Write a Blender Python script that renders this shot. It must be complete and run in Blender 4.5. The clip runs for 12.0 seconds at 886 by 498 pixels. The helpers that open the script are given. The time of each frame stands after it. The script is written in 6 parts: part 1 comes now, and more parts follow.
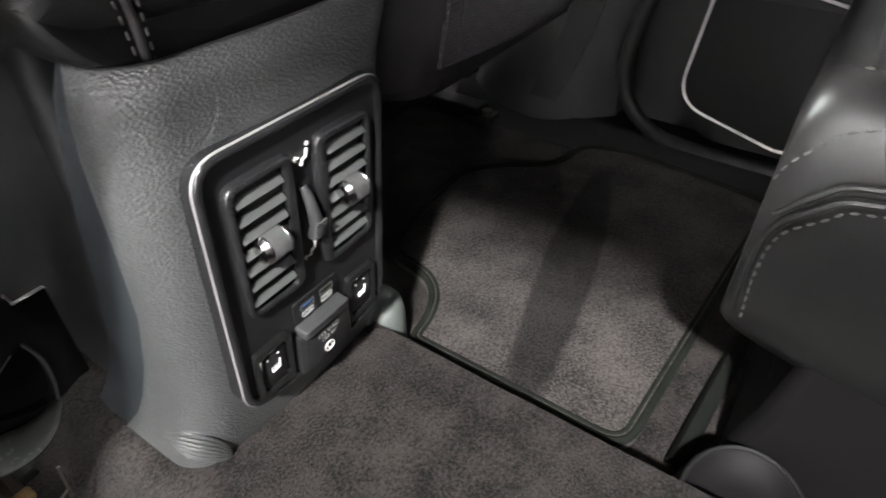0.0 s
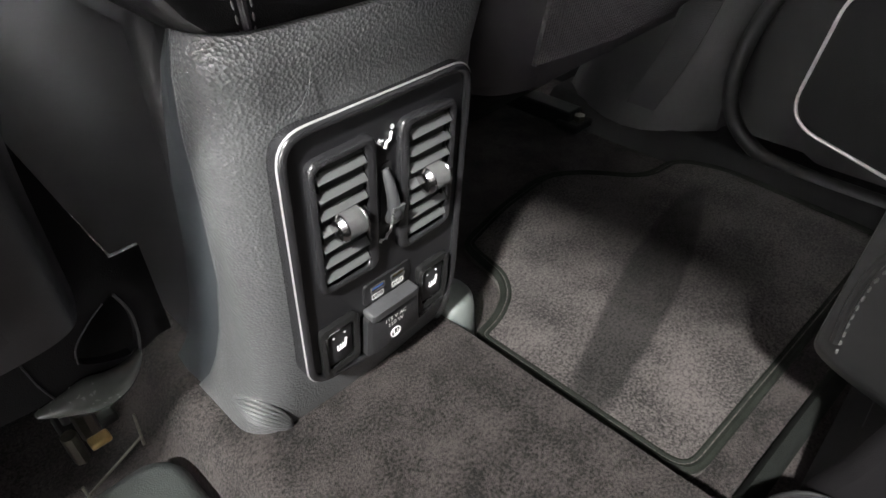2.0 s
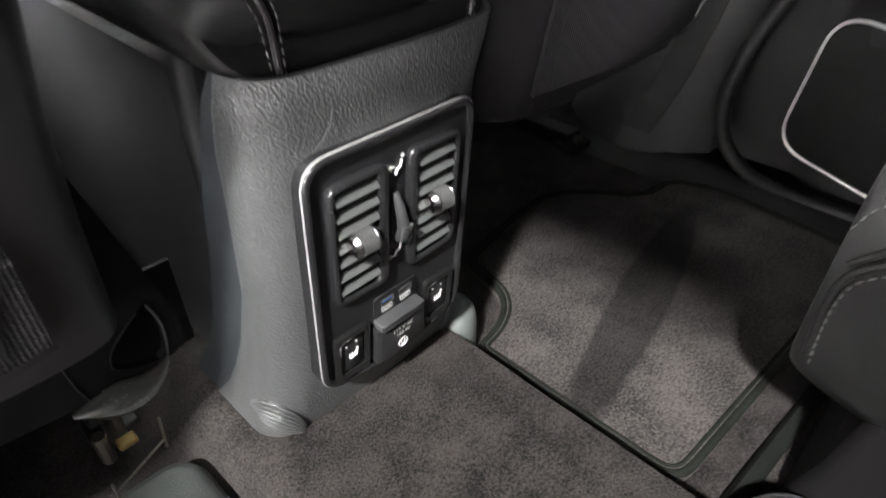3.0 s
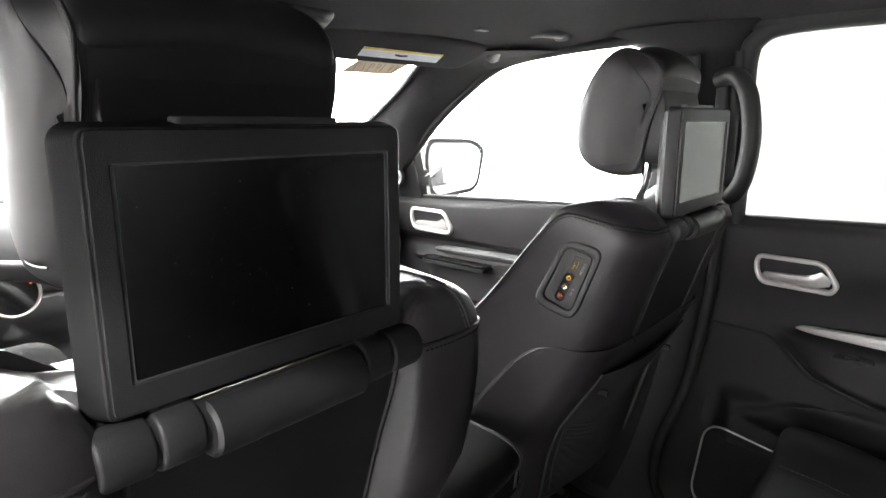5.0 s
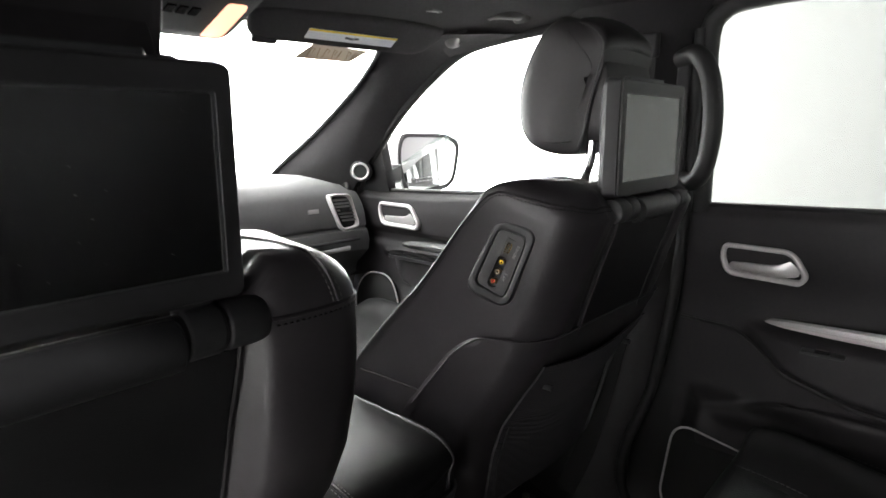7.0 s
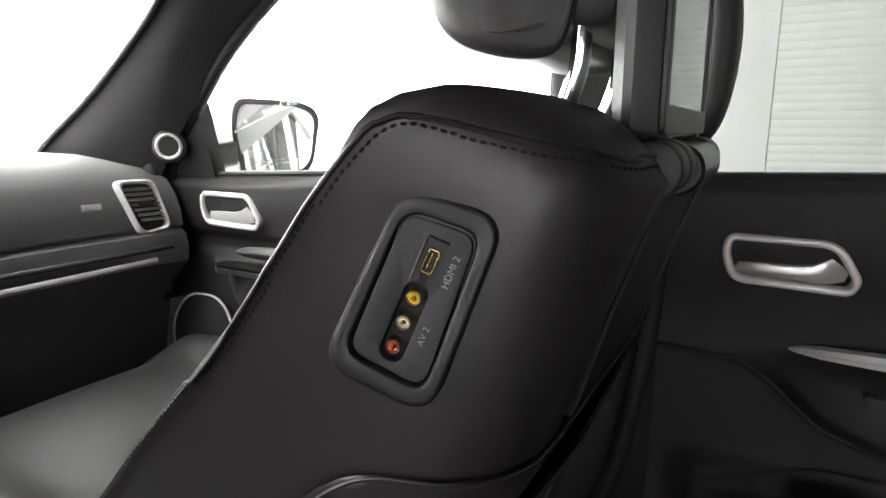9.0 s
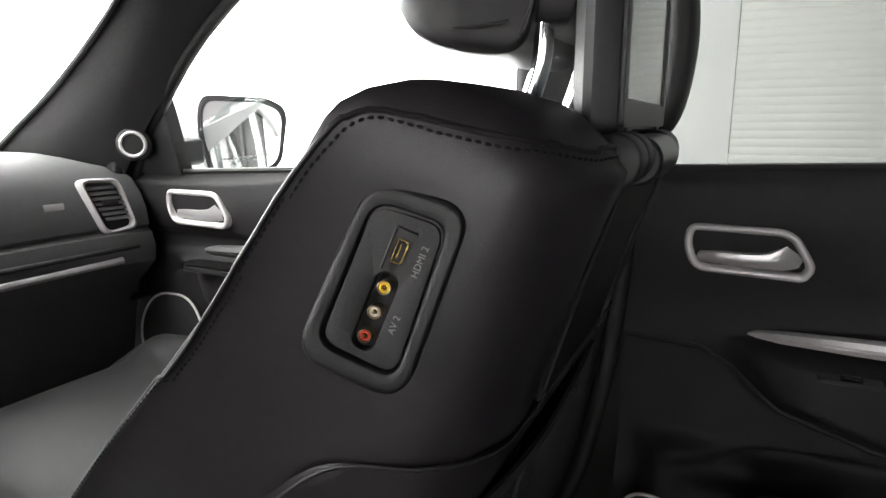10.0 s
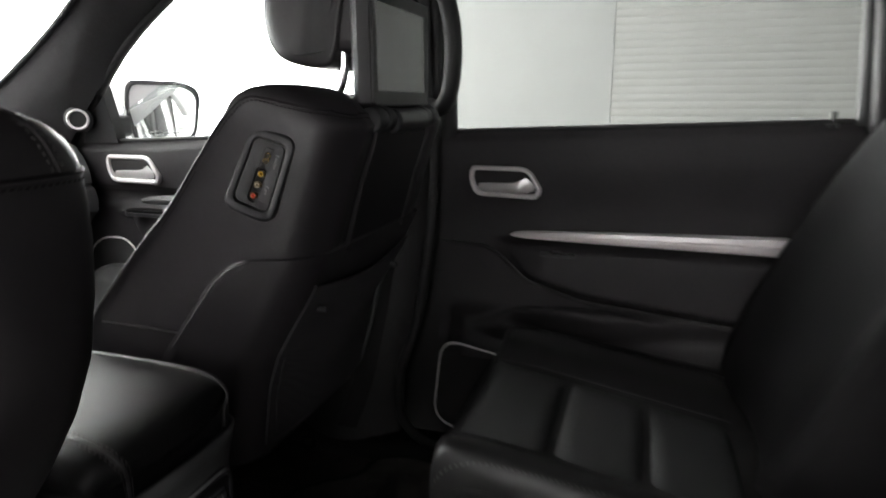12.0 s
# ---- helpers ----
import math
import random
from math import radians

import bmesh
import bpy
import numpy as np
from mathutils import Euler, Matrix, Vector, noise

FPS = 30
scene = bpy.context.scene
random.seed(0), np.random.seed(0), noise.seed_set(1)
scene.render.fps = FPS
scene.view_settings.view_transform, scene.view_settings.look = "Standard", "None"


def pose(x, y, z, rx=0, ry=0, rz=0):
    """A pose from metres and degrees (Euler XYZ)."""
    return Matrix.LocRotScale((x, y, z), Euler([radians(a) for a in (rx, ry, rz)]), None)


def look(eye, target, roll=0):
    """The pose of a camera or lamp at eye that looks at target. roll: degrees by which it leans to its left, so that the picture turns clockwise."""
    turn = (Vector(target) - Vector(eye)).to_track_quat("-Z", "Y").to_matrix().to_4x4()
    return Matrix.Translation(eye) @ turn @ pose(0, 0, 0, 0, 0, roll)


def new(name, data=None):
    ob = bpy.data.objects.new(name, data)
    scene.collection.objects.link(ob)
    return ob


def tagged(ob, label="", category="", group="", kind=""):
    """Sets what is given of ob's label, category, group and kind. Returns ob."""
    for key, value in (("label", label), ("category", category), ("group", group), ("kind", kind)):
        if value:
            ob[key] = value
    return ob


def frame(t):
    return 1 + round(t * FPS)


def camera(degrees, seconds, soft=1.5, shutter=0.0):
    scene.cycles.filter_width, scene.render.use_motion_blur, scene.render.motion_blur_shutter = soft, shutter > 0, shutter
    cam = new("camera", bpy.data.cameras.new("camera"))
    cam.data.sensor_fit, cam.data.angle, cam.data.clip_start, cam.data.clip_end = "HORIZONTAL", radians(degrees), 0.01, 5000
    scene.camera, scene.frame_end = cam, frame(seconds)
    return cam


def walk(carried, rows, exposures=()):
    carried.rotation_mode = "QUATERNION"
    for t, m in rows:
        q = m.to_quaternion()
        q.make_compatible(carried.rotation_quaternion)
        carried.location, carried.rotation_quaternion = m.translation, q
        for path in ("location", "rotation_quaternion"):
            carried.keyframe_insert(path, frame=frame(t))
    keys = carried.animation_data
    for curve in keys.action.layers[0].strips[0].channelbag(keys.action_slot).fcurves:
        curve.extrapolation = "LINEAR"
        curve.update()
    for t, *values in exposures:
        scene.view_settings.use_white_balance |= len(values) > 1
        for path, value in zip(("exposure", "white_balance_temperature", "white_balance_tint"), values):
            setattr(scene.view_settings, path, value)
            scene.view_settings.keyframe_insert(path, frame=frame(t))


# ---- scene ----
EXPOSURES = [(0.0, 2.58), (0.5, 2.66), (1.0, 2.75), (2.7, 2.78), (3.4, 2.55), (4.3, 2.4), (4.5, 2.1), (5.0, 1.1), (5.5, 0.65), (6.5, 0.47), (7.0, 0.55), (7.7, 0.55), (9.3, 0.36), (10.5, 0.22), (11.0, 0.2), (12.0, -0.04)]
cam = camera(72.33, 12.0, shutter=0.5)
PATH = [
    (0.0, pose(-0.2154, -0.1183, 0.4688, 50.898, -0.156, -56.153)),
    (0.5, pose(-0.2193, -0.1106, 0.4642, 51.015, -0.141, -51.372)),
    (1.0, pose(-0.2171, -0.1160, 0.4621, 51.088, -0.070, -48.819)),
    (1.5, pose(-0.2167, -0.1171, 0.4610, 51.128, -0.106, -47.478)),
    (2.0, pose(-0.2133, -0.1203, 0.4602, 51.178, -0.093, -46.693)),
    (2.5, pose(-0.2135, -0.1213, 0.4604, 51.147, -0.037, -46.310)),
    (2.7, pose(-0.2158, -0.1232, 0.4614, 51.308, -0.037, -46.188)),
    (4.3, pose(-0.4924, -0.2955, 0.7968, 70.509, -0.708, -49.214)),
    (4.5, pose(-0.5417, -0.3077, 0.8385, 73.854, -0.314, -49.270)),
    (5.0, pose(-0.6011, -0.3067, 0.8918, 77.988, -0.191, -49.377)),
    (5.5, pose(-0.5855, -0.3157, 0.8847, 78.495, -0.084, -49.328)),
    (6.0, pose(-0.5432, -0.3652, 0.8886, 78.561, 0.040, -48.533)),
    (6.5, pose(-0.5219, -0.3875, 0.8791, 78.630, 0.048, -48.639)),
    (7.0, pose(-0.4910, -0.3549, 0.8466, 78.709, 0.063, -48.877)),
    (7.5, pose(-0.3510, -0.2370, 0.7815, 78.551, 0.190, -51.690)),
    (7.7, pose(-0.2716, -0.1912, 0.7694, 78.516, 0.325, -53.462)),
    (9.3, pose(-0.1101, -0.0574, 0.7575, 78.600, -0.028, -62.298)),
    (9.5, pose(-0.1084, -0.0584, 0.7558, 78.433, 0.195, -62.872)),
    (10.0, pose(-0.1213, -0.0659, 0.7584, 78.414, 0.196, -64.122)),
    (10.5, pose(-0.1478, -0.0948, 0.7656, 78.347, 0.287, -65.233)),
    (11.0, pose(-0.2148, -0.1515, 0.7742, 78.257, 0.326, -66.533)),
    (11.5, pose(-0.3154, -0.2297, 0.7711, 78.212, 0.308, -68.536)),
    (12.0, pose(-0.4927, -0.3449, 0.7567, 76.538, 0.271, -71.926)),
]
walk(cam, PATH, EXPOSURES)

# ---- world and large lights ----
world = bpy.data.worlds.new("studio_light")
scene.world = world
world.use_nodes = True
world.node_tree.nodes["Background"].inputs[0].default_value = (1.0, 0.88, 1.0, 1)
world.node_tree.nodes["Background"].inputs[1].default_value = 0.065
# studio ceiling lamp beyond the open door
lamp = bpy.data.lights.new("studio_lamp", "AREA")
lamp.shape, lamp.size, lamp.energy, lamp.color = "DISK", 0.30, 150, (1.0, 0.985, 0.965)
new("studio_lamp", lamp).matrix_world = look((-3.1, -1.35, 3.68), (0.1, 0.0, 0.0))

# ---- building tools ----
from mathutils.bvhtree import BVHTree



def part(name, bm, material, parent=None, label="", smooth=True, sharp=40):
    """One mesh object from a bmesh in world coordinates, under a thing or a part."""
    bmesh.ops.recalc_face_normals(bm, faces=bm.faces)
    me = bpy.data.meshes.new(name)
    for f in bm.faces:
        f.smooth = smooth
    bm.to_mesh(me)
    bm.free()
    if smooth:
        me.set_sharp_from_angle(angle=radians(sharp))
    me.materials.append(material)
    ob = new(name, me)
    if parent is not None:
        ob.parent = parent
        ob.matrix_parent_inverse = Matrix.Translation(-parent.location) if parent.data is None else Matrix()
    if label:
        ob["label"] = label
    return ob


def thing(name, at, label, category, group="", kind=""):
    ob = new(name)
    ob.location = at
    ob.empty_display_size = 0.05
    return tagged(ob, label, category, group, kind)


def bevel(ob, width, segments=2, angle=35):
    m = ob.modifiers.new("bevel", "BEVEL")
    m.width, m.segments, m.limit_method, m.angle_limit = width, segments, "ANGLE", radians(angle)
    return ob


def subd(ob, levels=1):
    m = ob.modifiers.new("smooth", "SUBSURF")
    m.levels = m.render_levels = levels
    return ob


def box(bm, c, s, m=None):
    """A box of centre c and size s, turned by m about its centre."""
    t = Matrix.Translation(c) @ (m.to_4x4() if m else Matrix()) @ Matrix.Diagonal((*s, 1))
    return bmesh.ops.create_cube(bm, size=1, matrix=t)["verts"]


def cyl(bm, a, b, r, n=20, r2=None):
    """A capped cylinder from a to b."""
    a, b = Vector(a), Vector(b)
    q = (b - a).to_track_quat("Z", "Y").to_matrix().to_4x4()
    bmesh.ops.create_cone(bm, cap_ends=True, segments=n, radius1=r, radius2=r if r2 is None else r2, depth=(b - a).length,
                          matrix=Matrix.Translation((a + b) / 2) @ q)


def curve(pts, n=8, closed=False):
    """Points of a smooth line through pts."""
    pts = [Vector(p) for p in pts]
    out, k = [], len(pts)
    for i in range(k if closed else k - 1):
        p = [pts[(i + j) % k] if closed else pts[min(max(i + j, 0), k - 1)] for j in (-1, 0, 1, 2)]
        for s in range(n):
            t = s / n
            out.append(0.5 * (2 * p[1] + (p[2] - p[0]) * t + (2 * p[0] - 5 * p[1] + 4 * p[2] - p[3]) * t * t + (3 * p[1] - p[0] - 3 * p[2] + p[3]) * t ** 3))
    if not closed:
        out.append(pts[-1])
    return out


def loft(bm, rings, caps=True, closed=True):
    """Joins rings of equal length; closes both ends."""
    vs = [[bm.verts.new(p) for p in r] for r in rings]
    n = len(vs[0])
    for a, b in zip(vs, vs[1:]):
        for i in range(n if closed else n - 1):
            bm.faces.new((a[i], a[(i + 1) % n], b[(i + 1) % n], b[i]))
    if caps:
        bm.faces.new(vs[0])
        bm.faces.new(list(reversed(vs[-1])))
    return vs


def tube(bm, pts, r, n=10, closed=False, flat=1.0, up=(0, 0, 1)):
    """A tube along pts; r a number or a list; flat squeezes it along up."""
    pts = [Vector(p) for p in pts]
    k = len(pts)
    rings, prev = [], None
    for i, p in enumerate(pts):
        d = (pts[(i + 1) % k] - pts[i - 1]) if closed else (pts[min(i + 1, k - 1)] - pts[max(i - 1, 0)])
        d.normalize()
        lead = prev if prev is not None and flat == 1.0 and not closed else Vector(up)
        a = lead - d * d.dot(lead)
        if a.length < 1e-4:
            a = Vector((1, 0, 0)) - d * d.x
        a.normalize()
        prev = a
        b = d.cross(a)
        rr = r[i] if isinstance(r, (list, tuple)) else r
        rings.append([p + rr * (math.cos(t) * b + flat * math.sin(t) * a) for t in (2 * math.pi * j / n for j in range(n))])
    if closed:
        rings.append(rings[0])
        vs = [[bm.verts.new(p) for p in q] for q in rings[:-1]]
        for i in range(k):
            for j in range(n):
                bm.faces.new((vs[i][j], vs[i][(j + 1) % n], vs[(i + 1) % k][(j + 1) % n], vs[(i + 1) % k][j]))
    else:
        loft(bm, rings)


def round_poly(pts, cuts=2):
    """Corner cutting of a closed polygon of Vectors."""
    pts = [Vector(p) for p in pts]
    for _ in range(cuts):
        pts = [q for i, p in enumerate(pts) for q in (p * 0.75 + pts[(i + 1) % len(pts)] * 0.25, p * 0.25 + pts[(i + 1) % len(pts)] * 0.75)]
    return pts


def rrect(w, h, r, n=5):
    """A rounded rectangle in the plane, counter-clockwise, centred."""
    r = min(r, w / 2 - 1e-4, h / 2 - 1e-4)
    out = []
    for cx, cy, a0 in ((w / 2 - r, h / 2 - r, 0), (-w / 2 + r, h / 2 - r, 90), (-w / 2 + r, -h / 2 + r, 180), (w / 2 - r, -h / 2 + r, 270)):
        for i in range(n + 1):
            a = radians(a0 + 90 * i / n)
            out.append((cx + r * math.cos(a), cy + r * math.sin(a)))
    return out


def quad_round(corners, r, n=5):
    """A polygon with its corners rounded by about r, 2D."""
    pts = [Vector((*c, 0)) for c in corners]
    out = []
    for i, p in enumerate(pts):
        a, b = pts[i - 1] - p, pts[(i + 1) % len(pts)] - p
        rr = min(r, a.length * 0.48, b.length * 0.48)
        s, e = p + a.normalized() * rr, p + b.normalized() * rr
        for k in range(n + 1):
            t = k / n
            q = s * (1 - t) ** 2 + p * 2 * t * (1 - t) + e * t * t
            out.append((q.x, q.y))
    return out


class Plane:
    """A local frame: origin, axis u, axis v, normal w."""

    def __init__(self, o, u, v):
        self.o, self.u = Vector(o), Vector(u).normalized()
        self.w = self.u.cross(Vector(v)).normalized()
        self.v = self.w.cross(self.u)

    def __call__(self, a, b, c=0.0):
        return self.o + self.u * a + self.v * b + self.w * c

    def m(self):
        return Matrix((self.u, self.v, self.w)).transposed()


def slab(bm, pl, outline, z0, z1, shrink=0.0):
    """A plate with that outline from height z0 to z1 over the plane; the top is drawn in by shrink."""
    cx = sum(p[0] for p in outline) / len(outline)
    cy = sum(p[1] for p in outline) / len(outline)

    def inner(p, s):
        d = math.hypot(p[0] - cx, p[1] - cy)
        k = max(0.0, 1 - s / d) if d else 1
        return cx + (p[0] - cx) * k, cy + (p[1] - cy) * k
    rings = [[pl(*p, z0) for p in outline]]
    if shrink:
        rings.append([pl(*p, z1 - shrink * 0.7 * (1 if z1 > z0 else -1)) for p in outline])
    rings.append([pl(*inner(p, shrink), z1) for p in outline])
    loft(bm, rings)


def ring_frame(bm, pl, outer, inner, z0, z1, crown=0.0):
    """A frame between two outlines of equal length, rounded by crown."""
    mid = [((a[0] + b[0]) / 2, (a[1] + b[1]) / 2) for a, b in zip(outer, inner)]
    rows = [[pl(*p, z0) for p in outer], [pl(*p, z1) for p in outer], [pl(*p, z1 + crown) for p in mid], [pl(*p, z1) for p in inner], [pl(*p, z0) for p in inner]]
    vs = [[bm.verts.new(p) for p in r] for r in rows]
    n = len(outer)
    for k in range(5):
        a, b = vs[k], vs[(k + 1) % 5]
        for i in range(n):
            bm.faces.new((a[i], a[(i + 1) % n], b[(i + 1) % n], b[i]))


def ring_round(bm, pl, outer, inner, z0, z1, crown, n=8):
    """A frame between two outlines of equal length with a rounded top."""
    rows = [[pl(*p, z0) for p in outer]]
    for k in range(n + 1):
        t = (1 - math.cos(math.pi * k / n)) / 2
        rows.append([pl(a[0] + (b[0] - a[0]) * t, a[1] + (b[1] - a[1]) * t, z1 + crown * math.sin(math.pi * k / n)) for a, b in zip(outer, inner)])
    rows.append([pl(*p, z0) for p in inner])
    vs = [[bm.verts.new(p) for p in r] for r in rows]
    m = len(outer)
    for k in range(len(vs)):
        a, b = vs[k], vs[(k + 1) % len(vs)]
        for i in range(m):
            bm.faces.new((a[i], a[(i + 1) % m], b[(i + 1) % m], b[i]))


def sheet(bm, f, nu, nv, thick):
    """A solid sheet from f(u, v) -> point over the unit square, thick being a vector to its back."""
    t = Vector(thick)
    a = [[bm.verts.new(Vector(f(i / nu, j / nv))) for j in range(nv + 1)] for i in range(nu + 1)]
    b = [[bm.verts.new(v.co + t) for v in r] for r in a]
    for i in range(nu):
        for j in range(nv):
            bm.faces.new((a[i][j], a[i + 1][j], a[i + 1][j + 1], a[i][j + 1]))
            bm.faces.new((b[i][j], b[i][j + 1], b[i + 1][j + 1], b[i + 1][j]))
    for i in range(nu):
        for j in (0, nv):
            bm.faces.new((a[i][j], b[i][j], b[i + 1][j], a[i + 1][j]))
    for j in range(nv):
        for i in (0, nu):
            bm.faces.new((a[i][j], a[i][j + 1], b[i][j + 1], b[i][j]))


def stitches(bm, pts, length, gap, r):
    """Single thread stitches along a line."""
    pts = [Vector(p) for p in pts]
    acc, pos = 0.0, []
    step = length + gap
    nxt = 0.0
    for a, b in zip(pts, pts[1:]):
        d = (b - a).length
        while nxt <= acc + d and d > 0:
            pos.append((a.lerp(b, (nxt - acc) / d), (b - a) / d))
            nxt += step
        acc += d
    for p, d in pos:
        a, b = p - d * length / 2, p + d * length / 2
        q = d.to_track_quat("Z", "Y")
        s = [q @ Vector((math.cos(k * math.pi / 2), math.sin(k * math.pi / 2), 0)) for k in range(4)]
        rings = [[a + v * r * 0.3 for v in s], [a.lerp(b, 0.25) + v * r for v in s], [a.lerp(b, 0.75) + v * r for v in s], [b + v * r * 0.3 for v in s]]
        loft(bm, rings)


def words(text, pl, a, b, size, material, parent, turn=0.0, name="lettering"):
    """Built-in lettering as flat mesh on a plane, centred at (a, b)."""
    cu = bpy.data.curves.new(name, "FONT")
    cu.body, cu.size, cu.align_x, cu.align_y, cu.extrude = text, size, "CENTER", "CENTER", 0.0
    tmp = bpy.data.objects.new("tmp", cu)
    me = bpy.data.meshes.new_from_object(tmp)
    bpy.data.objects.remove(tmp)
    r = Matrix.Rotation(radians(turn), 4, "Z")
    for v in me.vertices:
        p = r @ v.co
        v.co = pl(a + p.x, b + p.y, 0.0004)
    me.materials.clear()
    me.materials.append(material)
    ob = new(name, me)
    ob.parent = parent
    ob.matrix_parent_inverse = Matrix.Translation(-parent.location) if parent.data is None else Matrix()
    return ob

# ---- materials ----


def material(name, color, rough=0.5, metal=0.0, vary=0.25, grain=0.0, grain_scale=900.0, wrinkle=0.0, wrinkle_scale=25.0, spot=40.0, coat=0.0, spec=0.5, wear=0.05, cells=True, ior=1.45):
    """A surface with tone and gloss variation at two scales and two scales of relief."""
    mt = bpy.data.materials.new(name)
    mt.use_nodes = True
    nt = mt.node_tree
    n, ln = nt.nodes, nt.links
    bs = n["Principled BSDF"]
    tc = n.new("ShaderNodeTexCoord")
    big, small = n.new("ShaderNodeTexNoise"), n.new("ShaderNodeTexNoise")
    big.inputs["Scale"].default_value, big.inputs["Detail"].default_value = spot * 0.25, 5
    small.inputs["Scale"].default_value, small.inputs["Detail"].default_value = spot * 8, 3
    for x in (big, small):
        ln.new(tc.outputs["Object"], x.inputs["Vector"])
    add = n.new("ShaderNodeMath")
    add.operation = "MULTIPLY_ADD"
    add.inputs[1].default_value = 0.65
    ln.new(big.outputs["Fac"], add.inputs[0])
    half = n.new("ShaderNodeMath")
    half.operation = "MULTIPLY"
    half.inputs[1].default_value = 0.35
    ln.new(small.outputs["Fac"], half.inputs[0])
    ln.new(half.outputs[0], add.inputs[2])
    ramp = n.new("ShaderNodeMapRange")
    ramp.inputs[1].default_value, ramp.inputs[2].default_value = 0.3, 0.7
    ramp.inputs[3].default_value, ramp.inputs[4].default_value = 1 - vary, 1 + vary
    ln.new(add.outputs[0], ramp.inputs[0])
    mul = n.new("ShaderNodeVectorMath")
    mul.operation = "SCALE"
    mul.inputs[0].default_value = color
    ln.new(ramp.outputs[0], mul.inputs["Scale"])
    ln.new(mul.outputs[0], bs.inputs["Base Color"])
    rr = n.new("ShaderNodeMapRange")
    rr.inputs[1].default_value, rr.inputs[2].default_value = 0.3, 0.7
    rr.inputs[3].default_value, rr.inputs[4].default_value = max(0.02, rough - wear), min(1, rough + wear)
    ln.new(add.outputs[0], rr.inputs[0])
    ln.new(rr.outputs[0], bs.inputs["Roughness"])
    bs.inputs["Metallic"].default_value = metal
    bs.inputs["Specular IOR Level"].default_value = spec
    bs.inputs["Coat Weight"].default_value = coat
    bs.inputs["IOR"].default_value = ior
    normal = None
    if grain:
        g = n.new("ShaderNodeTexVoronoi" if cells else "ShaderNodeTexNoise")
        g.inputs["Scale"].default_value = grain_scale
        ln.new(tc.outputs["Object"], g.inputs["Vector"])
        b = n.new("ShaderNodeBump")
        b.inputs["Strength"].default_value, b.inputs["Distance"].default_value = grain, 0.0006
        ln.new(g.outputs["Distance" if cells else "Fac"], b.inputs["Height"])
        normal = b
    if wrinkle:
        w = n.new("ShaderNodeTexNoise")
        w.inputs["Scale"].default_value, w.inputs["Detail"].default_value, w.inputs["Distortion"].default_value = wrinkle_scale, 4, 0.8
        ln.new(tc.outputs["Object"], w.inputs["Vector"])
        b = n.new("ShaderNodeBump")
        b.inputs["Strength"].default_value, b.inputs["Distance"].default_value = wrinkle, 0.006
        ln.new(w.outputs["Fac"], b.inputs["Height"])
        if normal:
            ln.new(normal.outputs[0], b.inputs["Normal"])
        normal = b
    if normal:
        ln.new(normal.outputs[0], bs.inputs["Normal"])
    return mt


def glow(name, color, strength):
    mt = bpy.data.materials.new(name)
    mt.use_nodes = True
    bs = mt.node_tree.nodes["Principled BSDF"]
    bs.inputs["Base Color"].default_value = (*color, 1)
    bs.inputs["Emission Color"].default_value = (*color, 1)
    bs.inputs["Emission Strength"].default_value = strength
    return mt


def pane_glass(name, tint):
    """Clear thin glass: it lets light through and mirrors a little, more at a slant."""
    mt = bpy.data.materials.new(name)
    mt.use_nodes = True
    nt = mt.node_tree
    nt.nodes.remove(nt.nodes["Principled BSDF"])
    out = nt.nodes["Material Output"]
    tr, gl, mx, fr, pw = (nt.nodes.new(k) for k in ("ShaderNodeBsdfTransparent", "ShaderNodeBsdfGlossy", "ShaderNodeMixShader", "ShaderNodeLayerWeight", "ShaderNodeMath"))
    tr.inputs[0].default_value = (*tint, 1)
    gl.inputs["Roughness"].default_value = 0.01
    fr.inputs["Blend"].default_value = 0.5
    pw.operation = "POWER"
    pw.inputs[1].default_value = 5
    nt.links.new(fr.outputs["Facing"], pw.inputs[0])
    nt.links.new(pw.outputs[0], mx.inputs[0])
    nt.links.new(tr.outputs[0], mx.inputs[1])
    nt.links.new(gl.outputs[0], mx.inputs[2])
    nt.links.new(mx.outputs[0], out.inputs[0])
    return mt


LEATHER = material("black_leather", (0.027, 0.0246, 0.0266), 0.39, spec=0.7, grain=0.16, grain_scale=1300, wrinkle=0.10, wrinkle_scale=22, spot=24, wear=0.04)
LEATHER_SMOOTH = material("smooth_leather", (0.019, 0.0176, 0.0186), 0.43, grain=0.12, grain_scale=1500, wrinkle=0.08, wrinkle_scale=14, spot=18, wear=0.04, spec=0.35)
REAR_LEATHER = material("rear_leather", (0.013, 0.0128, 0.0128), 0.42, grain=0.12, grain_scale=1500, wrinkle=0.08, wrinkle_scale=14, spot=18, wear=0.04, spec=0.45)
BASE_BLACK = material("matt_black_plastic", (0.006, 0.0055, 0.006), 0.6, grain=0.3, grain_scale=1200, spot=20, spec=0.2)
# backrest leather darker than the cushion's: deep shade put into the colour
SHADED_BACK = material("shaded_back_leather", (0.005, 0.0047, 0.005), 0.7, grain=0.12, grain_scale=1500, wrinkle=0.08, wrinkle_scale=14, spot=18, wear=0.04, spec=0.1)
LID_LEATHER = material("lid_leather", (0.012, 0.0118, 0.012), 0.42, grain=0.18, grain_scale=1300, wrinkle=0.05, wrinkle_scale=18, spot=20, wear=0.05, spec=0.14)
THREAD = material("black_thread", (0.010, 0.010, 0.010), 0.8)
THREAD_SOFT = material("dark_grey_thread", (0.085, 0.085, 0.08), 0.7)
THREAD_GREY = material("grey_thread", (0.10, 0.10, 0.095), 0.7)
PLASTIC = material("black_plastic", (0.020, 0.020, 0.021), 0.48, grain=0.22, grain_scale=1500, spot=30)
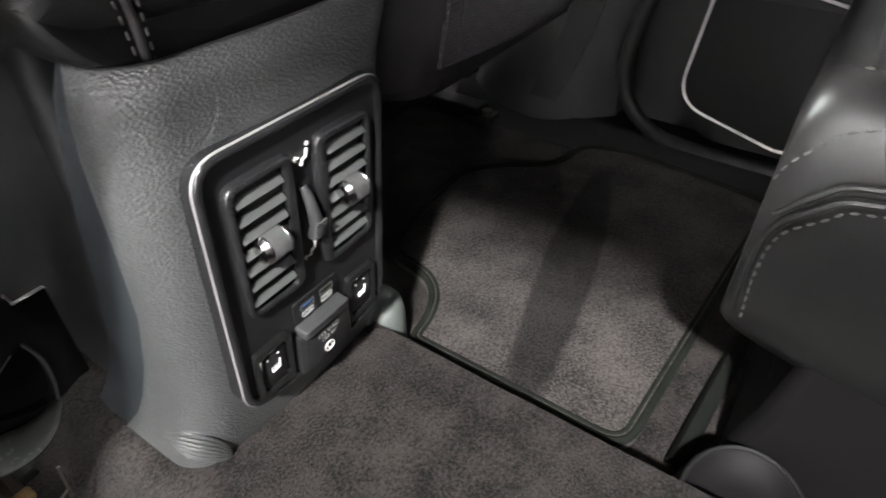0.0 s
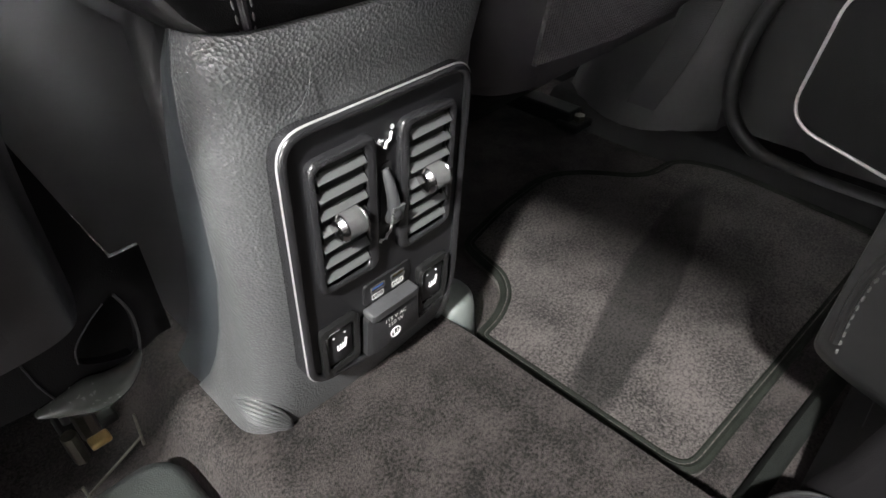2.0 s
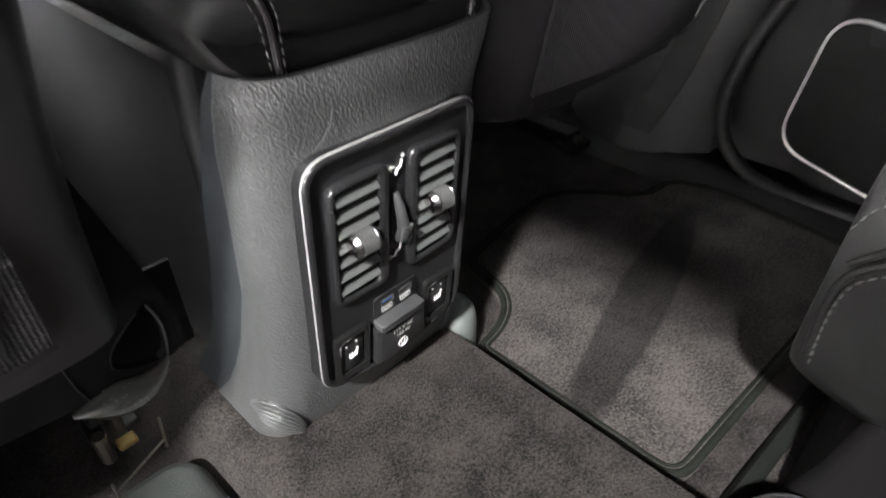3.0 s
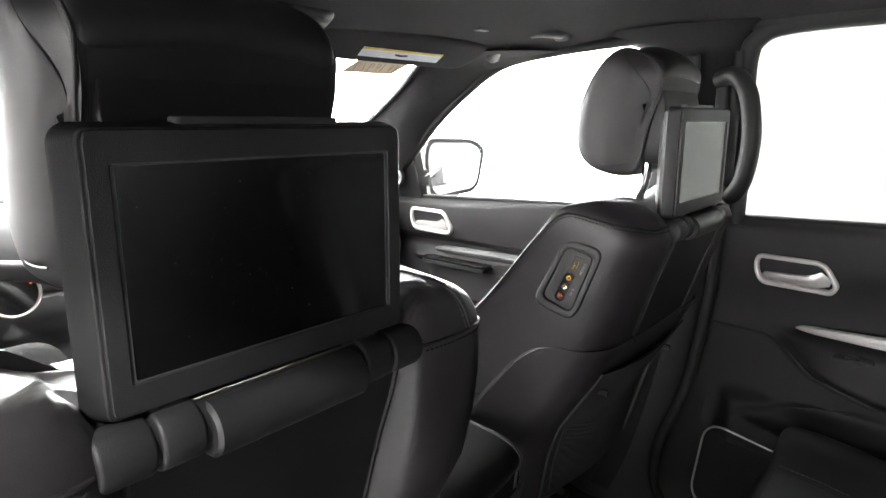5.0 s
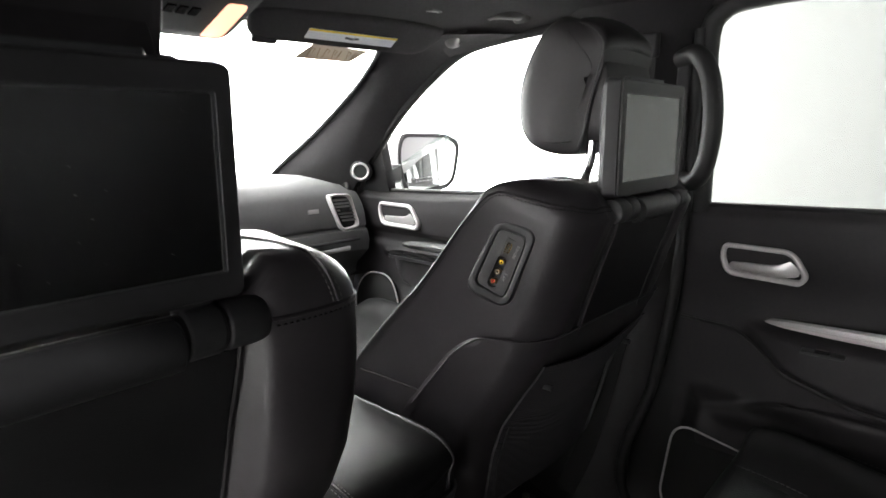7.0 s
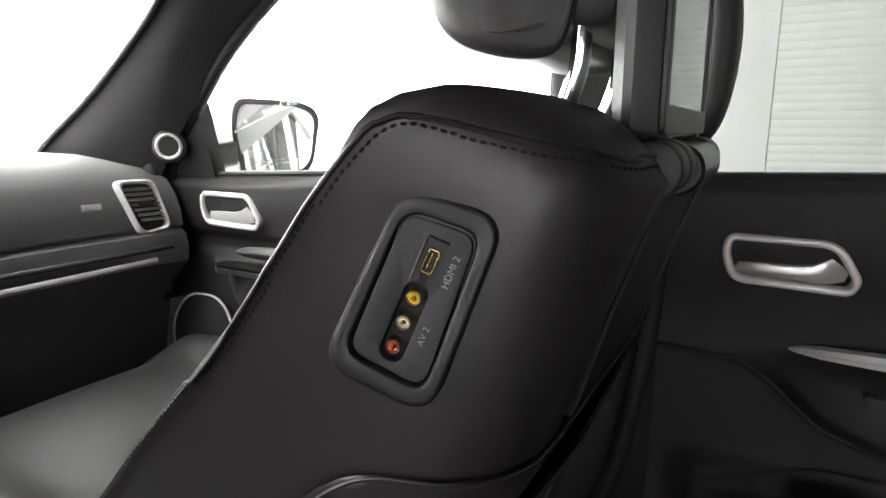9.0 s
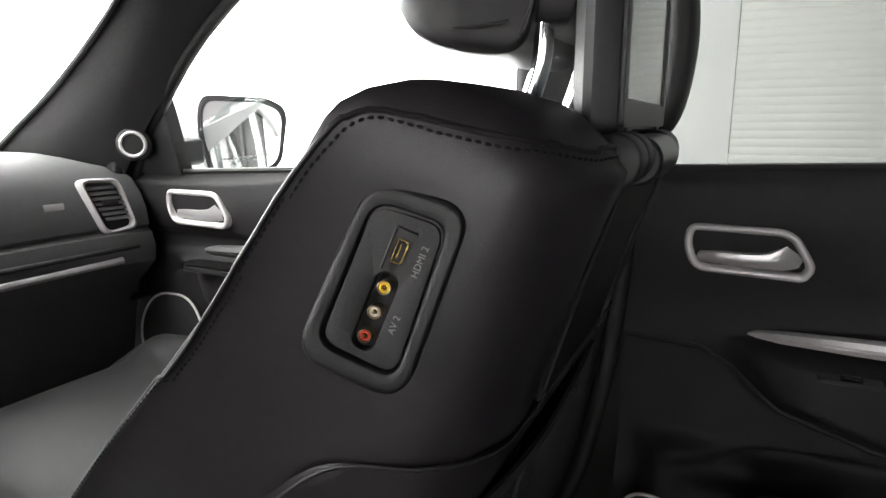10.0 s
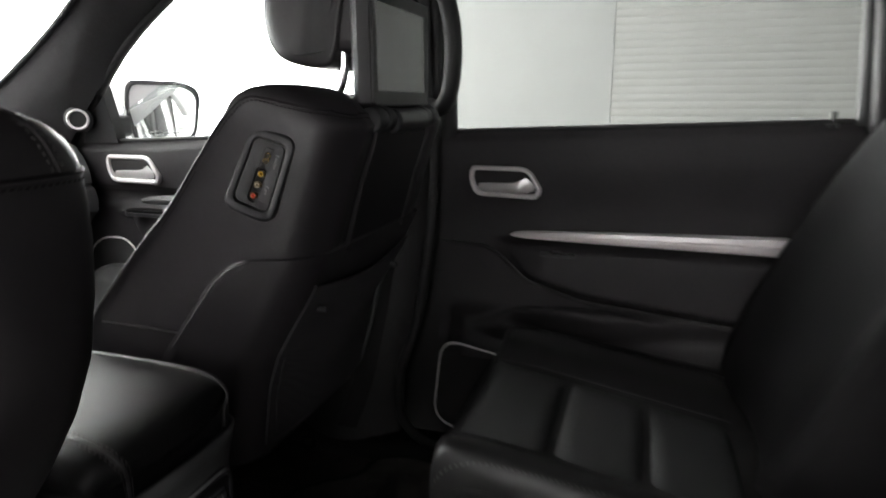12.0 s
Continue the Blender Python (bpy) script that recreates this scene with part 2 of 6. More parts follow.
PLASTIC_FINE = material("fine_black_plastic", (0.018, 0.018, 0.019), 0.34, grain=0.2, grain_scale=1600, spot=30)
SHROUD = material("grained_grey_plastic", (0.070, 0.0715, 0.0725), 0.38, spec=0.8, grain=1.0, grain_scale=520, spot=22, vary=0.18, cells=True)
# bluish side plastic, its own tone deepened for the seat's shade
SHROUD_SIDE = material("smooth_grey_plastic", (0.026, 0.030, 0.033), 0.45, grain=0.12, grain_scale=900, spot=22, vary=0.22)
GLOSS = material("gloss_black_trim", (0.010, 0.010, 0.010), 0.16, vary=0.2, spot=60, wear=0.06)
PANEL = material("vent_panel_plastic", (0.013, 0.013, 0.014), 0.34, spot=40, wear=0.08, grain=0.1, grain_scale=1500)
SLAT_DASH = material("dash_slat_plastic", (0.20, 0.20, 0.20), 0.4, spot=40, vary=0.1)
SLAT_PALE = material("pale_slat_plastic", (0.070, 0.073, 0.073), 0.36, spot=40, vary=0.12)
KNURL = material("knurled_knob", (0.11, 0.11, 0.11), 0.42, metal=0.3, spot=200, grain=0.8, grain_scale=1800)
FRAME = material("satin_black_frame", (0.014, 0.014, 0.015), 0.24, vary=0.15, spot=60, wear=0.05, spec=0.8)
SLAT = material("vent_slat_plastic", (0.045, 0.046, 0.048), 0.42, spot=40)
KNOB_CHROME = material("knob_chrome", (0.50, 0.49, 0.49), 0.20, metal=1.0, vary=0.08, spot=50, wear=0.08)
SATIN = material("satin_silver", (0.60, 0.585, 0.585), 0.32, metal=0.6, vary=0.06, spot=50, wear=0.06)
SILVER_PAINT = material("silver_paint", (0.70, 0.675, 0.68), 0.34, metal=0.25, vary=0.05, spot=30, grain=0.05, grain_scale=2500)
CHROME = material("chrome", (0.80, 0.80, 0.80), 0.07, metal=1.0, vary=0.03, wear=0.03)
DOOR_VINYL = material("door_vinyl", (0.023, 0.0213, 0.0227), 0.58, spec=0.35, grain=0.5, grain_scale=620, wrinkle=0.05, spot=16)
DOOR_DARK = material("door_lower_plastic", (0.014, 0.0135, 0.014), 0.52, grain=0.4, grain_scale=800, spot=16)
CLOTH = material("headliner_cloth", (0.040, 0.038, 0.039), 0.92, grain=0.5, grain_scale=1400, cells=False, spot=20, spec=0.1)
PILLAR_CLOTH = material("pillar_cloth", (0.024, 0.023, 0.024), 0.9, grain=0.5, grain_scale=1400, cells=False, spot=20, spec=0.15)
GREY_TRIM = material("grey_pillar_trim", (0.036, 0.0355, 0.036), 0.55, grain=0.5, grain_scale=900, spot=18)
RUBBER = material("rubber_seal", (0.012, 0.012, 0.012), 0.6, spot=30)
GRILLE = material("speaker_cloth", (0.010, 0.010, 0.010), 0.7, grain=0.9, grain_scale=900, spot=30)
SCREEN = material("dark_display", (0.004, 0.004, 0.004), 0.09, vary=0.1, spot=30, spec=0.5, wear=0.02, ior=2.7)
MIRROR = material("mirror_glass", (0.82, 0.83, 0.83), 0.02, metal=1.0, vary=0.0, wear=0.0)
WHITE_PRINT = material("white_print", (0.75, 0.75, 0.73), 0.6, vary=0.1)
GREY_PRINT = material("grey_print", (0.30, 0.30, 0.30), 0.6, vary=0.1)
PALE_PRINT = material("pale_print", (0.50, 0.52, 0.56), 0.6, vary=0.1)
DARK_PRINT = material("dark_print", (0.05, 0.05, 0.06), 0.6, vary=0.1)
PAPER = material("label_paper", (0.68, 0.70, 0.74), 0.6, vary=0.08)
YELLOW = material("yellow_print", (0.75, 0.55, 0.03), 0.55, vary=0.1)


def thin_paper(name, color):
    """Paper that lets part of the light behind it through."""
    mt = material(name, color, 0.7, vary=0.1)
    n, ln = mt.node_tree.nodes, mt.node_tree.links
    tr, mx = n.new("ShaderNodeBsdfTranslucent"), n.new("ShaderNodeMixShader")
    tr.inputs[0].default_value = (*color, 1)
    mx.inputs[0].default_value = 0.10
    ln.new(n["Principled BSDF"].outputs[0], mx.inputs[1])
    ln.new(tr.outputs[0], mx.inputs[2])
    ln.new(mx.outputs[0], n["Material Output"].inputs[0])
    return mt


TAN = thin_paper("tan_paper", (0.56, 0.49, 0.39))
INK = material("brown_ink", (0.30, 0.22, 0.14), 0.7)
GOLD = material("gold_contact", (0.65, 0.45, 0.16), 0.25, metal=1.0, vary=0.1)
JACK_RIM = material("brass_rim", (0.45, 0.36, 0.22), 0.35, metal=0.9, vary=0.1)
JACK_YELLOW = material("yellow_jack", (0.75, 0.48, 0.02), 0.35, vary=0.08)
JACK_WHITE = material("white_jack", (0.70, 0.64, 0.52), 0.35, vary=0.08)
JACK_RED = material("red_jack", (0.52, 0.05, 0.02), 0.35, vary=0.08)
USB_BLUE = material("blue_port", (0.06, 0.14, 0.45), 0.4)
CAR_PAINT = material("silver_car_paint", (0.42, 0.425, 0.43), 0.35, metal=0.0, coat=0.4, vary=0.04)
DASH = material("dash_vinyl", (0.145, 0.145, 0.146), 0.62, grain=0.5, grain_scale=900, spot=12, spec=0.22, vary=0.1)
JACK_WELL = material("black_recess", (0.005, 0.005, 0.005), 0.6)
# shroud foot in a paler tone: the light on it is put into the colour
LIT_FOOT = material("lit_console_foot", (0.10, 0.112, 0.105), 0.42, spot=25, vary=0.1)
DOME = glow("dome_lamp_lens", (1.0, 0.54, 0.34), 1.1)
BACKDROP = glow("glowing_backdrop", (1.0, 0.985, 0.98), 15.0)
FILL_TOP = glow("added_top_glow", (1.0, 0.985, 0.98), 8.0)
FILL_SIDE = glow("added_side_glow", (1.0, 0.985, 0.98), 2.8)
FILL_SIDE_REAR = glow("added_side_glow_rear", (1.0, 0.985, 0.98), 3.2)
BACKDROP_REAR = glow("glowing_rear_backdrop", (1.0, 0.985, 0.98), 1.0)
STUDIO = material("studio_wall_paint", (0.106, 0.1095, 0.1065), 0.8, vary=0.015, spot=1)
STUDIO_FLOOR = material("studio_floor_paint", (0.45, 0.45, 0.44), 0.5, vary=0.05, spot=3)
SHUTTER = material("shutter_slats", (0.112, 0.114, 0.109), 0.6, vary=0.04, spot=6)
GLASS = pane_glass("window_glass", (0.93, 0.95, 0.94))


def carpet(name, color, color2, pile, big):
    """Cut-pile carpet: mottled fibres, brushed patches and rough pile relief."""
    mt = material(name, color, 0.95, vary=0.3, spot=60, spec=0.15)
    nt = mt.node_tree
    n, ln = nt.nodes, nt.links
    bs = n["Principled BSDF"]
    tc = n.new("ShaderNodeTexCoord")
    fib, pat = n.new("ShaderNodeTexNoise"), n.new("ShaderNodeTexNoise")
    fib.inputs["Scale"].default_value, fib.inputs["Detail"].default_value, fib.inputs["Roughness"].default_value = pile, 4, 0.8
    pat.inputs["Scale"].default_value, pat.inputs["Detail"].default_value = big, 4
    for x in (fib, pat):
        ln.new(tc.outputs["Object"], x.inputs["Vector"])
    mixer = n.new("ShaderNodeMath")
    mixer.operation = "MULTIPLY_ADD"
    mixer.inputs[1].default_value = 0.30
    ln.new(pat.outputs["Fac"], mixer.inputs[0])
    h = n.new("ShaderNodeMath")
    h.operation = "MULTIPLY"
    h.inputs[1].default_value = 0.70
    ln.new(fib.outputs["Fac"], h.inputs[0])
    ln.new(h.outputs[0], mixer.inputs[2])
    ramp = n.new("ShaderNodeValToRGB")
    ramp.color_ramp.elements[0].position, ramp.color_ramp.elements[1].position = 0.42, 0.58
    ramp.color_ramp.elements[0].color, ramp.color_ramp.elements[1].color = (*color, 1), (*color2, 1)
    ln.new(mixer.outputs[0], ramp.inputs[0])
    ln.new(ramp.outputs[0], bs.inputs["Base Color"])
    b = n.new("ShaderNodeBump")
    b.inputs["Strength"].default_value, b.inputs["Distance"].default_value = 0.9, 0.003
    ln.new(fib.outputs["Fac"], b.inputs["Height"])
    ln.new(b.outputs[0], bs.inputs["Normal"])
    bs.inputs["Sheen Weight"].default_value = 0.03
    bs.inputs["Sheen Roughness"].default_value = 0.5
    return mt


CARPET = carpet("floor_carpet", (0.007, 0.0060, 0.0058), (0.056, 0.048, 0.0455), 430, 26)
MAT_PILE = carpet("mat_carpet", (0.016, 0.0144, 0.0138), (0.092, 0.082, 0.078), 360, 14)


def dark_streak(mt, centre, turn, half, depth):
    """An elongated streak that darkens the base colour, with frayed edges."""
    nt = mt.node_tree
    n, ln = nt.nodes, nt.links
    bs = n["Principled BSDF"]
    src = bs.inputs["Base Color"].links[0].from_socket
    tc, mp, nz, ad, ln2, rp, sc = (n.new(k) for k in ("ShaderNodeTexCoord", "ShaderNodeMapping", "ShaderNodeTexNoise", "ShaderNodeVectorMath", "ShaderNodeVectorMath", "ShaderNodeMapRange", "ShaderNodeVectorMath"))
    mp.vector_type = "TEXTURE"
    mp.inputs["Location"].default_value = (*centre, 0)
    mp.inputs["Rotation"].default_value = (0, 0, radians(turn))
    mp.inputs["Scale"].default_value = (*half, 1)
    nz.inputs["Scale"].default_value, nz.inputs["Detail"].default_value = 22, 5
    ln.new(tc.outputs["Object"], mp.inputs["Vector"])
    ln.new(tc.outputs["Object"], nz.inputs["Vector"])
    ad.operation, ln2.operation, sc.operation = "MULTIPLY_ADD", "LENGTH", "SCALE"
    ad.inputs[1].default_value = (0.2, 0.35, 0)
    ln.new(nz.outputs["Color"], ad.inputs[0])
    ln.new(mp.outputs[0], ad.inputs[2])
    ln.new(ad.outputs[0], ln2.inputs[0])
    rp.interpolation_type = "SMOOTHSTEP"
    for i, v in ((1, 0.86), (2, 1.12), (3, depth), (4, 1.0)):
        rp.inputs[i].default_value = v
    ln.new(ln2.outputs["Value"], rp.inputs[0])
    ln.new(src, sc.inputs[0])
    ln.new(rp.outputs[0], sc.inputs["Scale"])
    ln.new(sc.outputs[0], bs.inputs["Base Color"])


dark_streak(MAT_PILE, (0.34, 0.070), 12, (0.23, 0.032), 0.36)
MAT_EDGE = material("mat_binding", (0.013, 0.0145, 0.012), 0.95, grain=1.0, grain_scale=700, spot=90, vary=0.5, spec=0.08, cells=False)
RED_GLOW = glow("red_dial_light", (1.0, 0.06, 0.03), 1.5)
CLOTH_PLASTIC = material("soft_handle_plastic", (0.045, 0.043, 0.044), 0.6, grain=0.3, grain_scale=1200, spot=30)
WEB = material("belt_webbing", (0.018, 0.018, 0.018), 0.75, grain=0.8, grain_scale=700, spot=60)
INSERT = material("insert_leather", (0.022, 0.023, 0.023), 0.42, grain=0.7, grain_scale=420, wrinkle=0.1, wrinkle_scale=20, spot=20)
RIDGE = material("carpet_edge_strip", (0.009, 0.010, 0.009), 0.9, spec=0.08, grain=0.6, grain_scale=600, spot=60)
BOARD = material("dark_board_plastic", (0.009, 0.009, 0.0095), 0.5, grain=0.3, grain_scale=1200, spot=20)
BRASS = material("brass_fitting", (0.35, 0.24, 0.10), 0.4, metal=0.9, spot=60)
COVER_GLOSS = material("glossy_grey_plastic", (0.060, 0.064, 0.058), 0.26, spec=0.7, spot=30, vary=0.15)
DARK_COVER = material("dark_green_grey_plastic", (0.030, 0.034, 0.032), 0.5, grain=0.4, grain_scale=800, spot=30)

# ---- large structure ----


def smooth(t):
    t = min(1.0, max(0.0, t))
    return t * t * (3 - 2 * t)


def belt(y):
    return 0.7 - 0.031 * (y - 0.014)


# carpet floor with the centre tunnel
def floor_at(u, v):
    x, y = -0.74 + 1.48 * u, -1.45 + 2.65 * v
    z = 0.055 * (1 - smooth((x - 0.088) / 0.034)) * (1 - smooth((-0.125 - x) / 0.04)) - 0.012
    z += 0.0025 * noise.noise((x * 9, y * 9, 0.3))
    z += 0.10 * smooth((y - 0.95) / 0.3)
    return x, y, z


bm = bmesh.new()
sheet(bm, floor_at, 180, 110, (0, 0, -0.03))
tagged(part("floor", bm, CARPET), "dark brown-grey cut-pile carpet on the car floor", "floor", kind="structure")

# headliner
def roof_edge(y):
    return 1.066 - 0.055 * smooth((y - 0.25) / 0.45)


def roof_at(u, v):
    x, y = -0.665 + 1.33 * u, -1.45 + 2.2 * v
    zc = 1.135 - 0.085 * smooth((y - 0.15) / 0.6) - 0.02 * smooth((-0.6 - y) / 0.8)
    k = (abs(x) / 0.665) ** 5
    return x, y, zc * (1 - k) + roof_edge(y) * k


bm = bmesh.new()
sheet(bm, roof_at, 60, 60, (0, 0, 0.03))
tagged(part("ceiling", bm, CLOTH), "charcoal cloth headliner of the car", "headliner", kind="structure")


def strip(bm, a, b, n, m, bulge, thick):
    """A sheet between two smooth edge lines, bulged towards the cabin."""
    a, b = curve(a, n), curve(b, n)
    k = min(len(a), len(b)) - 1

    def f(u, v):
        i = round(u * k)
        p = a[i].lerp(b[i], v)
        return p + Vector(bulge) * math.sin(math.pi * v)
    sheet(bm, f, k, m, thick)


for side, word in ((1, "right"), (-1, "left")):
    # windscreen pillar: from its foot up to the windscreen's top corner
    bm = bmesh.new()
    strip(bm, [(side * 0.665, 1.43, 0.665), (side * 0.642, 1.356, 0.710), (side * 0.645, 1.17, 0.815), (side * 0.632, 1.01, 0.903), (side * 0.612, 0.89, 0.970), (side * 0.579, 0.797, 1.021), (side * 0.50, 0.70, 1.045)],
          [(side * 0.715, 1.08, 0.64), (side * 0.700, 0.985, 0.735), (side * 0.692, 0.913, 0.800), (side * 0.690, 0.823, 0.885), (side * 0.688, 0.722, 0.960), (side * 0.676, 0.60, 1.022), (side * 0.667, 0.42, 1.046)], 8, 8, (-side * 0.022, -0.02, 0), (side * 0.03, 0.03, 0.015))
    tagged(part("pillar_front_" + word, bm, PILLAR_CLOTH), "dark cloth-covered windscreen pillar beside the dashboard", "pillar trim", kind="structure")
    bm = bmesh.new()
    tube(bm, curve([(side * 0.660, 1.425, 0.667), (side * 0.637, 1.350, 0.711), (side * 0.640, 1.165, 0.815), (side * 0.627, 1.005, 0.903), (side * 0.607, 0.885, 0.970), (side * 0.574, 0.792, 1.021), (side * 0.50, 0.70, 1.043)], 8), 0.006, 8)
    tagged(part("trim_windscreen_edge_" + word, bm, RUBBER), "black rubber edge beside the windscreen", "trim", kind="structure")
    # roof rail above the doors
    bm = bmesh.new()
    tube(bm, curve([(side * 0.742, 1.06, 0.655), (side * 0.728, 0.995, 0.735), (side * 0.706, 0.925, 0.797), (side * 0.692, 0.823, 0.887), (side * 0.690, 0.722, 0.962), (side * 0.679, 0.60, 1.024), (side * 0.672, 0.45, 1.046), (side * 0.668, 0.2, 1.060), (side * 0.664, -0.1, 1.070), (side * 0.66, -0.5, 1.072), (side * 0.65, -1.4, 1.05)], 8), 0.012, 10)
    tagged(part("trim_roof_rail_" + word, bm, RUBBER), "black rubber door seal along the roof edge", "seal", kind="structure")
    # centre pillar, upper trim
    bm = bmesh.new()
    rings = []
    for z, y0, y1, x in ((0.66, 0.055, 0.240, 0.672), (0.75, 0.05, 0.232, 0.668), (0.9, 0.046, 0.226, 0.660), (1.0, 0.045, 0.226, 0.648), (1.04, 0.02, 0.250, 0.640), (1.075, -0.04, 0.36, 0.625)):
        # unseen left pillar widened to keep the lamp off the driver's shoulder
        y0 -= 0.105 if side < 0 else 0.0
        rings.append([Vector((side * (x + 0.06 * (1 - math.sin(math.pi * k / 8) ** 0.5)), y0 + (y1 - y0) * k / 8, z)) for k in range(9)] + [Vector((side * (x + 0.075), y1, z)), Vector((side * (x + 0.075), y0, z))])
    loft(bm, rings)
    tagged(part("pillar_centre_" + word, bm, PILLAR_CLOTH), "dark cloth-covered trim of the pillar between the doors", "pillar trim", kind="structure")
    # centre pillar, lower trim
    bm = bmesh.new()
    rings = []
    for z, y0, y1, x in ((-0.02, 0.14, 0.42, 0.62), (0.05, 0.15, 0.40, 0.63), (0.15, 0.15, 0.36, 0.645), (0.3, 0.12, 0.30, 0.66), (0.5, 0.085, 0.24, 0.668), (0.68, 0.055, 0.215, 0.672)):
        rings.append([Vector((side * (x + 0.05 * (1 - math.sin(math.pi * k / 8) ** 0.5)), y0 + (y1 - y0) * k / 8, z)) for k in range(9)] + [Vector((side * (x + 0.085), y1, z)), Vector((side * (x + 0.085), y0, z))])
    loft(bm, rings)
    tagged(part("pillar_lower_" + word, bm, GREY_TRIM), "grey grained plastic lower trim of the door pillar", "pillar trim", kind="structure")
    # sill
    bm = bmesh.new()
    sheet(bm, lambda u, v: (side * (0.60 + 0.10 * v), 0.42 - 1.9 * u, -0.012 + 0.035 * smooth(v * 2.2)), 30, 8, (0, 0, -0.05))
    tagged(part("trim_sill_" + word, bm, BASE_BLACK), "black plastic door sill along the carpet", "sill", kind="structure")
    # door opening seal
    bm = bmesh.new()
    tube(bm, curve([(side * 0.668, 0.045, 1.02), (side * 0.674, 0.048, 0.85), (side * 0.680, 0.052, 0.70), (side * 0.682, 0.066, 0.50), (side * 0.676, 0.095, 0.31), (side * 0.664, 0.135, 0.18), (side * 0.655, 0.135, 0.09), (side * 0.648, 0.09, 0.035), (side * 0.645, 0.0, 0.018), (side * 0.645, -0.3, 0.02), (side * 0.645, -0.9, 0.03)], 10), 0.011, 10)
    tagged(part("trim_door_seal_" + word, bm, RUBBER), "black rubber seal round the door opening", "seal", kind="structure")
    # rear body side behind the door
    bm = bmesh.new()
    # unseen; the right one reaches the roof to block glare on the displays
    box(bm, (side * 0.715, -1.11, 0.345 if side < 0 else 0.53), (0.06, 0.72, 0.73 if side < 0 else 1.10))
    box(bm, (side * 0.70, -1.43, 0.90), (0.06, 0.10, 0.40))
    tagged(bevel(part("wall_rear_" + word, bm, DOOR_DARK), 0.02), "unseen dark wall of the rear cabin side", "cabin wall", kind="structure")

# unseen wall, full height so that the displays reflect dark
bm = bmesh.new()
box(bm, (0, -1.47, 0.545), (1.5, 0.05, 1.13))
tagged(bevel(part("wall_back", bm, DOOR_DARK), 0.02), "unseen dark wall closing the cabin's rear end", "cabin wall", kind="structure")
bm = bmesh.new()
box(bm, (0, 1.40, 0.33), (1.5, 0.06, 0.72))
tagged(bevel(part("wall_bulkhead", bm, DOOR_DARK), 0.02), "dark bulkhead behind the dashboard", "cabin wall", kind="structure")

# windscreen
bm = bmesh.new()
sheet(bm, lambda u, v: ((-1 + 2 * u) * (0.575 + 0.09 * v), 0.735 + 0.69 * v + 0.03 * (1 - (2 * u - 1) ** 2), 1.056 - 0.385 * v + 0.012 * math.sin(math.pi * v)), 24, 12, (0, 0.003, 0.004))
ws = tagged(part("window_windscreen", bm, GLASS), "clear glass windscreen above the dashboard", "windscreen", kind="structure")
ws.visible_shadow = False
bm = bmesh.new()
tube(bm, curve([(0.62, 1.40, 0.687), (0.3, 1.45, 0.69), (-0.3, 1.45, 0.69), (-0.62, 1.40, 0.687)], 8), 0.012, 8)
tagged(part("trim_cowl", bm, RUBBER), "black rubber strip at the windscreen's foot", "trim", kind="structure")

# studio round the car
bm = bmesh.new()
box(bm, (0, 0, -0.62), (60, 60, 0.1))
tagged(part("ground", bm, STUDIO_FLOOR), "pale studio floor under the car", "studio floor", kind="structure")
bm = bmesh.new()
box(bm, (7.1, 1.07, 1.6), (0.1, 2.03, 4.4))
tagged(part("wall_studio", bm, STUDIO), "plain pale grey studio wall outside the car", "wall", kind="structure")
# the white beyond the glass is this sheet's own emission
bm = bmesh.new()
sheet(bm, lambda u, v: (-3.0 + 10.5 * u, 7.5 - 5.2 * abs(-0.4 + 1.4 * u) ** 2.6, -0.5 + 5.0 * v), 32, 2, (0, 0.05, 0))
tagged(part("backdrop", bm, BACKDROP), "plain white studio backdrop with its own glow", "backdrop", kind="structure")
# unseen glowing panel added as light from above through the windscreen
bm = bmesh.new()
sheet(bm, lambda u, v: (-5.0 + 10.0 * u, 0.9 + 6.4 * v, 4.6), 4, 4, (0, 0, 0.05))
tagged(part("fill_top", bm, FILL_TOP), "unseen glowing panel added above and ahead of the car", "studio light", kind="structure")
# unseen glowing sheet added as fill light from the front left
bm = bmesh.new()
sheet(bm, lambda u, v: (-5.5, -0.2 + 4.8 * u, 0.4 + 2.8 * v), 8, 2, (-0.05, 0, 0))
tagged(part("fill_side", bm, FILL_SIDE), "unseen glowing white sheet added beyond the open door", "backdrop", kind="structure")
# unseen glowing sheet added to light rear faces and seat sides
bm = bmesh.new()
sheet(bm, lambda u, v: (-5.5, -4.4 + 4.19 * u, 0.3 + 1.3 * v), 8, 2, (-0.05, 0, 0))
tagged(part("fill_side_rear", bm, FILL_SIDE_REAR), "unseen glowing white sheet added beyond the rear door", "backdrop", kind="structure")
# glowing sheet added so that the wing mirror reflects white
bm = bmesh.new()
sheet(bm, lambda u, v: (-2.0 + 9.0 * u, -9.0, -0.5 + 4.6 * v), 8, 2, (0, -0.05, 0))
tagged(part("backdrop_rear", bm, BACKDROP_REAR), "glowing white sheet added behind the car for the mirror", "backdrop", kind="structure")
shutter = thing("roller_shutter", (7.1, -2.0, -0.57), "pale grey closed roller shutter door with horizontal slats", "roller shutter")
slat_mesh = None
for i in range(52):
    if slat_mesh is None:
        bm = bmesh.new()
        prof = [(-0.0015, -0.0425), (-0.004, -0.036), (-0.0055, 0.0), (-0.004, 0.036), (-0.0022, 0.0415), (0.02, 0.0415), (0.02, -0.0425)]
        loft(bm, [[Vector((7.06 + a, y, b)) for a, b in prof] for y in (0.048, -2.0, -4.4)])
        ob = part("slat", bm, SHUTTER, shutter, sharp=60)
        slat_mesh = ob.data
    else:
        ob = new("slat", slat_mesh)
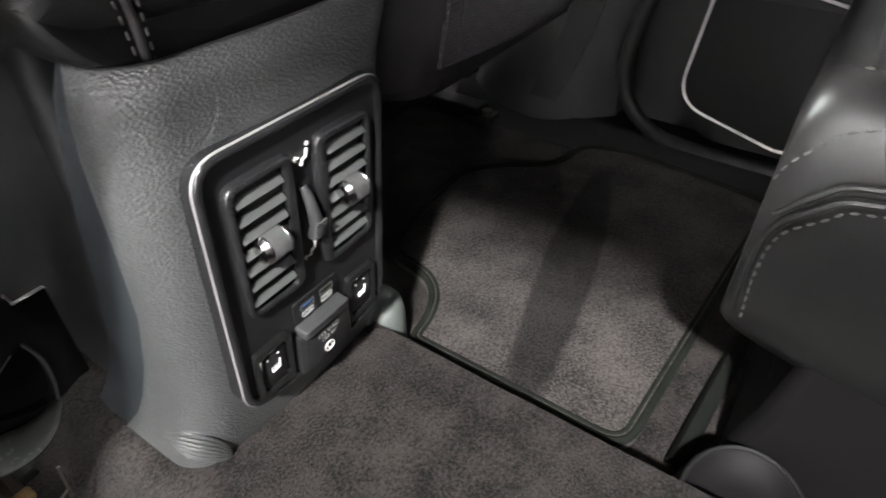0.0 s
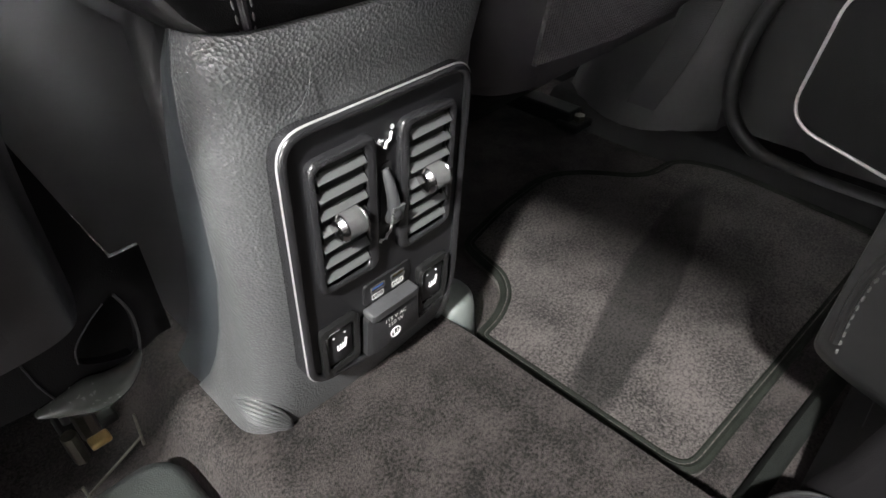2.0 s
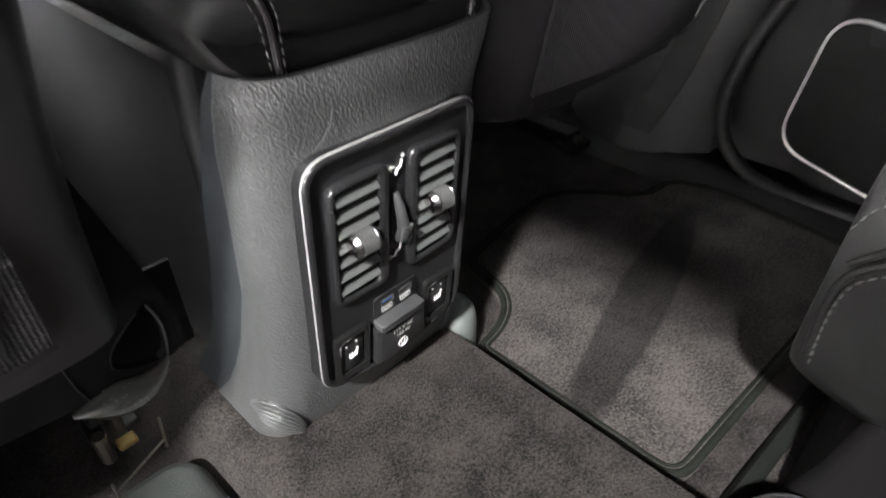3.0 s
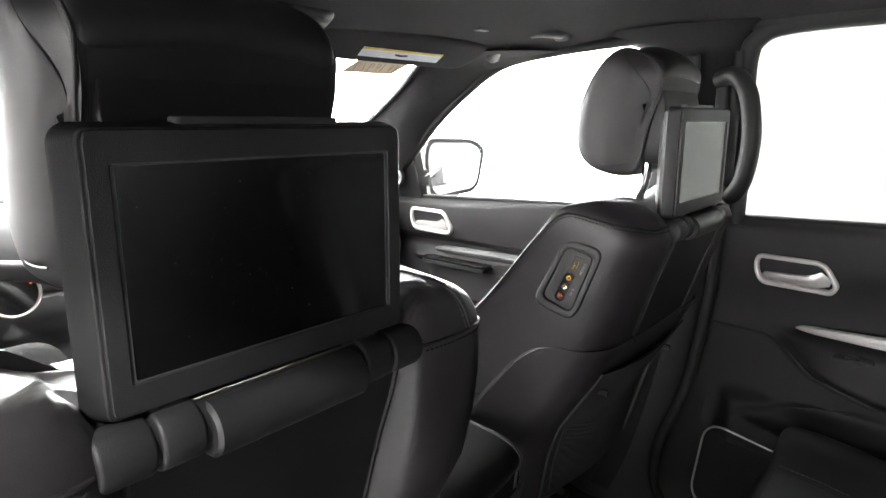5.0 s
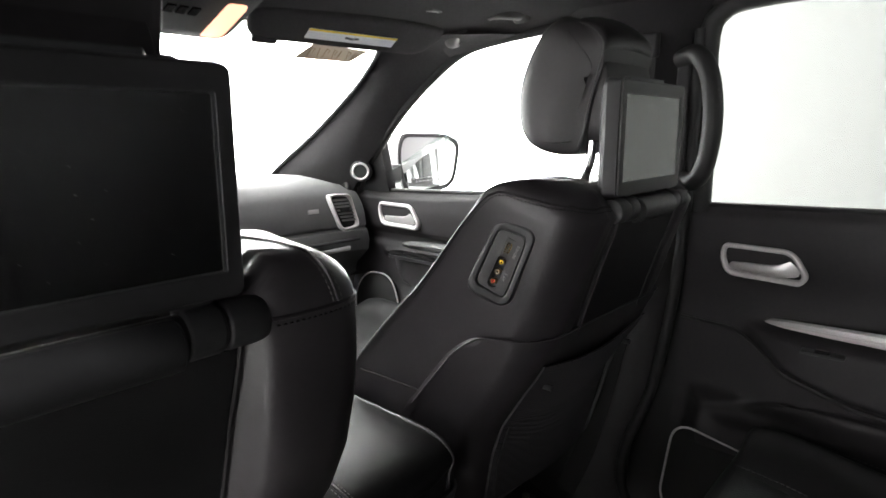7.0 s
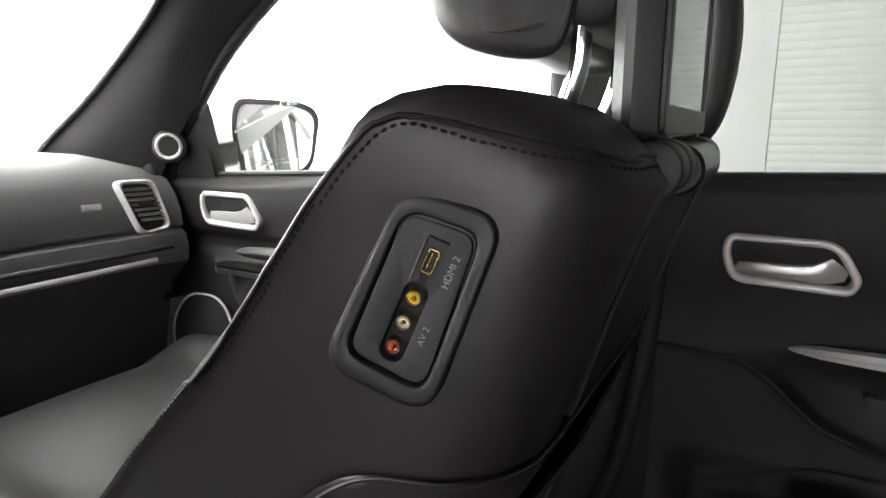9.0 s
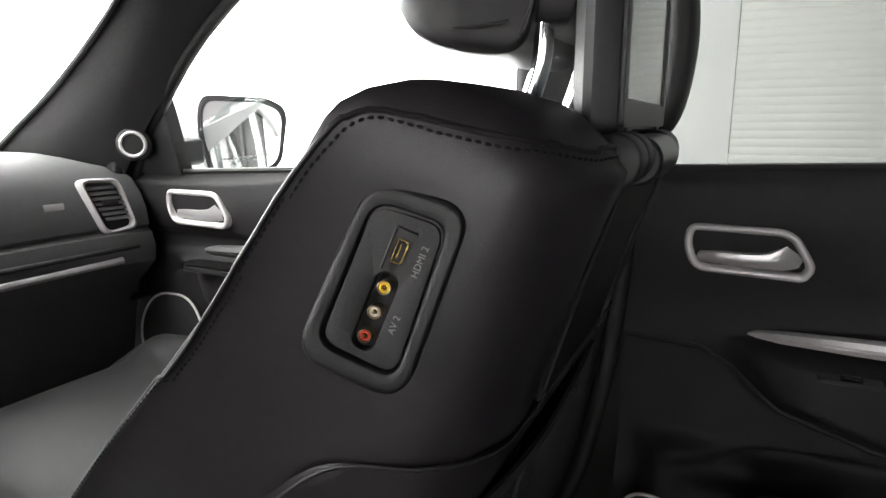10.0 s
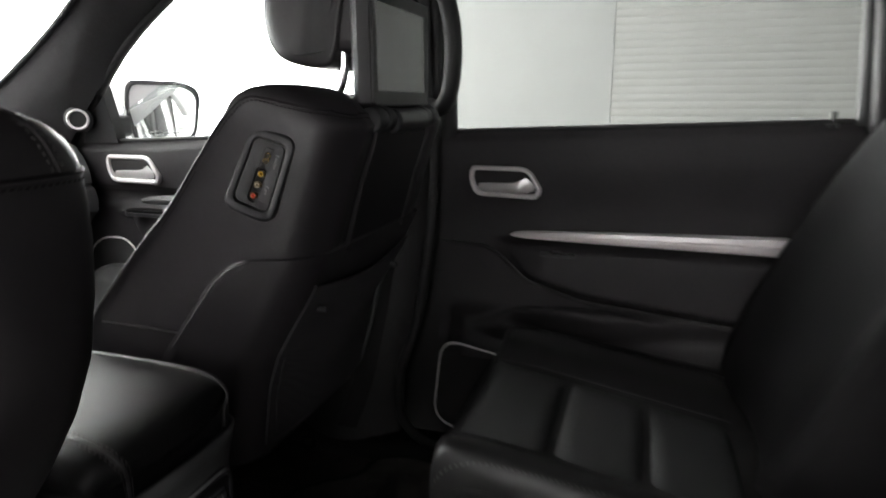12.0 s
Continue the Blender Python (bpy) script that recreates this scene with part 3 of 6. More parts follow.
        ob.parent = shutter
        ob.matrix_parent_inverse = Matrix.Translation(-shutter.location)
    ob.location.z = -0.53 + i * 0.084

# ---- centre console ----


def lerp_pair(z, a, b):
    return a[1] + (b[1] - a[1]) * (z - a[0]) / (b[0] - a[0])


console = thing("centre_console", (0, 0.4, 0.0), "grained grey plastic centre console with leather lid and rear vents", "centre console")

# grained shroud round its rear end, its side panels beyond a parting line
SHROUD_ROWS = ((0.034, 0.1725, 0.264, 0.315, 0.1145), (0.045, 0.170, 0.257, 0.306, 0.112), (0.07, 0.1635, 0.238, 0.290, 0.107), (0.10, 0.158, 0.222, 0.274, 0.1035), (0.14, 0.1515, 0.204, 0.257, 0.101), (0.20, 0.1455, 0.182, 0.236, 0.100), (0.26, 0.141, 0.170, 0.219, 0.100), (0.317, 0.135, 0.163, 0.196, 0.100), (0.345, 0.127, 0.155, 0.182, 0.100), (0.368, 0.120, 0.150, 0.166, 0.098))


def shroud_row(z):
    return [lerp_pair(z, (a[0], a[i]), (b[0], b[i])) for a, b in zip(SHROUD_ROWS, SHROUD_ROWS[1:]) if a[0] <= z <= b[0] for i in (1, 2, 3, 4)][:4]


def shroud_corner(s, z, a, off=0.0):
    """A point of the rounded rear corner, a being 0 at the back and 90 degrees at the side."""
    yr, ys, yf, w = shroud_row(z)
    r = 0.030
    return Vector((s * (w - r + (r + off) * math.sin(a)), yr + r - (r + off) * math.cos(a), z))


bm = bmesh.new()
rings = []
for z, yr, ys, yf, w in SHROUD_ROWS:
    pts = []
    for s in (-1, 1):
        arc = [shroud_corner(s, z, math.pi / 2 * k / 9) for k in range(10)]
        side = [Vector((s * w, yr + 0.03 + max(0.002, ys - yr - 0.03) * k / 2, z)) for k in (1, 2)]
        pts.append(arc + side)
    mid = [Vector((x, yr - 0.004 * (1 - (x / 0.07) ** 2), z)) for x in (-0.06, -0.03, 0, 0.03, 0.06)]
    rings.append(list(reversed(pts[0])) + mid + pts[1])
loft(bm, rings, caps=False, closed=False)
shroud = part("rear_shroud", bm, SHROUD, console)
sm = shroud.modifiers.new("thickness", "SOLIDIFY")
sm.thickness, sm.offset = 0.004, 0
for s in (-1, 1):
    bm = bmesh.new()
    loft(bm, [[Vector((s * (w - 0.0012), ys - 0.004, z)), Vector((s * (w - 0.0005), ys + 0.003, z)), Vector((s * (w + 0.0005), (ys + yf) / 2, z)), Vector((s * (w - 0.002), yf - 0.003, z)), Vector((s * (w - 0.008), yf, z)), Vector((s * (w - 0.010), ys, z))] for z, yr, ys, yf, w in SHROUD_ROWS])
    part("side_panel", bm, SHROUD_SIDE, console, "smooth bluish grey side panel, darkened for shade", sharp=50)
    bm = bmesh.new()
    tube(bm, [Vector((s * (w + 0.0015), max(ys, yr + 0.032) + 0.0005, z)) for z, yr, ys, yf, w in SHROUD_ROWS], 0.0008, 5)
    part("parting_edge", bm, SHROUD, console)
# dark core running forward between the seats
bm = bmesh.new()
loft(bm, [[Vector((x, y, z)) for x, z in ((-0.090, -0.01), (-0.092, 0.2), (-0.090, 0.36), (0.090, 0.36), (0.092, 0.2), (0.090, -0.01))] for y in (0.225, 0.30, 0.5, 1.02)])
bevel(part("core", bm, PLASTIC, console, "black plastic console body"), 0.012, 3)

# padded lid
def lid_ring(y, w, zb, zt, crown):
    half = [(w * 0.62, zb), (w * 0.86, zb + 0.010), (w * 0.96, zb + 0.026), (w, zb + 0.042), (w * 0.985, zt - 0.018), (w * 0.92, zt - 0.003), (w * 0.80, zt + crown * 0.40), (w * 0.70, zt + crown * 0.55), (w * 0.4, zt + crown * 0.9), (0.0, zt + crown)]
    back = 0.030 * smooth((0.19 - y) / 0.07)
    return [Vector((x, y + back * (x / w) ** 4, z)) for x, z in half] + [Vector((-x, y + back * (x / w) ** 4, z)) for x, z in reversed(half[:-1])]


bm = bmesh.new()
prof = [(0.130, 0.092, 0.364, 0.376, 0.0), (0.121, 0.102, 0.359, 0.391, 0.002), (0.118, 0.108, 0.356, 0.401, 0.005), (0.122, 0.112, 0.354, 0.409, 0.008), (0.134, 0.114, 0.353, 0.416, 0.011), (0.155, 0.115, 0.353, 0.421, 0.013), (0.19, 0.115, 0.353, 0.425, 0.014), (0.26, 0.115, 0.353, 0.427, 0.014), (0.36, 0.115, 0.355, 0.427, 0.014), (0.48, 0.114, 0.357, 0.425, 0.013), (0.55, 0.110, 0.36, 0.42, 0.010), (0.57, 0.100, 0.375, 0.408, 0.004)]
loft(bm, [lid_ring(*p) for p in prof])
lid = subd(part("armrest_lid", bm, LID_LEATHER, console, "black leather armrest lid with stitched seams"), 1)
for s in (-1, 1):
    def seam(off, up):
        out = []
        for y, w, zb, zt, crown in prof[1:-1]:
            k = off * w / 0.115
            out.append((s * k, y + 0.030 * smooth((0.19 - y) / 0.07) * (k / w) ** 4 - 0.0008, zt + crown * 0.45 + up))
        return curve([(s * off * 0.86, 0.131, 0.365)] + out, 6)
    for off in (0.0815, 0.0905):
        bm = bmesh.new()
        stitches(bm, seam(off, 0.0004 if off < 0.085 else -0.0020), 0.0042, 0.0022, 0.0006)
        tagged(part("stitching", bm, THREAD_GREY, lid, "pale grey thread stitches"), kind="stuff")
    bm = bmesh.new()
    tube(bm, seam(0.086, -0.0012), 0.0020, 8)
    part("seam_welt", bm, LEATHER, lid)

# vent panel
VPT = Plane((0, 0.1345, 0.21), (1, 0, 0), (0, -0.0707, 0.9975))


def shrunk(o, d):
    """An outline drawn in by d."""
    out = []
    for i, q in enumerate(o):
        e = Vector(o[(i + 1) % len(o)]) - Vector(o[i - 1])
        e = e.normalized() if e.length else Vector((1, 0))
        out.append((q[0] - e.y * d, q[1] + e.x * d))
    return out


outline = quad_round([(0.0755, 0.1045), (-0.0765, 0.1045), (-0.0765, -0.104), (-0.03, -0.1135), (0.03, -0.1135), (0.0755, -0.104)], 0.021, 7)
outline_in = shrunk(outline, 0.0065)
bm = bmesh.new()
slab(bm, VPT, outline_in, -0.012, 0.0005)
panel = part("vent_panel", bm, PANEL, console, "black plastic rear vent and switch panel")
bm = bmesh.new()
ring_round(bm, VPT, outline, outline_in, -0.012, 0.0008, 0.0040)
part("bezel", bm, FRAME, panel, "gloss black rounded bezel", sharp=60)
bm = bmesh.new()
tube(bm, [VPT(*p, 0.0016) for p in shrunk(outline, 0.0004)], 0.0009, 8, closed=True)
part("bezel_edge", bm, SATIN, panel, "bright chrome edge line")

for s in (-1, 1):
    q = [(-0.0095, 0.0835), (-0.0605, 0.0825), (-0.0600, -0.0195), (-0.0090, -0.0215)]
    w = [(-0.0185, 0.0775), (-0.0552, 0.0768), (-0.0548, -0.0140), (-0.0180, -0.0155)]
    o, i = quad_round(q, 0.009, 5), quad_round(w, 0.005, 5)
    if s > 0:
        o, i = [(-x, y) for x, y in reversed(o)], [(-x, y) for x, y in reversed(i)]
    cx = s * 0.0367
    bm = bmesh.new()
    ring_round(bm, VPT, o, i, 0.0002, 0.0030, 0.0036)
    vent = part("air_vent", bm, FRAME, panel, "gloss black framed rear air vent", sharp=55)
    bm = bmesh.new()
    slab(bm, VPT, i, 0.0003, 0.0012)
    part("vent_well", bm, RUBBER, vent, "dark vent opening")
    for k in range(7):
        v = 0.0695 - k * 0.0127
        bm = bmesh.new()
        box(bm, VPT(cx, v, 0.0040), (0.0362, 0.0064, 0.0013), VPT.m() @ Matrix.Rotation(radians(-42), 3, "X"))
        bevel(part("slat", bm, SLAT_PALE, vent), 0.0004, 1)
    bm = bmesh.new()
    for k in range(2):
        box(bm, VPT(cx + s * 0.0155, 0.031, 0.0025), (0.0012, 0.088, 0.002), VPT.m())
    part("vent_link", bm, PLASTIC, vent)
    # knurled thumb knob with chrome ends
    kv, kz = 0.0325, 0.0085
    bm = bmesh.new()
    cyl(bm, VPT(cx - 0.0062, kv, kz), VPT(cx + 0.0075, kv, kz), 0.0092, 40)
    knob = part("vent_knob", bm, KNURL, vent, "knurled grey vent thumb knob", sharp=50)
    bm = bmesh.new()
    for k in range(56):
        a = 2 * math.pi * k / 56
        box(bm, VPT(cx + 0.0006, kv + 0.0092 * math.cos(a), kz + 0.0092 * math.sin(a)), (0.0132, 0.0005, 0.0005), VPT.m() @ Matrix.Rotation(a + math.pi / 2, 3, "X"))
    part("ribs", bm, KNURL, knob)
    bm = bmesh.new()
    loft(bm, [[VPT(cx + x, kv + r * math.cos(a), kz + r * math.sin(a)) for a in (2 * math.pi * k / 36 for k in range(36))] for x, r in ((-0.0062, 0.0095), (-0.0072, 0.0096), (-0.0078, 0.0092), (-0.0105, 0.0072), (-0.0110, 0.004))])
    part("knob_end", bm, KNOB_CHROME, knob, "tapered chrome knob end", sharp=30)
    bm = bmesh.new()
    loft(bm, [[VPT(cx + x, kv + r * math.cos(a), kz + r * math.sin(a)) for a in (2 * math.pi * k / 36 for k in range(36))] for x, r in ((0.0070, 0.0092), (0.0076, 0.0097), (0.0086, 0.0097), (0.0092, 0.0088))])
    part("knob_ring", bm, KNOB_CHROME, knob, "chrome end ring", sharp=30)

# thumb slider between the vents
bm = bmesh.new()
slab(bm, VPT, [(x + 0.0005, y + 0.0315) for x, y in rrect(0.0100, 0.050, 0.004)], 0.0004, 0.0014)
part("slider_slot", bm, RUBBER, panel)
bm = bmesh.new()
tube(bm, [VPT(-0.0015, 0.053, 0.002), VPT(-0.001, 0.045, 0.0055), VPT(0.0, 0.033, 0.008), VPT(0.0015, 0.022, 0.0085), VPT(0.002, 0.014, 0.005), VPT(0.002, 0.011, 0.002)], [0.0026, 0.0036, 0.0042, 0.0050, 0.0048, 0.0034], 12)
slider = part("vent_slider", bm, SLAT, panel, "curved black slider with ridges")
bm = bmesh.new()
for k in range(6):
    box(bm, VPT(0.0015, 0.0275 - k * 0.0026, 0.0122 - 0.0005 * k), (0.0098, 0.0011, 0.0018), VPT.m())
part("ridges", bm, SLAT_PALE, slider)

# air-flow pictograms: seat shape, dot and arrow as plain strokes
for cy, low in ((0.074, 0), (0.0015, 1)):
    bm = bmesh.new()
    z = 0.0017
    tube(bm, [VPT(0.0045, cy + 0.003, z), VPT(0.0035, cy - 0.002, z), VPT(0.0005, cy - 0.003, z), VPT(-0.0008, cy - 0.0068, z)], 0.00095, 6)
    cyl(bm, VPT(0.0052, cy + 0.0062, z - 0.0003), VPT(0.0052, cy + 0.0062, z + 0.0003), 0.0016, 12)
    ay = cy - 0.0005 if not low else cy - 0.006
    tube(bm, [VPT(-0.0022, ay, z), VPT(-0.0065, ay, z)], 0.0006, 6)
    tube(bm, [VPT(-0.0048, ay + 0.0018, z), VPT(-0.0067, ay, z), VPT(-0.0048, ay - 0.0018, z)], 0.0006, 6)
    part("airflow_symbol", bm, WHITE_PRINT, panel, "white printed air-flow symbol")

# charging ports
bm = bmesh.new()
slab(bm, VPT, [(x, y - 0.048) for x, y in rrect(0.046, 0.020, 0.004)], 0.0005, 0.0019, 0.0006)
part("port_field", bm, PANEL, panel)
for s, mt in ((-1, USB_BLUE), (1, GOLD)):
    c = s * 0.0098
    bm = bmesh.new()
    o, i = [(c + x, -0.0455 + y) for x, y in rrect(0.0135, 0.0058, 0.0012)], [(c + x, -0.0455 + y) for x, y in rrect(0.0118, 0.0043, 0.0006)]
    ring_frame(bm, VPT, o, i, 0.0018, 0.0026, 0.0003)
    port = part("usb_port", bm, SLAT, panel, "usb charging port")
    bm = bmesh.new()
    slab(bm, VPT, i, 0.0016, 0.0021)
    part("port_well", bm, RUBBER, port)
    bm = bmesh.new()
    box(bm, VPT(c, -0.0445, 0.0022), (0.0098, 0.0016, 0.0005), VPT.m())
    part("port_tongue", bm, mt, port, "blue port tongue" if s < 0 else "yellowish port tongue")
    o, i = [(c + x, -0.0533 + y) for x, y in rrect(0.0112, 0.0050, 0.001)], [(c + x, -0.0533 + y) for x, y in rrect(0.0102, 0.0040, 0.0008)]
    bm = bmesh.new()
    ring_frame(bm, VPT, o, i, 0.0018, 0.0021)
    part("label_frame", bm, WHITE_PRINT, port)
    words("USB", Plane(VPT(0, 0, 0.0018), VPT.u, VPT.v), c, -0.0533, 0.0042, WHITE_PRINT, port)

# seat heater switches
for s in (-1, 1):
    c, v = s * 0.0470, -0.078
    o, i = [(c + x, v + y) for x, y in rrect(0.034, 0.050, 0.005)], [(c + x, v + y) for x, y in rrect(0.024, 0.036, 0.003)]
    bm = bmesh.new()
    ring_frame(bm, VPT, o, i, 0.0003, 0.0046, 0.0014)
    sw = part("heater_switch", bm, GLOSS, panel, "black rocker switch for seat heating")
    bm = bmesh.new()
    slab(bm, VPT, shrunk(i, 0.0012), 0.0002, 0.0032, 0.001)
    part("rocker", bm, PLASTIC_FINE, sw)
    bm = bmesh.new()
    z = 0.0036
    tube(bm, [VPT(c + 0.0045, v + 0.005, z), VPT(c + 0.0035, v - 0.0025, z), VPT(c - 0.0035, v - 0.0030, z)], 0.0009, 6)
    for k in (-0.0025, 0.0, 0.0025):
        tube(bm, [VPT(c + k - 0.001, v - 0.0008, z), VPT(c + k - 0.0005, v + 0.0015, z)], 0.0005, 6)
    for k in (-0.006, 0.004):
        cyl(bm, VPT(c + k, v + 0.0115, 0.0030), VPT(c + k, v + 0.0115, 0.0036), 0.0009, 10)
    part("heater_symbol", bm, WHITE_PRINT, sw, "white printed seat symbol")

# flap over the power socket
flap = quad_round([(0.0255, -0.066), (-0.0255, -0.066), (-0.0275, -0.106), (0.0275, -0.106)], 0.004, 4)
bm = bmesh.new()
slab(bm, VPT, flap, -0.004, 0.0105, 0.003)
socket = part("socket_flap", bm, PLASTIC_FINE, panel, "black hinged flap over the power socket")
bm = bmesh.new()
slab(bm, VPT, [(x, y - 0.0640) for x, y in rrect(0.047, 0.0075, 0.002)], 0.001, 0.0125, 0.002)
part("flap_hinge", bm, SLAT, socket)
FP = Plane(VPT(0, 0, 0.0106), VPT.u, VPT.v)
words("115 V AC", FP, 0, -0.0765, 0.0056, WHITE_PRINT, socket)
words("150 W", FP, 0, -0.0825, 0.0056, WHITE_PRINT, socket)
bm = bmesh.new()
tube(bm, [FP(0.0048 * math.cos(a), -0.0945 + 0.0048 * math.sin(a), 0.0003) for a in (2 * math.pi * k / 24 for k in range(24))], 0.00045, 6, closed=True)
for k in (-0.0018, 0.0018):
    tube(bm, [FP(k, -0.0925, 0.0003), FP(k, -0.0955, 0.0003)], 0.0004, 6)
tube(bm, [FP(-0.0016, -0.0972, 0.0003), FP(0.0016, -0.0972, 0.0003)], 0.0004, 6)
part("socket_symbol", bm, WHITE_PRINT, socket)

# ribbed foot caps wrapped round the rear corners
for s in (-1, 1):
    def cap(u, v, off):
        h = 0.036 * max(0.0, math.sin(math.pi * u)) ** 0.75
        z = 0.039 + 0.030 * u + h * v
        a = 0.0 + 1.75 * u
        yr, ys, yf, w = shroud_row(z)
        if a <= 0:
            return Vector((s * (w - 0.03 + 0.03 * a), yr - off, z))
        if a <= math.pi / 2:
            return shroud_corner(s, z, a, off)
        return Vector((s * (w + off), yr + 0.03 + 0.03 * (a - math.pi / 2) * 2, z))
    bm = bmesh.new()
    sheet(bm, lambda u, v: cap(u, v, 0.0012 + 0.0035 * math.sin(math.pi * v) ** 0.5 * math.sin(math.pi * u) ** 0.5), 24, 10, (0, 0.004, 0))
    foot = part("foot_cap", bm, SHROUD, console, "ribbed plastic foot cap at the console corner")
    for k in range(7):
        bm = bmesh.new()
        v = 0.08 + 0.14 * k
        tube(bm, [cap(u, v, 0.0024 + 0.0035 * math.sin(math.pi * v) ** 0.5 * math.sin(math.pi * u) ** 0.5) for u in (0.02 + 0.96 * j / 24 for j in range(25))], 0.0013, 6)
        part("rib", bm, SHROUD, foot)
# rounded foot at the passenger's side, its colour paler to stand in for light
bm = bmesh.new()
loft(bm, [[Vector((0.117 + 0.025 * k * math.cos(a) + 0.006 * k * math.sin(a), 0.178 + 0.027 * k * math.sin(a), z)) for a in (2 * math.pi * j / 24 for j in range(24))] for z, k in ((-0.012, 1.05), (0.028, 1.02), (0.040, 0.93), (0.047, 0.72), (0.050, 0.4))])
part("foot_pad", bm, LIT_FOOT, console, "rounded plastic foot, paler in colour for the light on it", sharp=70)
# scuff marks on the shroud
for x, z, dx, dz in ((-0.052, 0.332, 0.004, 0.006), (-0.050, 0.337, 0.002, 0.008), (-0.058, 0.324, 0.006, 0.005), (-0.012, 0.333, 0.0006, 0.008)):
    bm = bmesh.new()
    y = 0.1295 - 0.10 * (z - 0.32) - 0.0035
    tube(bm, [Vector((x - dx, y, z - dz)), Vector((x, y - 0.0003, z)), Vector((x + dx, y, z + dz * 0.6))], 0.00022, 5)
    part("scuff_mark", bm, SLAT_PALE, shroud, "pale scratch in the plastic")

# ---- front seats ----


def lerp_table(table, z):
    table = sorted(table)
    if z <= table[0][0]:
        return table[0][1]
    for (a, va), (b, vb) in zip(table, table[1:]):
        if z <= b:
            return va + (vb - va) * (z - a) / (b - a)
    return table[-1][1]


BACK_REAR = [(0.20, 0.190), (0.26, 0.180), (0.35, 0.165), (0.40, 0.148), (0.45, 0.118), (0.50, 0.086), (0.55, 0.060), (0.60, 0.045), (0.65, 0.030), (0.70, 0.012), (0.745, 0.0), (0.765, 0.010), (0.778, 0.028), (0.784, 0.05)]
BACK_FRONT = [(0.20, 0.46), (0.30, 0.455), (0.41, 0.420), (0.467, 0.376), (0.548, 0.305), (0.617, 0.238), (0.68, 0.184), (0.744, 0.138), (0.758, 0.130), (0.770, 0.121), (0.778, 0.110), (0.784, 0.092)]
BACK_IN = [(0.20, 0.02), (0.40, 0.004), (0.45, -0.008), (0.60, -0.005), (0.675, 0.0), (0.735, 0.005), (0.752, 0.009), (0.764, 0.011), (0.773, 0.018), (0.779, 0.029), (0.784, 0.050)]


def back_ring(z):
    """The outline of a seat back at height z, about the seat's middle."""
    yr, yf, s = lerp_table(BACK_REAR, z), lerp_table(BACK_FRONT, z), lerp_table(BACK_IN, z)
    half = [(0.0, yr), (0.085, yr), (0.105, yr), (0.122, yr), (0.14, yr), (0.158 - s * 0.8, yr), (0.213 - s, yr + 0.022), (0.2315 - s, yr + (yf - yr) * 0.5), (0.253 - s, yf - 0.020), (0.263 - s, yf - 0.006), (0.257 - s, yf - 0.004), (0.240 - s, yf - 0.001 - 0.2 * s), (0.19 - s, yf + 0.014 - 0.3 * s), (0.145, yf + 0.013), (0.12, yf + 0.012), (0.09, yf + 0.013), (0.0, yf + 0.018)]
    pts = [(x, y) for x, y in half] + [(-x, y) for x, y in reversed(half[1:-1])]
    return [(p.x, p.y) for p in round_poly([(x, y, 0) for x, y in pts], 2)]


BOLSTER_REAR = [(0.22, 0.188), (0.35, 0.163), (0.45, 0.100), (0.50, 0.062), (0.56, 0.022), (0.62, -0.004), (0.70, -0.014), (0.735, -0.012)]


def bolstered_back():
    """Rings of the driver's seat back: bolsters that stand behind the board, and a rounded top that falls to the rear."""
    def ring(z, inset, rise):
        yr, yc, yf = lerp_table(BACK_REAR, z), lerp_table(BOLSTER_REAR, z), lerp_table(BACK_FRONT, z)
        half = [(0.0, yr), (0.085, yr), (0.103, yr), (0.113, (yr + yc) / 2), (0.122, yc), (0.170, yc - 0.002), (0.199, yc + 0.002), (0.2105, yc + 0.016), (0.219, yc + 0.06), (0.233, yf - 0.030), (0.238, yf - 0.008), (0.226, yf + 0.002), (0.19, yf + 0.010), (0.12, yf + 0.012), (0.0, yf + 0.016)]
        pts = half + [(-x, y) for x, y in reversed(half[1:-1])]
        pts = [(p.x, p.y) for p in round_poly([(x, y, 0) for x, y in pts], 2)]
        ym = 0.075
        return [(x * (1 - inset / 0.2), ym + (y - ym) * (1 - inset * (0.62 if y < ym else 0.9) / (ym - yc)), z + rise) for x, y in pts]
    rings = [ring(z, 0.0, 0.0) for z in (0.22, 0.30, 0.38, 0.45, 0.50, 0.55, 0.60, 0.65, 0.69, 0.715)]
    for k in range(1, 10):
        a = math.pi / 2 * k / 9
        rings.append(ring(0.720, 0.068 * (1 - math.cos(a) ** 0.72), 0.060 * math.sin(a) ** 0.72))
    last = rings[-1]
    for k, up in ((0.75, 0.0010), (0.5, 0.0018), (0.25, 0.0022), (0.06, 0.0023)):
        rings.append([(x * k, 0.085 + (y - 0.085) * k, z + up) for x, y, z in last])
    # the middle lies lower, level with the hinge
    return [[(x, y, z - 0.028 * smooth((0.132 - abs(x)) / 0.024) * smooth((z - 0.705) / 0.045)) for x, y, z in r] for r in rings]


SHOULDER_SEAM = [(0.263, 0.414, 0.41), (0.263, 0.372, 0.467), (0.263, 0.300, 0.548), (0.263, 0.228, 0.62), (0.262, 0.199, 0.654), (0.260, 0.173, 0.688), (0.257, 0.145, 0.725), (0.253, 0.123, 0.751), (0.248, 0.108, 0.7635), (0.240, 0.094, 0.7664), (0.224, 0.070, 0.7595), (0.2035, 0.035, 0.7494), (0.1665, 0.012, 0.7416), (0.13, 0.006, 0.741)]


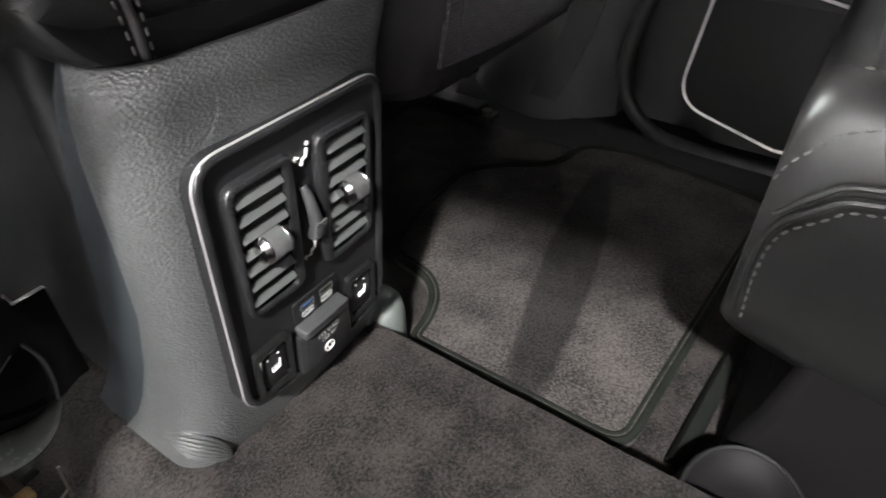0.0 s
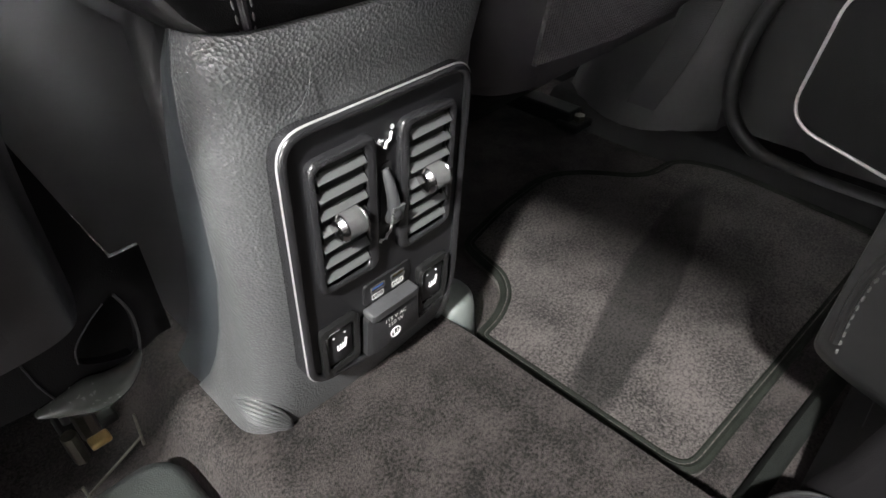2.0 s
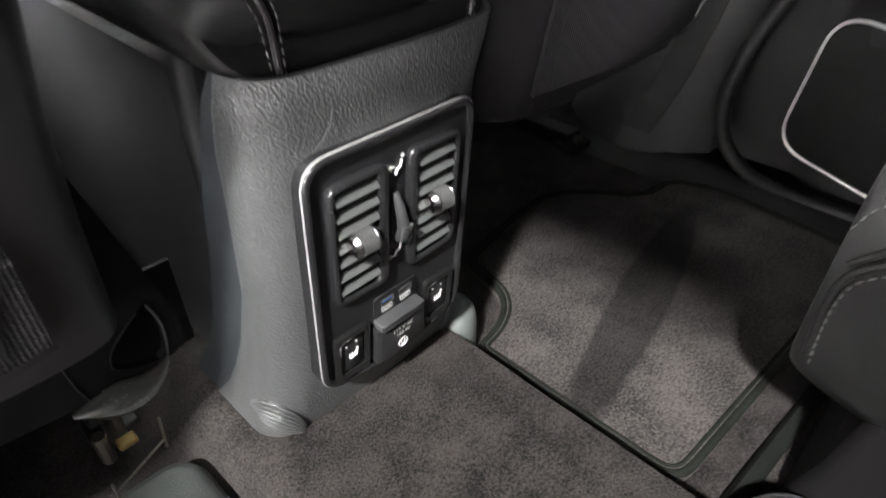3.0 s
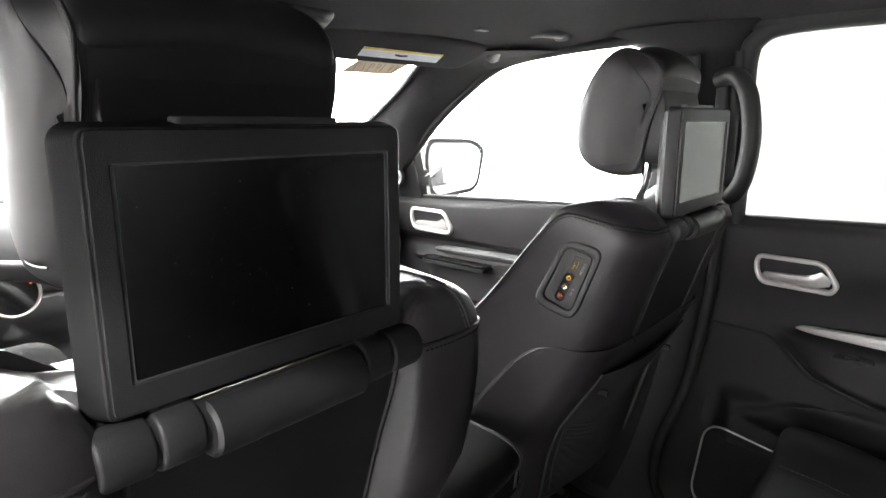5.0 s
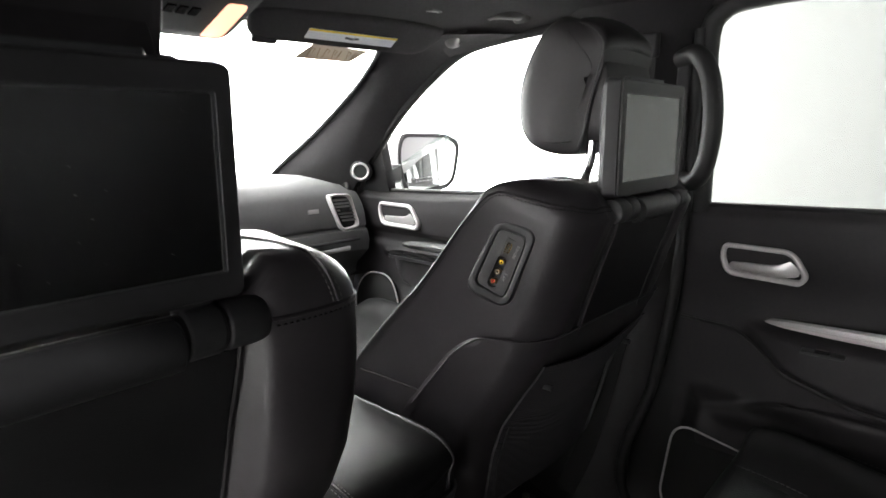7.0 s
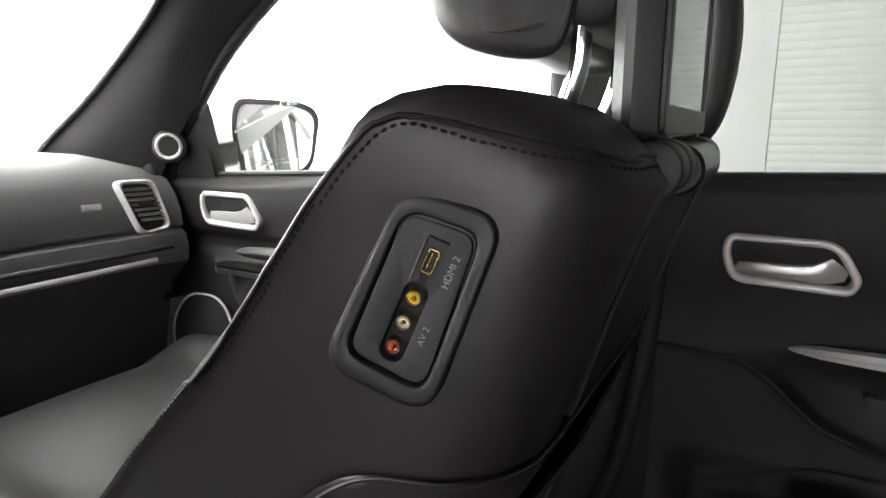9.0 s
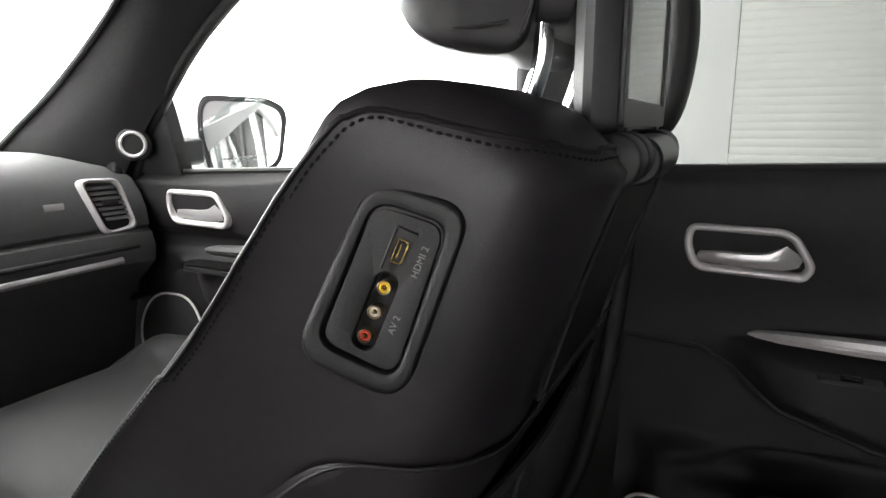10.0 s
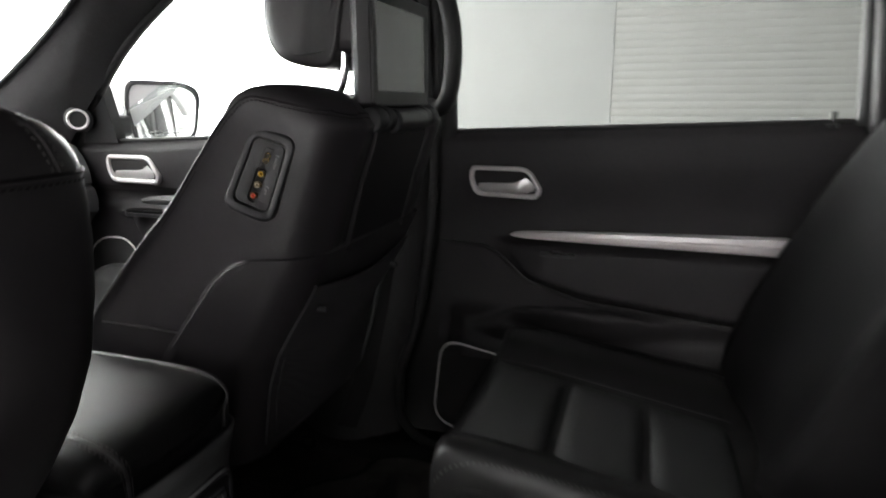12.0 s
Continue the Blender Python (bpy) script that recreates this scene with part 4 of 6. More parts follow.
DRIVER_SEAM = [(0.238, 0.24, 0.60), (0.234, 0.17, 0.68), (0.228, 0.115, 0.728), (0.223, 0.06, 0.741), (0.214, 0.015, 0.740), (0.202, -0.008, 0.737), (0.165, -0.014, 0.736), (0.122, -0.012, 0.736)]


def lift(x, y, z):
    """The height of a point of the padding: domed along the top, lower at its rear edge and at the hinge's notch."""
    k = smooth((z - 0.69) / 0.07)
    z += k * (-0.003 * (1 - min(1, abs(x) / 0.24) ** 2) * smooth((z - 0.74) / 0.03) - 0.017 * smooth((0.085 - y) / 0.085))
    return z - 0.008 * smooth((0.122 - abs(x)) / 0.02) * smooth((z - 0.72) / 0.06)


def front_seat(cx, flip, dy, dz, label, av, wide=1.0):
    def W(x, y, z):
        return Vector((cx + (x if not flip else -x), y + dy, z + dz))

    seat = thing("front_seat", (cx, 0.5, 0.0), label, "car seat", "front seats")
    # padded back
    bm = bmesh.new()
    if flip:
        loft(bm, [[W(*p) for p in ring] for ring in bolstered_back()])
    else:
        zs = [0.22, 0.26, 0.33, 0.40, 0.45, 0.50, 0.55, 0.60, 0.65, 0.70, 0.73, 0.745, 0.753, 0.762, 0.770, 0.777, 0.782]
        rings = [[(x, y, z) for x, y in back_ring(z)] for z in zs]
        for k, up in ((0.80, 0.0010), (0.55, 0.0016), (0.28, 0.0020), (0.08, 0.0021)):
            rings.append([(x * k, 0.066 + (y - 0.066) * k, 0.782 + up) for x, y, z in rings[len(zs) - 1]])
        loft(bm, [[W(x, y - 0.007 * smooth((abs(x) - 0.116) / 0.012) * smooth((z - 0.46) / 0.16) * smooth((0.12 - y) / 0.06), lift(x, y, z)) for x, y, z in ring] for ring in rings])
    bm.normal_update()
    bmesh.ops.recalc_face_normals(bm, faces=bm.faces)
    surface = BVHTree.FromBMesh(bm)
    back = part("backrest", bm, LEATHER, seat, "black leather seat back with stitched edges", sharp=60)
    # welted seam with a double row of stitches: up each front edge and over the shoulder to the hinge
    def cling(pts, off):
        """The nearest points of the padding, raised by off."""
        out = []
        for p in pts:
            q, n, _, _ = surface.find_nearest(Vector(p))
            out.append(q + n * off)
        return out
    for s in (-1, 1):
        path = curve([W(s * x, y, z) for x, y, z in (DRIVER_SEAM if flip else SHOULDER_SEAM)], 12)
        bm = bmesh.new()
        tube(bm, cling(path, 0.0004), 0.0017, 8)
        part("shoulder_welt", bm, LEATHER_SMOOTH, back)
        for off in ((0.0052,) if flip else (-0.0052,)):
            line = []
            for i, p in enumerate(path):
                d = (path[min(i + 1, len(path) - 1)] - path[max(i - 1, 0)]).normalized()
                q, n, _, _ = surface.find_nearest(p)
                line.append(p + d.cross(n).normalized() * off * s)
            bm = bmesh.new()
            stitches(bm, cling(line, 0.0002), 0.0034, 0.0016, 0.0009)
            tagged(part("shoulder_stitching", bm, THREAD, back, "black thread stitches along the shoulder"), kind="stuff")
    # seam over the top, between the middle panel and each bolster
    for s in (-1, 1) if flip else ():
        path = curve([W(s * x, y, z) for x, y, z in ((0.148, 0.115, 0.786), (0.163, 0.0506, 0.783), (0.164, 0.024, 0.779), (0.168, 0.005, 0.771), (0.174, -0.0045, 0.757), (0.180, -0.0115, 0.7375))], 10)
        bm = bmesh.new()
        tube(bm, cling(path, 0.0002), 0.0013, 8)
        part("top_welt", bm, LEATHER_SMOOTH, back)
        for off in (-0.0045, 0.0045):
            bm = bmesh.new()
            stitches(bm, cling([p + Vector((off, 0, 0)) for p in path], 0.0003), 0.0034, 0.0018, 0.0007)
            tagged(part("top_stitching", bm, THREAD_SOFT, back, "dark grey thread stitches over the top"), kind="stuff")
    # seam across the side of the back, low down
    for s in () if flip else (-1, 1):
        bm = bmesh.new()
        line = []
        for k in range(10):
            y = 0.37 - 0.145 * k / 9
            z = 0.467 - 0.018 * k / 9
            yr, yf = lerp_table(BACK_REAR, z), lerp_table(BACK_FRONT, z)
            t = (y - yr) / (yf - yr)
            line.append(W(s * (0.207 + 0.053 * t), y, z))
        tube(bm, cling(line, 0.0003), 0.0016, 6)
        part("side_seam", bm, JACK_WELL, back)
    # hard lower shell with an arched top edge

    def shell_at(u, v):
        a = -1 + 2 * u
        t = abs(a)
        top = 0.562 - 0.13 * (1 - max(0.0, 1 - max(0.0, (t - 0.80) / 0.20) ** 3) ** (1 / 3))
        z = 0.24 + (top - 0.24) * v
        yr, yf = lerp_table(BACK_REAR, z), lerp_table(BACK_FRONT, z)
        if t < 0.55:
            x, y = 0.16 * t / 0.55, yr
        elif t < 0.68:
            k = (t - 0.55) / 0.13
            x, y = 0.16 + 0.052 * k, yr + 0.030 * k * k
        else:
            k = (t - 0.68) / 0.32
            x, y = 0.212 + 0.026 * k, yr + 0.030 + (yf - yr - 0.03) * 0.40 * k
        g = 0.0045
        return W(wide * math.copysign(x + (g + 0.004) * smooth((t - 0.5) / 0.2), a), y - g * (1 - smooth((t - 0.6) / 0.25)) - 0.002, z)
    bm = bmesh.new()
    sheet(bm, shell_at, 60, 22, W(0, 0.007, 0) - W(0, 0, 0))
    shell = part("back_shell", bm, LEATHER, seat, "black lower back cover with arched top edge", sharp=50)
    bm = bmesh.new()
    tube(bm, [Vector(shell_at(u, 1.0)) + Vector((0, -0.001, 0)) for u in (k / 60 for k in range(61))], 0.0014, 6)
    part("shell_piping", bm, LEATHER, shell)
    # flat board behind the display
    bm = bmesh.new()
    sheet(bm, lambda u, v: W(-0.102 + 0.204 * u, lerp_table(BACK_REAR, 0.545 + 0.175 * v) - 0.006, 0.545 + 0.175 * v), 2, 12, (0, 0.008, 0))
    board = bevel(part("back_board", bm, BOARD, seat, "flat black plastic board"), 0.002)
    for s in (-1, 1):
        bm = bmesh.new()
        tube(bm, [W(s * 0.1035, lerp_table(BACK_REAR, z) - 0.006, z) for z in [0.55 + 0.017 * k for k in range(11)]], 0.0022, 6)
        part("board_edge", bm, LEATHER_SMOOTH, board)
    # pocket net panel and its bar at the bottom of the back
    bm = bmesh.new()
    sheet(bm, lambda u, v: W(-0.17 + 0.34 * u, lerp_table(BACK_REAR, 0.255 + 0.26 * v) - 0.012 - 0.018 * math.sin(math.pi * u) * (1 - v) ** 0.5, 0.255 + 0.26 * v - 0.02 * math.sin(math.pi * u) * v), 24, 16, (0, 0.004, 0))
    part("map_pocket", bm, NET, seat, "black net map pocket")
    bm = bmesh.new()
    tube(bm, [W(-0.155, 0.135, 0.40), W(-0.158, 0.152, 0.33), W(-0.148, 0.165, 0.262)], 0.0014, 6)
    part("pocket_edge", bm, BOARD, seat, "grey pocket edge strip")
    bm = bmesh.new()
    tube(bm, [W(0.158, 0.118, 0.435), W(0.160, 0.123, 0.42), W(0.166, 0.145, 0.34), W(0.150, 0.163, 0.262)], [0.0050, 0.0042, 0.0030, 0.0026], 6)
    part("pocket_edge", bm, SLAT_PALE, seat, "grey pocket edge strip")
    for s in (-1, 1):
        bm = bmesh.new()
        cyl(bm, W(s * 0.132, 0.094, 0.468), W(s * 0.132, 0.075, 0.468), 0.005, 12)
        part("pocket_button", bm, SLAT, seat)
    # display hinge: bar, collars, arms
    bm = bmesh.new()
    cyl(bm, W(-0.119, 0.004, 0.736), W(0.119, 0.004, 0.736), 0.0150, 24)
    hinge = bevel(part("display_hinge", bm, PLASTIC_FINE, seat, "black plastic hinge bar across the seat back"), 0.003)
    bm = bmesh.new()
    tube(bm, [W(-0.0585, -0.001, 0.733), W(-0.0560, -0.001, 0.733), W(0.0560, -0.001, 0.733), W(0.0585, -0.001, 0.733)], [0.0155, 0.0178, 0.0178, 0.0155], 28)
    part("hinge_cover", bm, PLASTIC_FINE, hinge)
    for s in (-1, 1):
        for a, b, r in ((0.0625, 0.088, 0.0178), (0.0905, 0.121, 0.0174)):
            bm = bmesh.new()
            tube(bm, [W(s * x, 0.004, 0.736) for x in (a, a + 0.0008, a + 0.0025, b - 0.003, b - 0.001, b)], [r * 0.90, r * 0.97, r, r, r * 0.97, r * 0.90], 32)
            part("hinge_collar", bm, PLASTIC, hinge, sharp=60)
        bm = bmesh.new()
        loft(bm, [[W(s * 0.0755 + x, 0.012 + y, z) for x, y in rrect(0.022 * k, 0.020, 0.004)] for z, k in ((0.738, 0.92), (0.746, 1.0), (0.754, 1.06), (0.762, 1.35))])
        part("hinge_arm", bm, PLASTIC, hinge, sharp=60)
    # display
    D = Plane(W(-0.001, 0.0030, 0.832), (1, 0, 0), (0, 0.0, 1))
    bm = bmesh.new()
    rows = ((0.170, 0.110, 0.020, -0.034), (0.205, 0.140, 0.016, -0.031), (0.231, 0.158, 0.012, -0.022), (0.235, 0.161, 0.011, -0.016), (0.233, 0.160, 0.010, -0.013), (0.219, 0.1555, 0.006, -0.0016), (0.217, 0.154, 0.006, -0.0010))
    loft(bm, [[D(a, b, z) for a, b in rrect(w, h, r)] for w, h, r, z in rows])
    mon = part("display", bm, PLASTIC, seat, "black framed seat-back video display, switched off", sharp=18)
    S = Plane(D(0.0005, 0.0005, 0.0), D.u, D.v)
    o, i = rrect(0.2155, 0.1525, 0.006), rrect(0.1925, 0.1175, 0.002)
    bm = bmesh.new()
    ring_frame(bm, S, o, i, -0.003, 0.0022, 0.0)
    bevel(part("display_frame", bm, PLASTIC, mon), 0.0008, 2)
    bm = bmesh.new()
    slab(bm, S, [(a * 1.01, b * 1.01) for a, b in i], -0.004, 0.0006)
    screen = part("screen", bm, SCREEN, mon, "dark glossy blank screen", sharp=20)
    rnd = random.Random(41 if flip else 42)
    bm = bmesh.new()
    for k in range(90):
        u, v = (rnd.uniform(-0.092, 0.092), rnd.uniform(-0.05, 0.05)) if k % 2 else (rnd.gauss(-0.03, 0.022), rnd.gauss(0.0, 0.02))
        if abs(u) < 0.094 and abs(v) < 0.053:
            r = rnd.uniform(0.00004, 0.00019)
            box(bm, S(u, v, 0.0007), (r * 2 * rnd.uniform(0.7, 1.8), 0.0001, r * 2))
    tagged(part("dust", bm, GREY_PRINT, screen, "grey dust specks on the screen"), kind="stuff")
    bm = bmesh.new()
    ring_frame(bm, S, [(a * 1.004, b * 1.006) for a, b in i], [(a * 0.976, b * 0.985) for a, b in i], -0.0008, 0.0012, 0.0)
    part("screen_bevel", bm, SLAT, mon)
    bm = bmesh.new()
    slab(bm, Plane(W(-0.004, 0.018, 0.9125), (1, 0, 0), (0, 1, 0)), rrect(0.116, 0.012, 0.004), -0.003, 0.0030, 0.0012)
    part("display_latch", bm, SLAT, mon, "grey latch strip on top of the display")
    # head restraint: shell in front, hood over its rear and a pad below it
    def H(x, y, z):
        return W(x * (0.90 if flip else 0.82), y * 1.033 + 0.013, 0.879 + (z - 0.879) * 1.033)
    front = [(0.098, 0.998), (0.125, 0.979), (0.146, 0.949), (0.160, 0.915), (0.1655, 0.881), (0.160, 0.848), (0.1425, 0.823), (0.111, 0.812), (0.080, 0.808)]
    rear = [(0.060, 0.814), (0.053, 0.843), (0.048, 0.877), (0.037, 0.917), (0.029, 0.950), (0.034, 0.968), (0.054, 0.986), (0.078, 0.995)]
    seam_y = [(z, y) for y, z in rear]

    def shell_ring(x, k, kz):
        """The side profile at x, its front drawn back by k."""
        out = []
        for y, z in front + rear:
            y0 = lerp_table(seam_y, z)
            out.append((y0 + (y - y0) * k + 0.012 * (1 - (x / 0.118) ** 2) * smooth((y - 0.07) / 0.08), 0.905 + (z - 0.905) * kz))
        out = round_poly([(a, b, 0) for a, b in out], 1)
        tuck = 0.022 * smooth((abs(x) - 0.095) / 0.02)
        return [H(math.copysign(abs(x) - tuck * (1 - smooth((p.x - lerp_table(seam_y, p.y)) / 0.055)), x), p.x, p.y) for p in out]
    bm = bmesh.new()
    loft(bm, [shell_ring(x, k, kz) for x, k, kz in ((-0.1186, 0.08, 0.50), (-0.1194, 0.18, 0.72), (-0.1195, 0.32, 0.86), (-0.1192, 0.55, 0.93), (-0.117, 0.76, 0.97), (-0.111, 0.90, 0.99), (-0.100, 0.98, 1.0), (-0.06, 1.0, 1.005), (0.0, 1.0, 1.01), (0.06, 1.0, 1.005), (0.100, 0.98, 1.0), (0.111, 0.90, 0.99), (0.117, 0.76, 0.97), (0.1192, 0.55, 0.93), (0.1195, 0.32, 0.86), (0.1194, 0.18, 0.72), (0.1186, 0.08, 0.50))])
    hr = subd(part("head_restraint", bm, LEATHER_SMOOTH, seat, "black leather head restraint on chrome posts", sharp=70), 2)
    for s in (-1, 1):
        bm = bmesh.new()
        line = curve([H(s * 0.0985, y, z) for y, z in ((0.085, 0.9905), (0.056, 0.982), (0.037, 0.966), (0.032, 0.950), (0.040, 0.917), (0.0505, 0.877), (0.056, 0.843), (0.064, 0.822))], 6)
        tube(bm, line, 0.0012, 6)
        part("seam", bm, LEATHER, hr)
        bm = bmesh.new()
        tube(bm, curve([H(s * 0.1165, 0.066, 0.829), H(s * 0.1165, 0.095, 0.826), H(s * 0.114, 0.122, 0.829), H(s * 0.106, 0.142, 0.838)], 6), 0.0009, 6)
        part("seam", bm, LEATHER, hr)
    bm = bmesh.new()
    hood = [(0.090, 0.998), (0.060, 0.996), (0.038, 0.984), (0.026, 0.968), (0.025, 0.953), (0.036, 0.945), (0.060, 0.948), (0.090, 0.955)]
    rings = []
    for x, k in ((-0.1000, 0.55), (-0.0985, 0.85), (-0.094, 0.97), (-0.06, 1.0), (0.0, 1.0), (0.06, 1.0), (0.094, 0.97), (0.0985, 0.85), (0.1000, 0.55)):
        rings.append([H(x, 0.07 + (a - 0.07) * k, 0.972 + (b - 0.972) * k + 0.006 - 1.1 * x * x) for a, b in hood])
    loft(bm, rings)
    subd(part("restraint_hood", bm, LEATHER_SMOOTH, hr, "padded hood of the head restraint", sharp=70), 2)
    bm = bmesh.new()
    rings = []
    for z, k, yb in ((0.826, 0.80, 0.040), (0.830, 0.93, 0.031), (0.845, 1.0, 0.026), (0.875, 1.0, 0.024), (0.905, 1.0, 0.025), (0.928, 0.99, 0.030), (0.944, 0.95, 0.036), (0.952, 0.84, 0.044)):
        rings.append([H(a * k, (yb + 0.078) / 2 + b * (0.078 - yb), z) for a, b in rrect(0.182, 1.0, 0.0175)])
    loft(bm, rings)
    subd(part("restraint_back", bm, LEATHER_SMOOTH, hr, "padded rear half of the head restraint", sharp=70), 2)
    for s in (-1, 1):
        bm = bmesh.new()
        tube(bm, curve([W(s * 0.060, 0.0690, 0.850), W(s * 0.060, 0.0680, 0.808), W(s * 0.060, 0.0775, 0.774), W(s * 0.060, 0.095, 0.730)], 8), 0.0073, 16)
        part("post", bm, CHROME, hr, "bent chrome post")
        bm = bmesh.new()
        tube(bm, [W(s * 0.060, 0.0865, 0.752), W(s * 0.060, 0.083, 0.763), W(s * 0.060, 0.082, 0.7665)], [0.0135, 0.0125, 0.0085], 20)
        part("post_collar", bm, PLASTIC, hr)
    # seat cushion
    bm = bmesh.new()
    rings = []
    for y, k, zt in ((0.36, 0.9, 0.325), (0.40, 1.0, 0.345), (0.55, 1.0, 0.345), (0.70, 1.0, 0.355), (0.82, 1.0, 0.365), (0.88, 0.98, 0.355), (0.91, 0.94, 0.32)):
        half = [(0.245 * k, 0.19), (0.258 * k, 0.26), (0.255 * k, zt + 0.015), (0.225 * k, zt + 0.035), (0.19 * k, zt + 0.02), (0.16 * k, zt), (0.08, zt + 0.004), (0.0, zt + 0.004)]
        rings.append([W(x, y, z) for x, z in half] + [W(-x, y, z) for x, z in reversed(half[:-1])])
    loft(bm, rings)
    subd(part("seat_cushion", bm, LID_LEATHER, seat, "black leather seat cushion", sharp=70), 1)
    # runners and base
    bm = bmesh.new()
    box(bm, W(0, 0.62, 0.13), (0.40, 0.50, 0.13))
    bevel(part("seat_base", bm, PLASTIC, seat), 0.02, 2)
    for s in (-1, 1):
        bm = bmesh.new()
        box(bm, W(s * 0.19, 0.61, 0.020), (0.034, 0.56, 0.028))
        box(bm, W(s * 0.19, 0.330, 0.012), (0.046, 0.04, 0.014))
        rail = bevel(part("seat_runner", bm, DARK_METAL, seat, "dark steel seat runner bolted to the floor"), 0.003)
        bm = bmesh.new()
        cyl(bm, W(s * 0.19, 0.322, 0.016), W(s * 0.19, 0.322, 0.028), 0.009, 6)
        part("bolt", bm, STEEL, rail)
    if av:
        av_unit(seat)
    return seat


def av_unit(seat):
    """The socket plate in the inner side of the passenger's seat back."""
    A = Plane((0.1474, 0.1024, 0.6725), (0.292, -0.951, -0.103), (0.09, 0.0, 1.0))

    A.o = A.o + A.w * 0.003 + A.u * 0.003

    def loc(p):
        d = Vector(p) - A.o
        return d.dot(A.u) + 0.003, d.dot(A.v)
    c = [loc(p) for p in ((0.1657, 0.0639, 0.7115), (0.1521, 0.1094, 0.725), (0.1331, 0.144, 0.6404), (0.1476, 0.0932, 0.6191))]
    mx, my = sum(p[0] for p in c) / 4, sum(p[1] for p in c) / 4

    def scaled(k, r, kx=None):
        return quad_round([(mx + (x - mx) * (kx or k), my + (y - my) * k) for x, y in c], r, 6)
    outer = scaled(1.15, 0.019)
    bm = bmesh.new()
    rows = [(outer, -0.012), (outer, 0.0022), (scaled(1.14, 0.019), 0.0044), (scaled(1.115, 0.018), 0.0058), (scaled(1.06, 0.017), 0.0064), (scaled(0.92, 0.013, 0.87), 0.0062), (scaled(0.905, 0.012, 0.85), 0.0058), (scaled(0.895, 0.012, 0.835), 0.0046), (scaled(0.875, 0.011, 0.805), 0.0010), (scaled(0.87, 0.011, 0.80), -0.004)]
    loft(bm, [[A(*p, z) for p in o] for o, z in rows])
    unit = part("socket_surround", bm, PLASTIC_FINE, seat, "moulded black surround with video sockets", sharp=50)
    h, y, r = loc((0.154, 0.0946, 0.6935)), loc((0.1498, 0.1023, 0.6744)), loc((0.1445, 0.111, 0.648))
    ax = Vector((h[0] - r[0], h[1] - r[1], 0)).normalized()
    B = Plane(A(*h, 0.0), A.u * ax.x + A.v * ax.y, A.v * ax.x - A.u * ax.y)
    # plate with a long hole for the round jacks
    mid = ((y[0] + r[0]) / 2, (y[1] + r[1]) / 2)
    C = Plane(A(*mid, 0.0), B.u, B.v)
    L = math.hypot(y[0] - r[0], y[1] - r[1])

    def stadium(grow):
        q = rrect(L + 0.0165 + grow, 0.0135 + grow, 0.0065 + grow / 2, 6)
        q = q[21:] + q[:21]
        return [(mid[0] + a * ax.x - b * ax.y, mid[1] + a * ax.y + b * ax.x) for a, b in q]
    bm = bmesh.new()
    rows = [(scaled(0.862, 0.010, 0.785), -0.003), (scaled(0.860, 0.010, 0.780), 0.0034), (scaled(0.850, 0.010, 0.765), 0.0042), (scaled(0.835, 0.010, 0.750), 0.0043), (stadium(0.0012), 0.0043), (stadium(0.0), 0.0038), (stadium(-0.0006), -0.0035)]
    loft(bm, [[A(*p, z) for p in o] for o, z in rows], caps=False)
    part("socket_plate", bm, PLASTIC, unit, sharp=40)
    # raised edge round the long socket
    bm = bmesh.new()
    tube(bm, [B(-0.012, 0.0062, 0.0042), B(0.0105, 0.0062, 0.0042), B(0.0118, 0.0050, 0.0042), B(0.0118, -0.0058, 0.0042)], 0.0008, 6)
    part("socket_field", bm, PLASTIC_FINE, unit)
    o = [(x * 0.84, y * 0.84) for x, y in ((-0.0078, -0.0028), (-0.0060, -0.0040), (0.0060, -0.0040), (0.0078, -0.0028), (0.0078, 0.0032), (-0.0078, 0.0032))]
    i = [(x * 0.90, y * 0.78) for x, y in o]
    bm = bmesh.new()
    ring_frame(bm, B, o, i, 0.0035, 0.0056)
    hd = part("hdmi_socket", bm, GOLD, unit, "gold-rimmed hdmi socket")
    bm = bmesh.new()
    slab(bm, B, i, 0.0035, 0.0046)
    part("socket_well", bm, RUBBER, hd)
    bm = bmesh.new()
    box(bm, B(0, 0.0004, 0.0048), (0.0080, 0.0007, 0.0006), B.m())
    part("contact_strip", bm, GOLD, hd)
    # round jacks in the hole
    bm = bmesh.new()
    slab(bm, A, stadium(0.0), -0.0040, -0.0030)
    part("jack_recess", bm, JACK_WELL, unit)
    for k, mt, word in ((0.5, JACK_YELLOW, "yellow"), (0.0, JACK_WHITE, "white"), (-0.5, JACK_RED, "red")):
        bm = bmesh.new()
        x0 = k * L
        ringo = [(x0 + 0.0039 * math.cos(a), 0.0039 * math.sin(a)) for a in (2 * math.pi * j / 20 for j in range(20))]
        ringi = [(x0 + 0.0031 * math.cos(a), 0.0031 * math.sin(a)) for a in (2 * math.pi * j / 20 for j in range(20))]
        ringh = [(x0 + 0.0014 * math.cos(a), 0.0014 * math.sin(a)) for a in (2 * math.pi * j / 20 for j in range(20))]
        ring_frame(bm, C, ringo, ringi, -0.003, 0.0052, 0.0003)
        jack = part("av_jack", bm, JACK_RIM, unit, word + " cored round video jack")
        bm = bmesh.new()
        ring_frame(bm, C, ringi, ringh, -0.003, 0.0045, 0.0004)
        part("jack_insert", bm, mt, jack, word + " plastic insert")
        bm = bmesh.new()
        slab(bm, C, ringh, -0.003, 0.002)
        part("jack_hole", bm, GOLD, jack)
    T = Plane(A(*h, 0.0041), B.u, B.v)
    words("HDMI 2", T, -0.001, -0.0120, 0.0054, GREY_PRINT, unit)
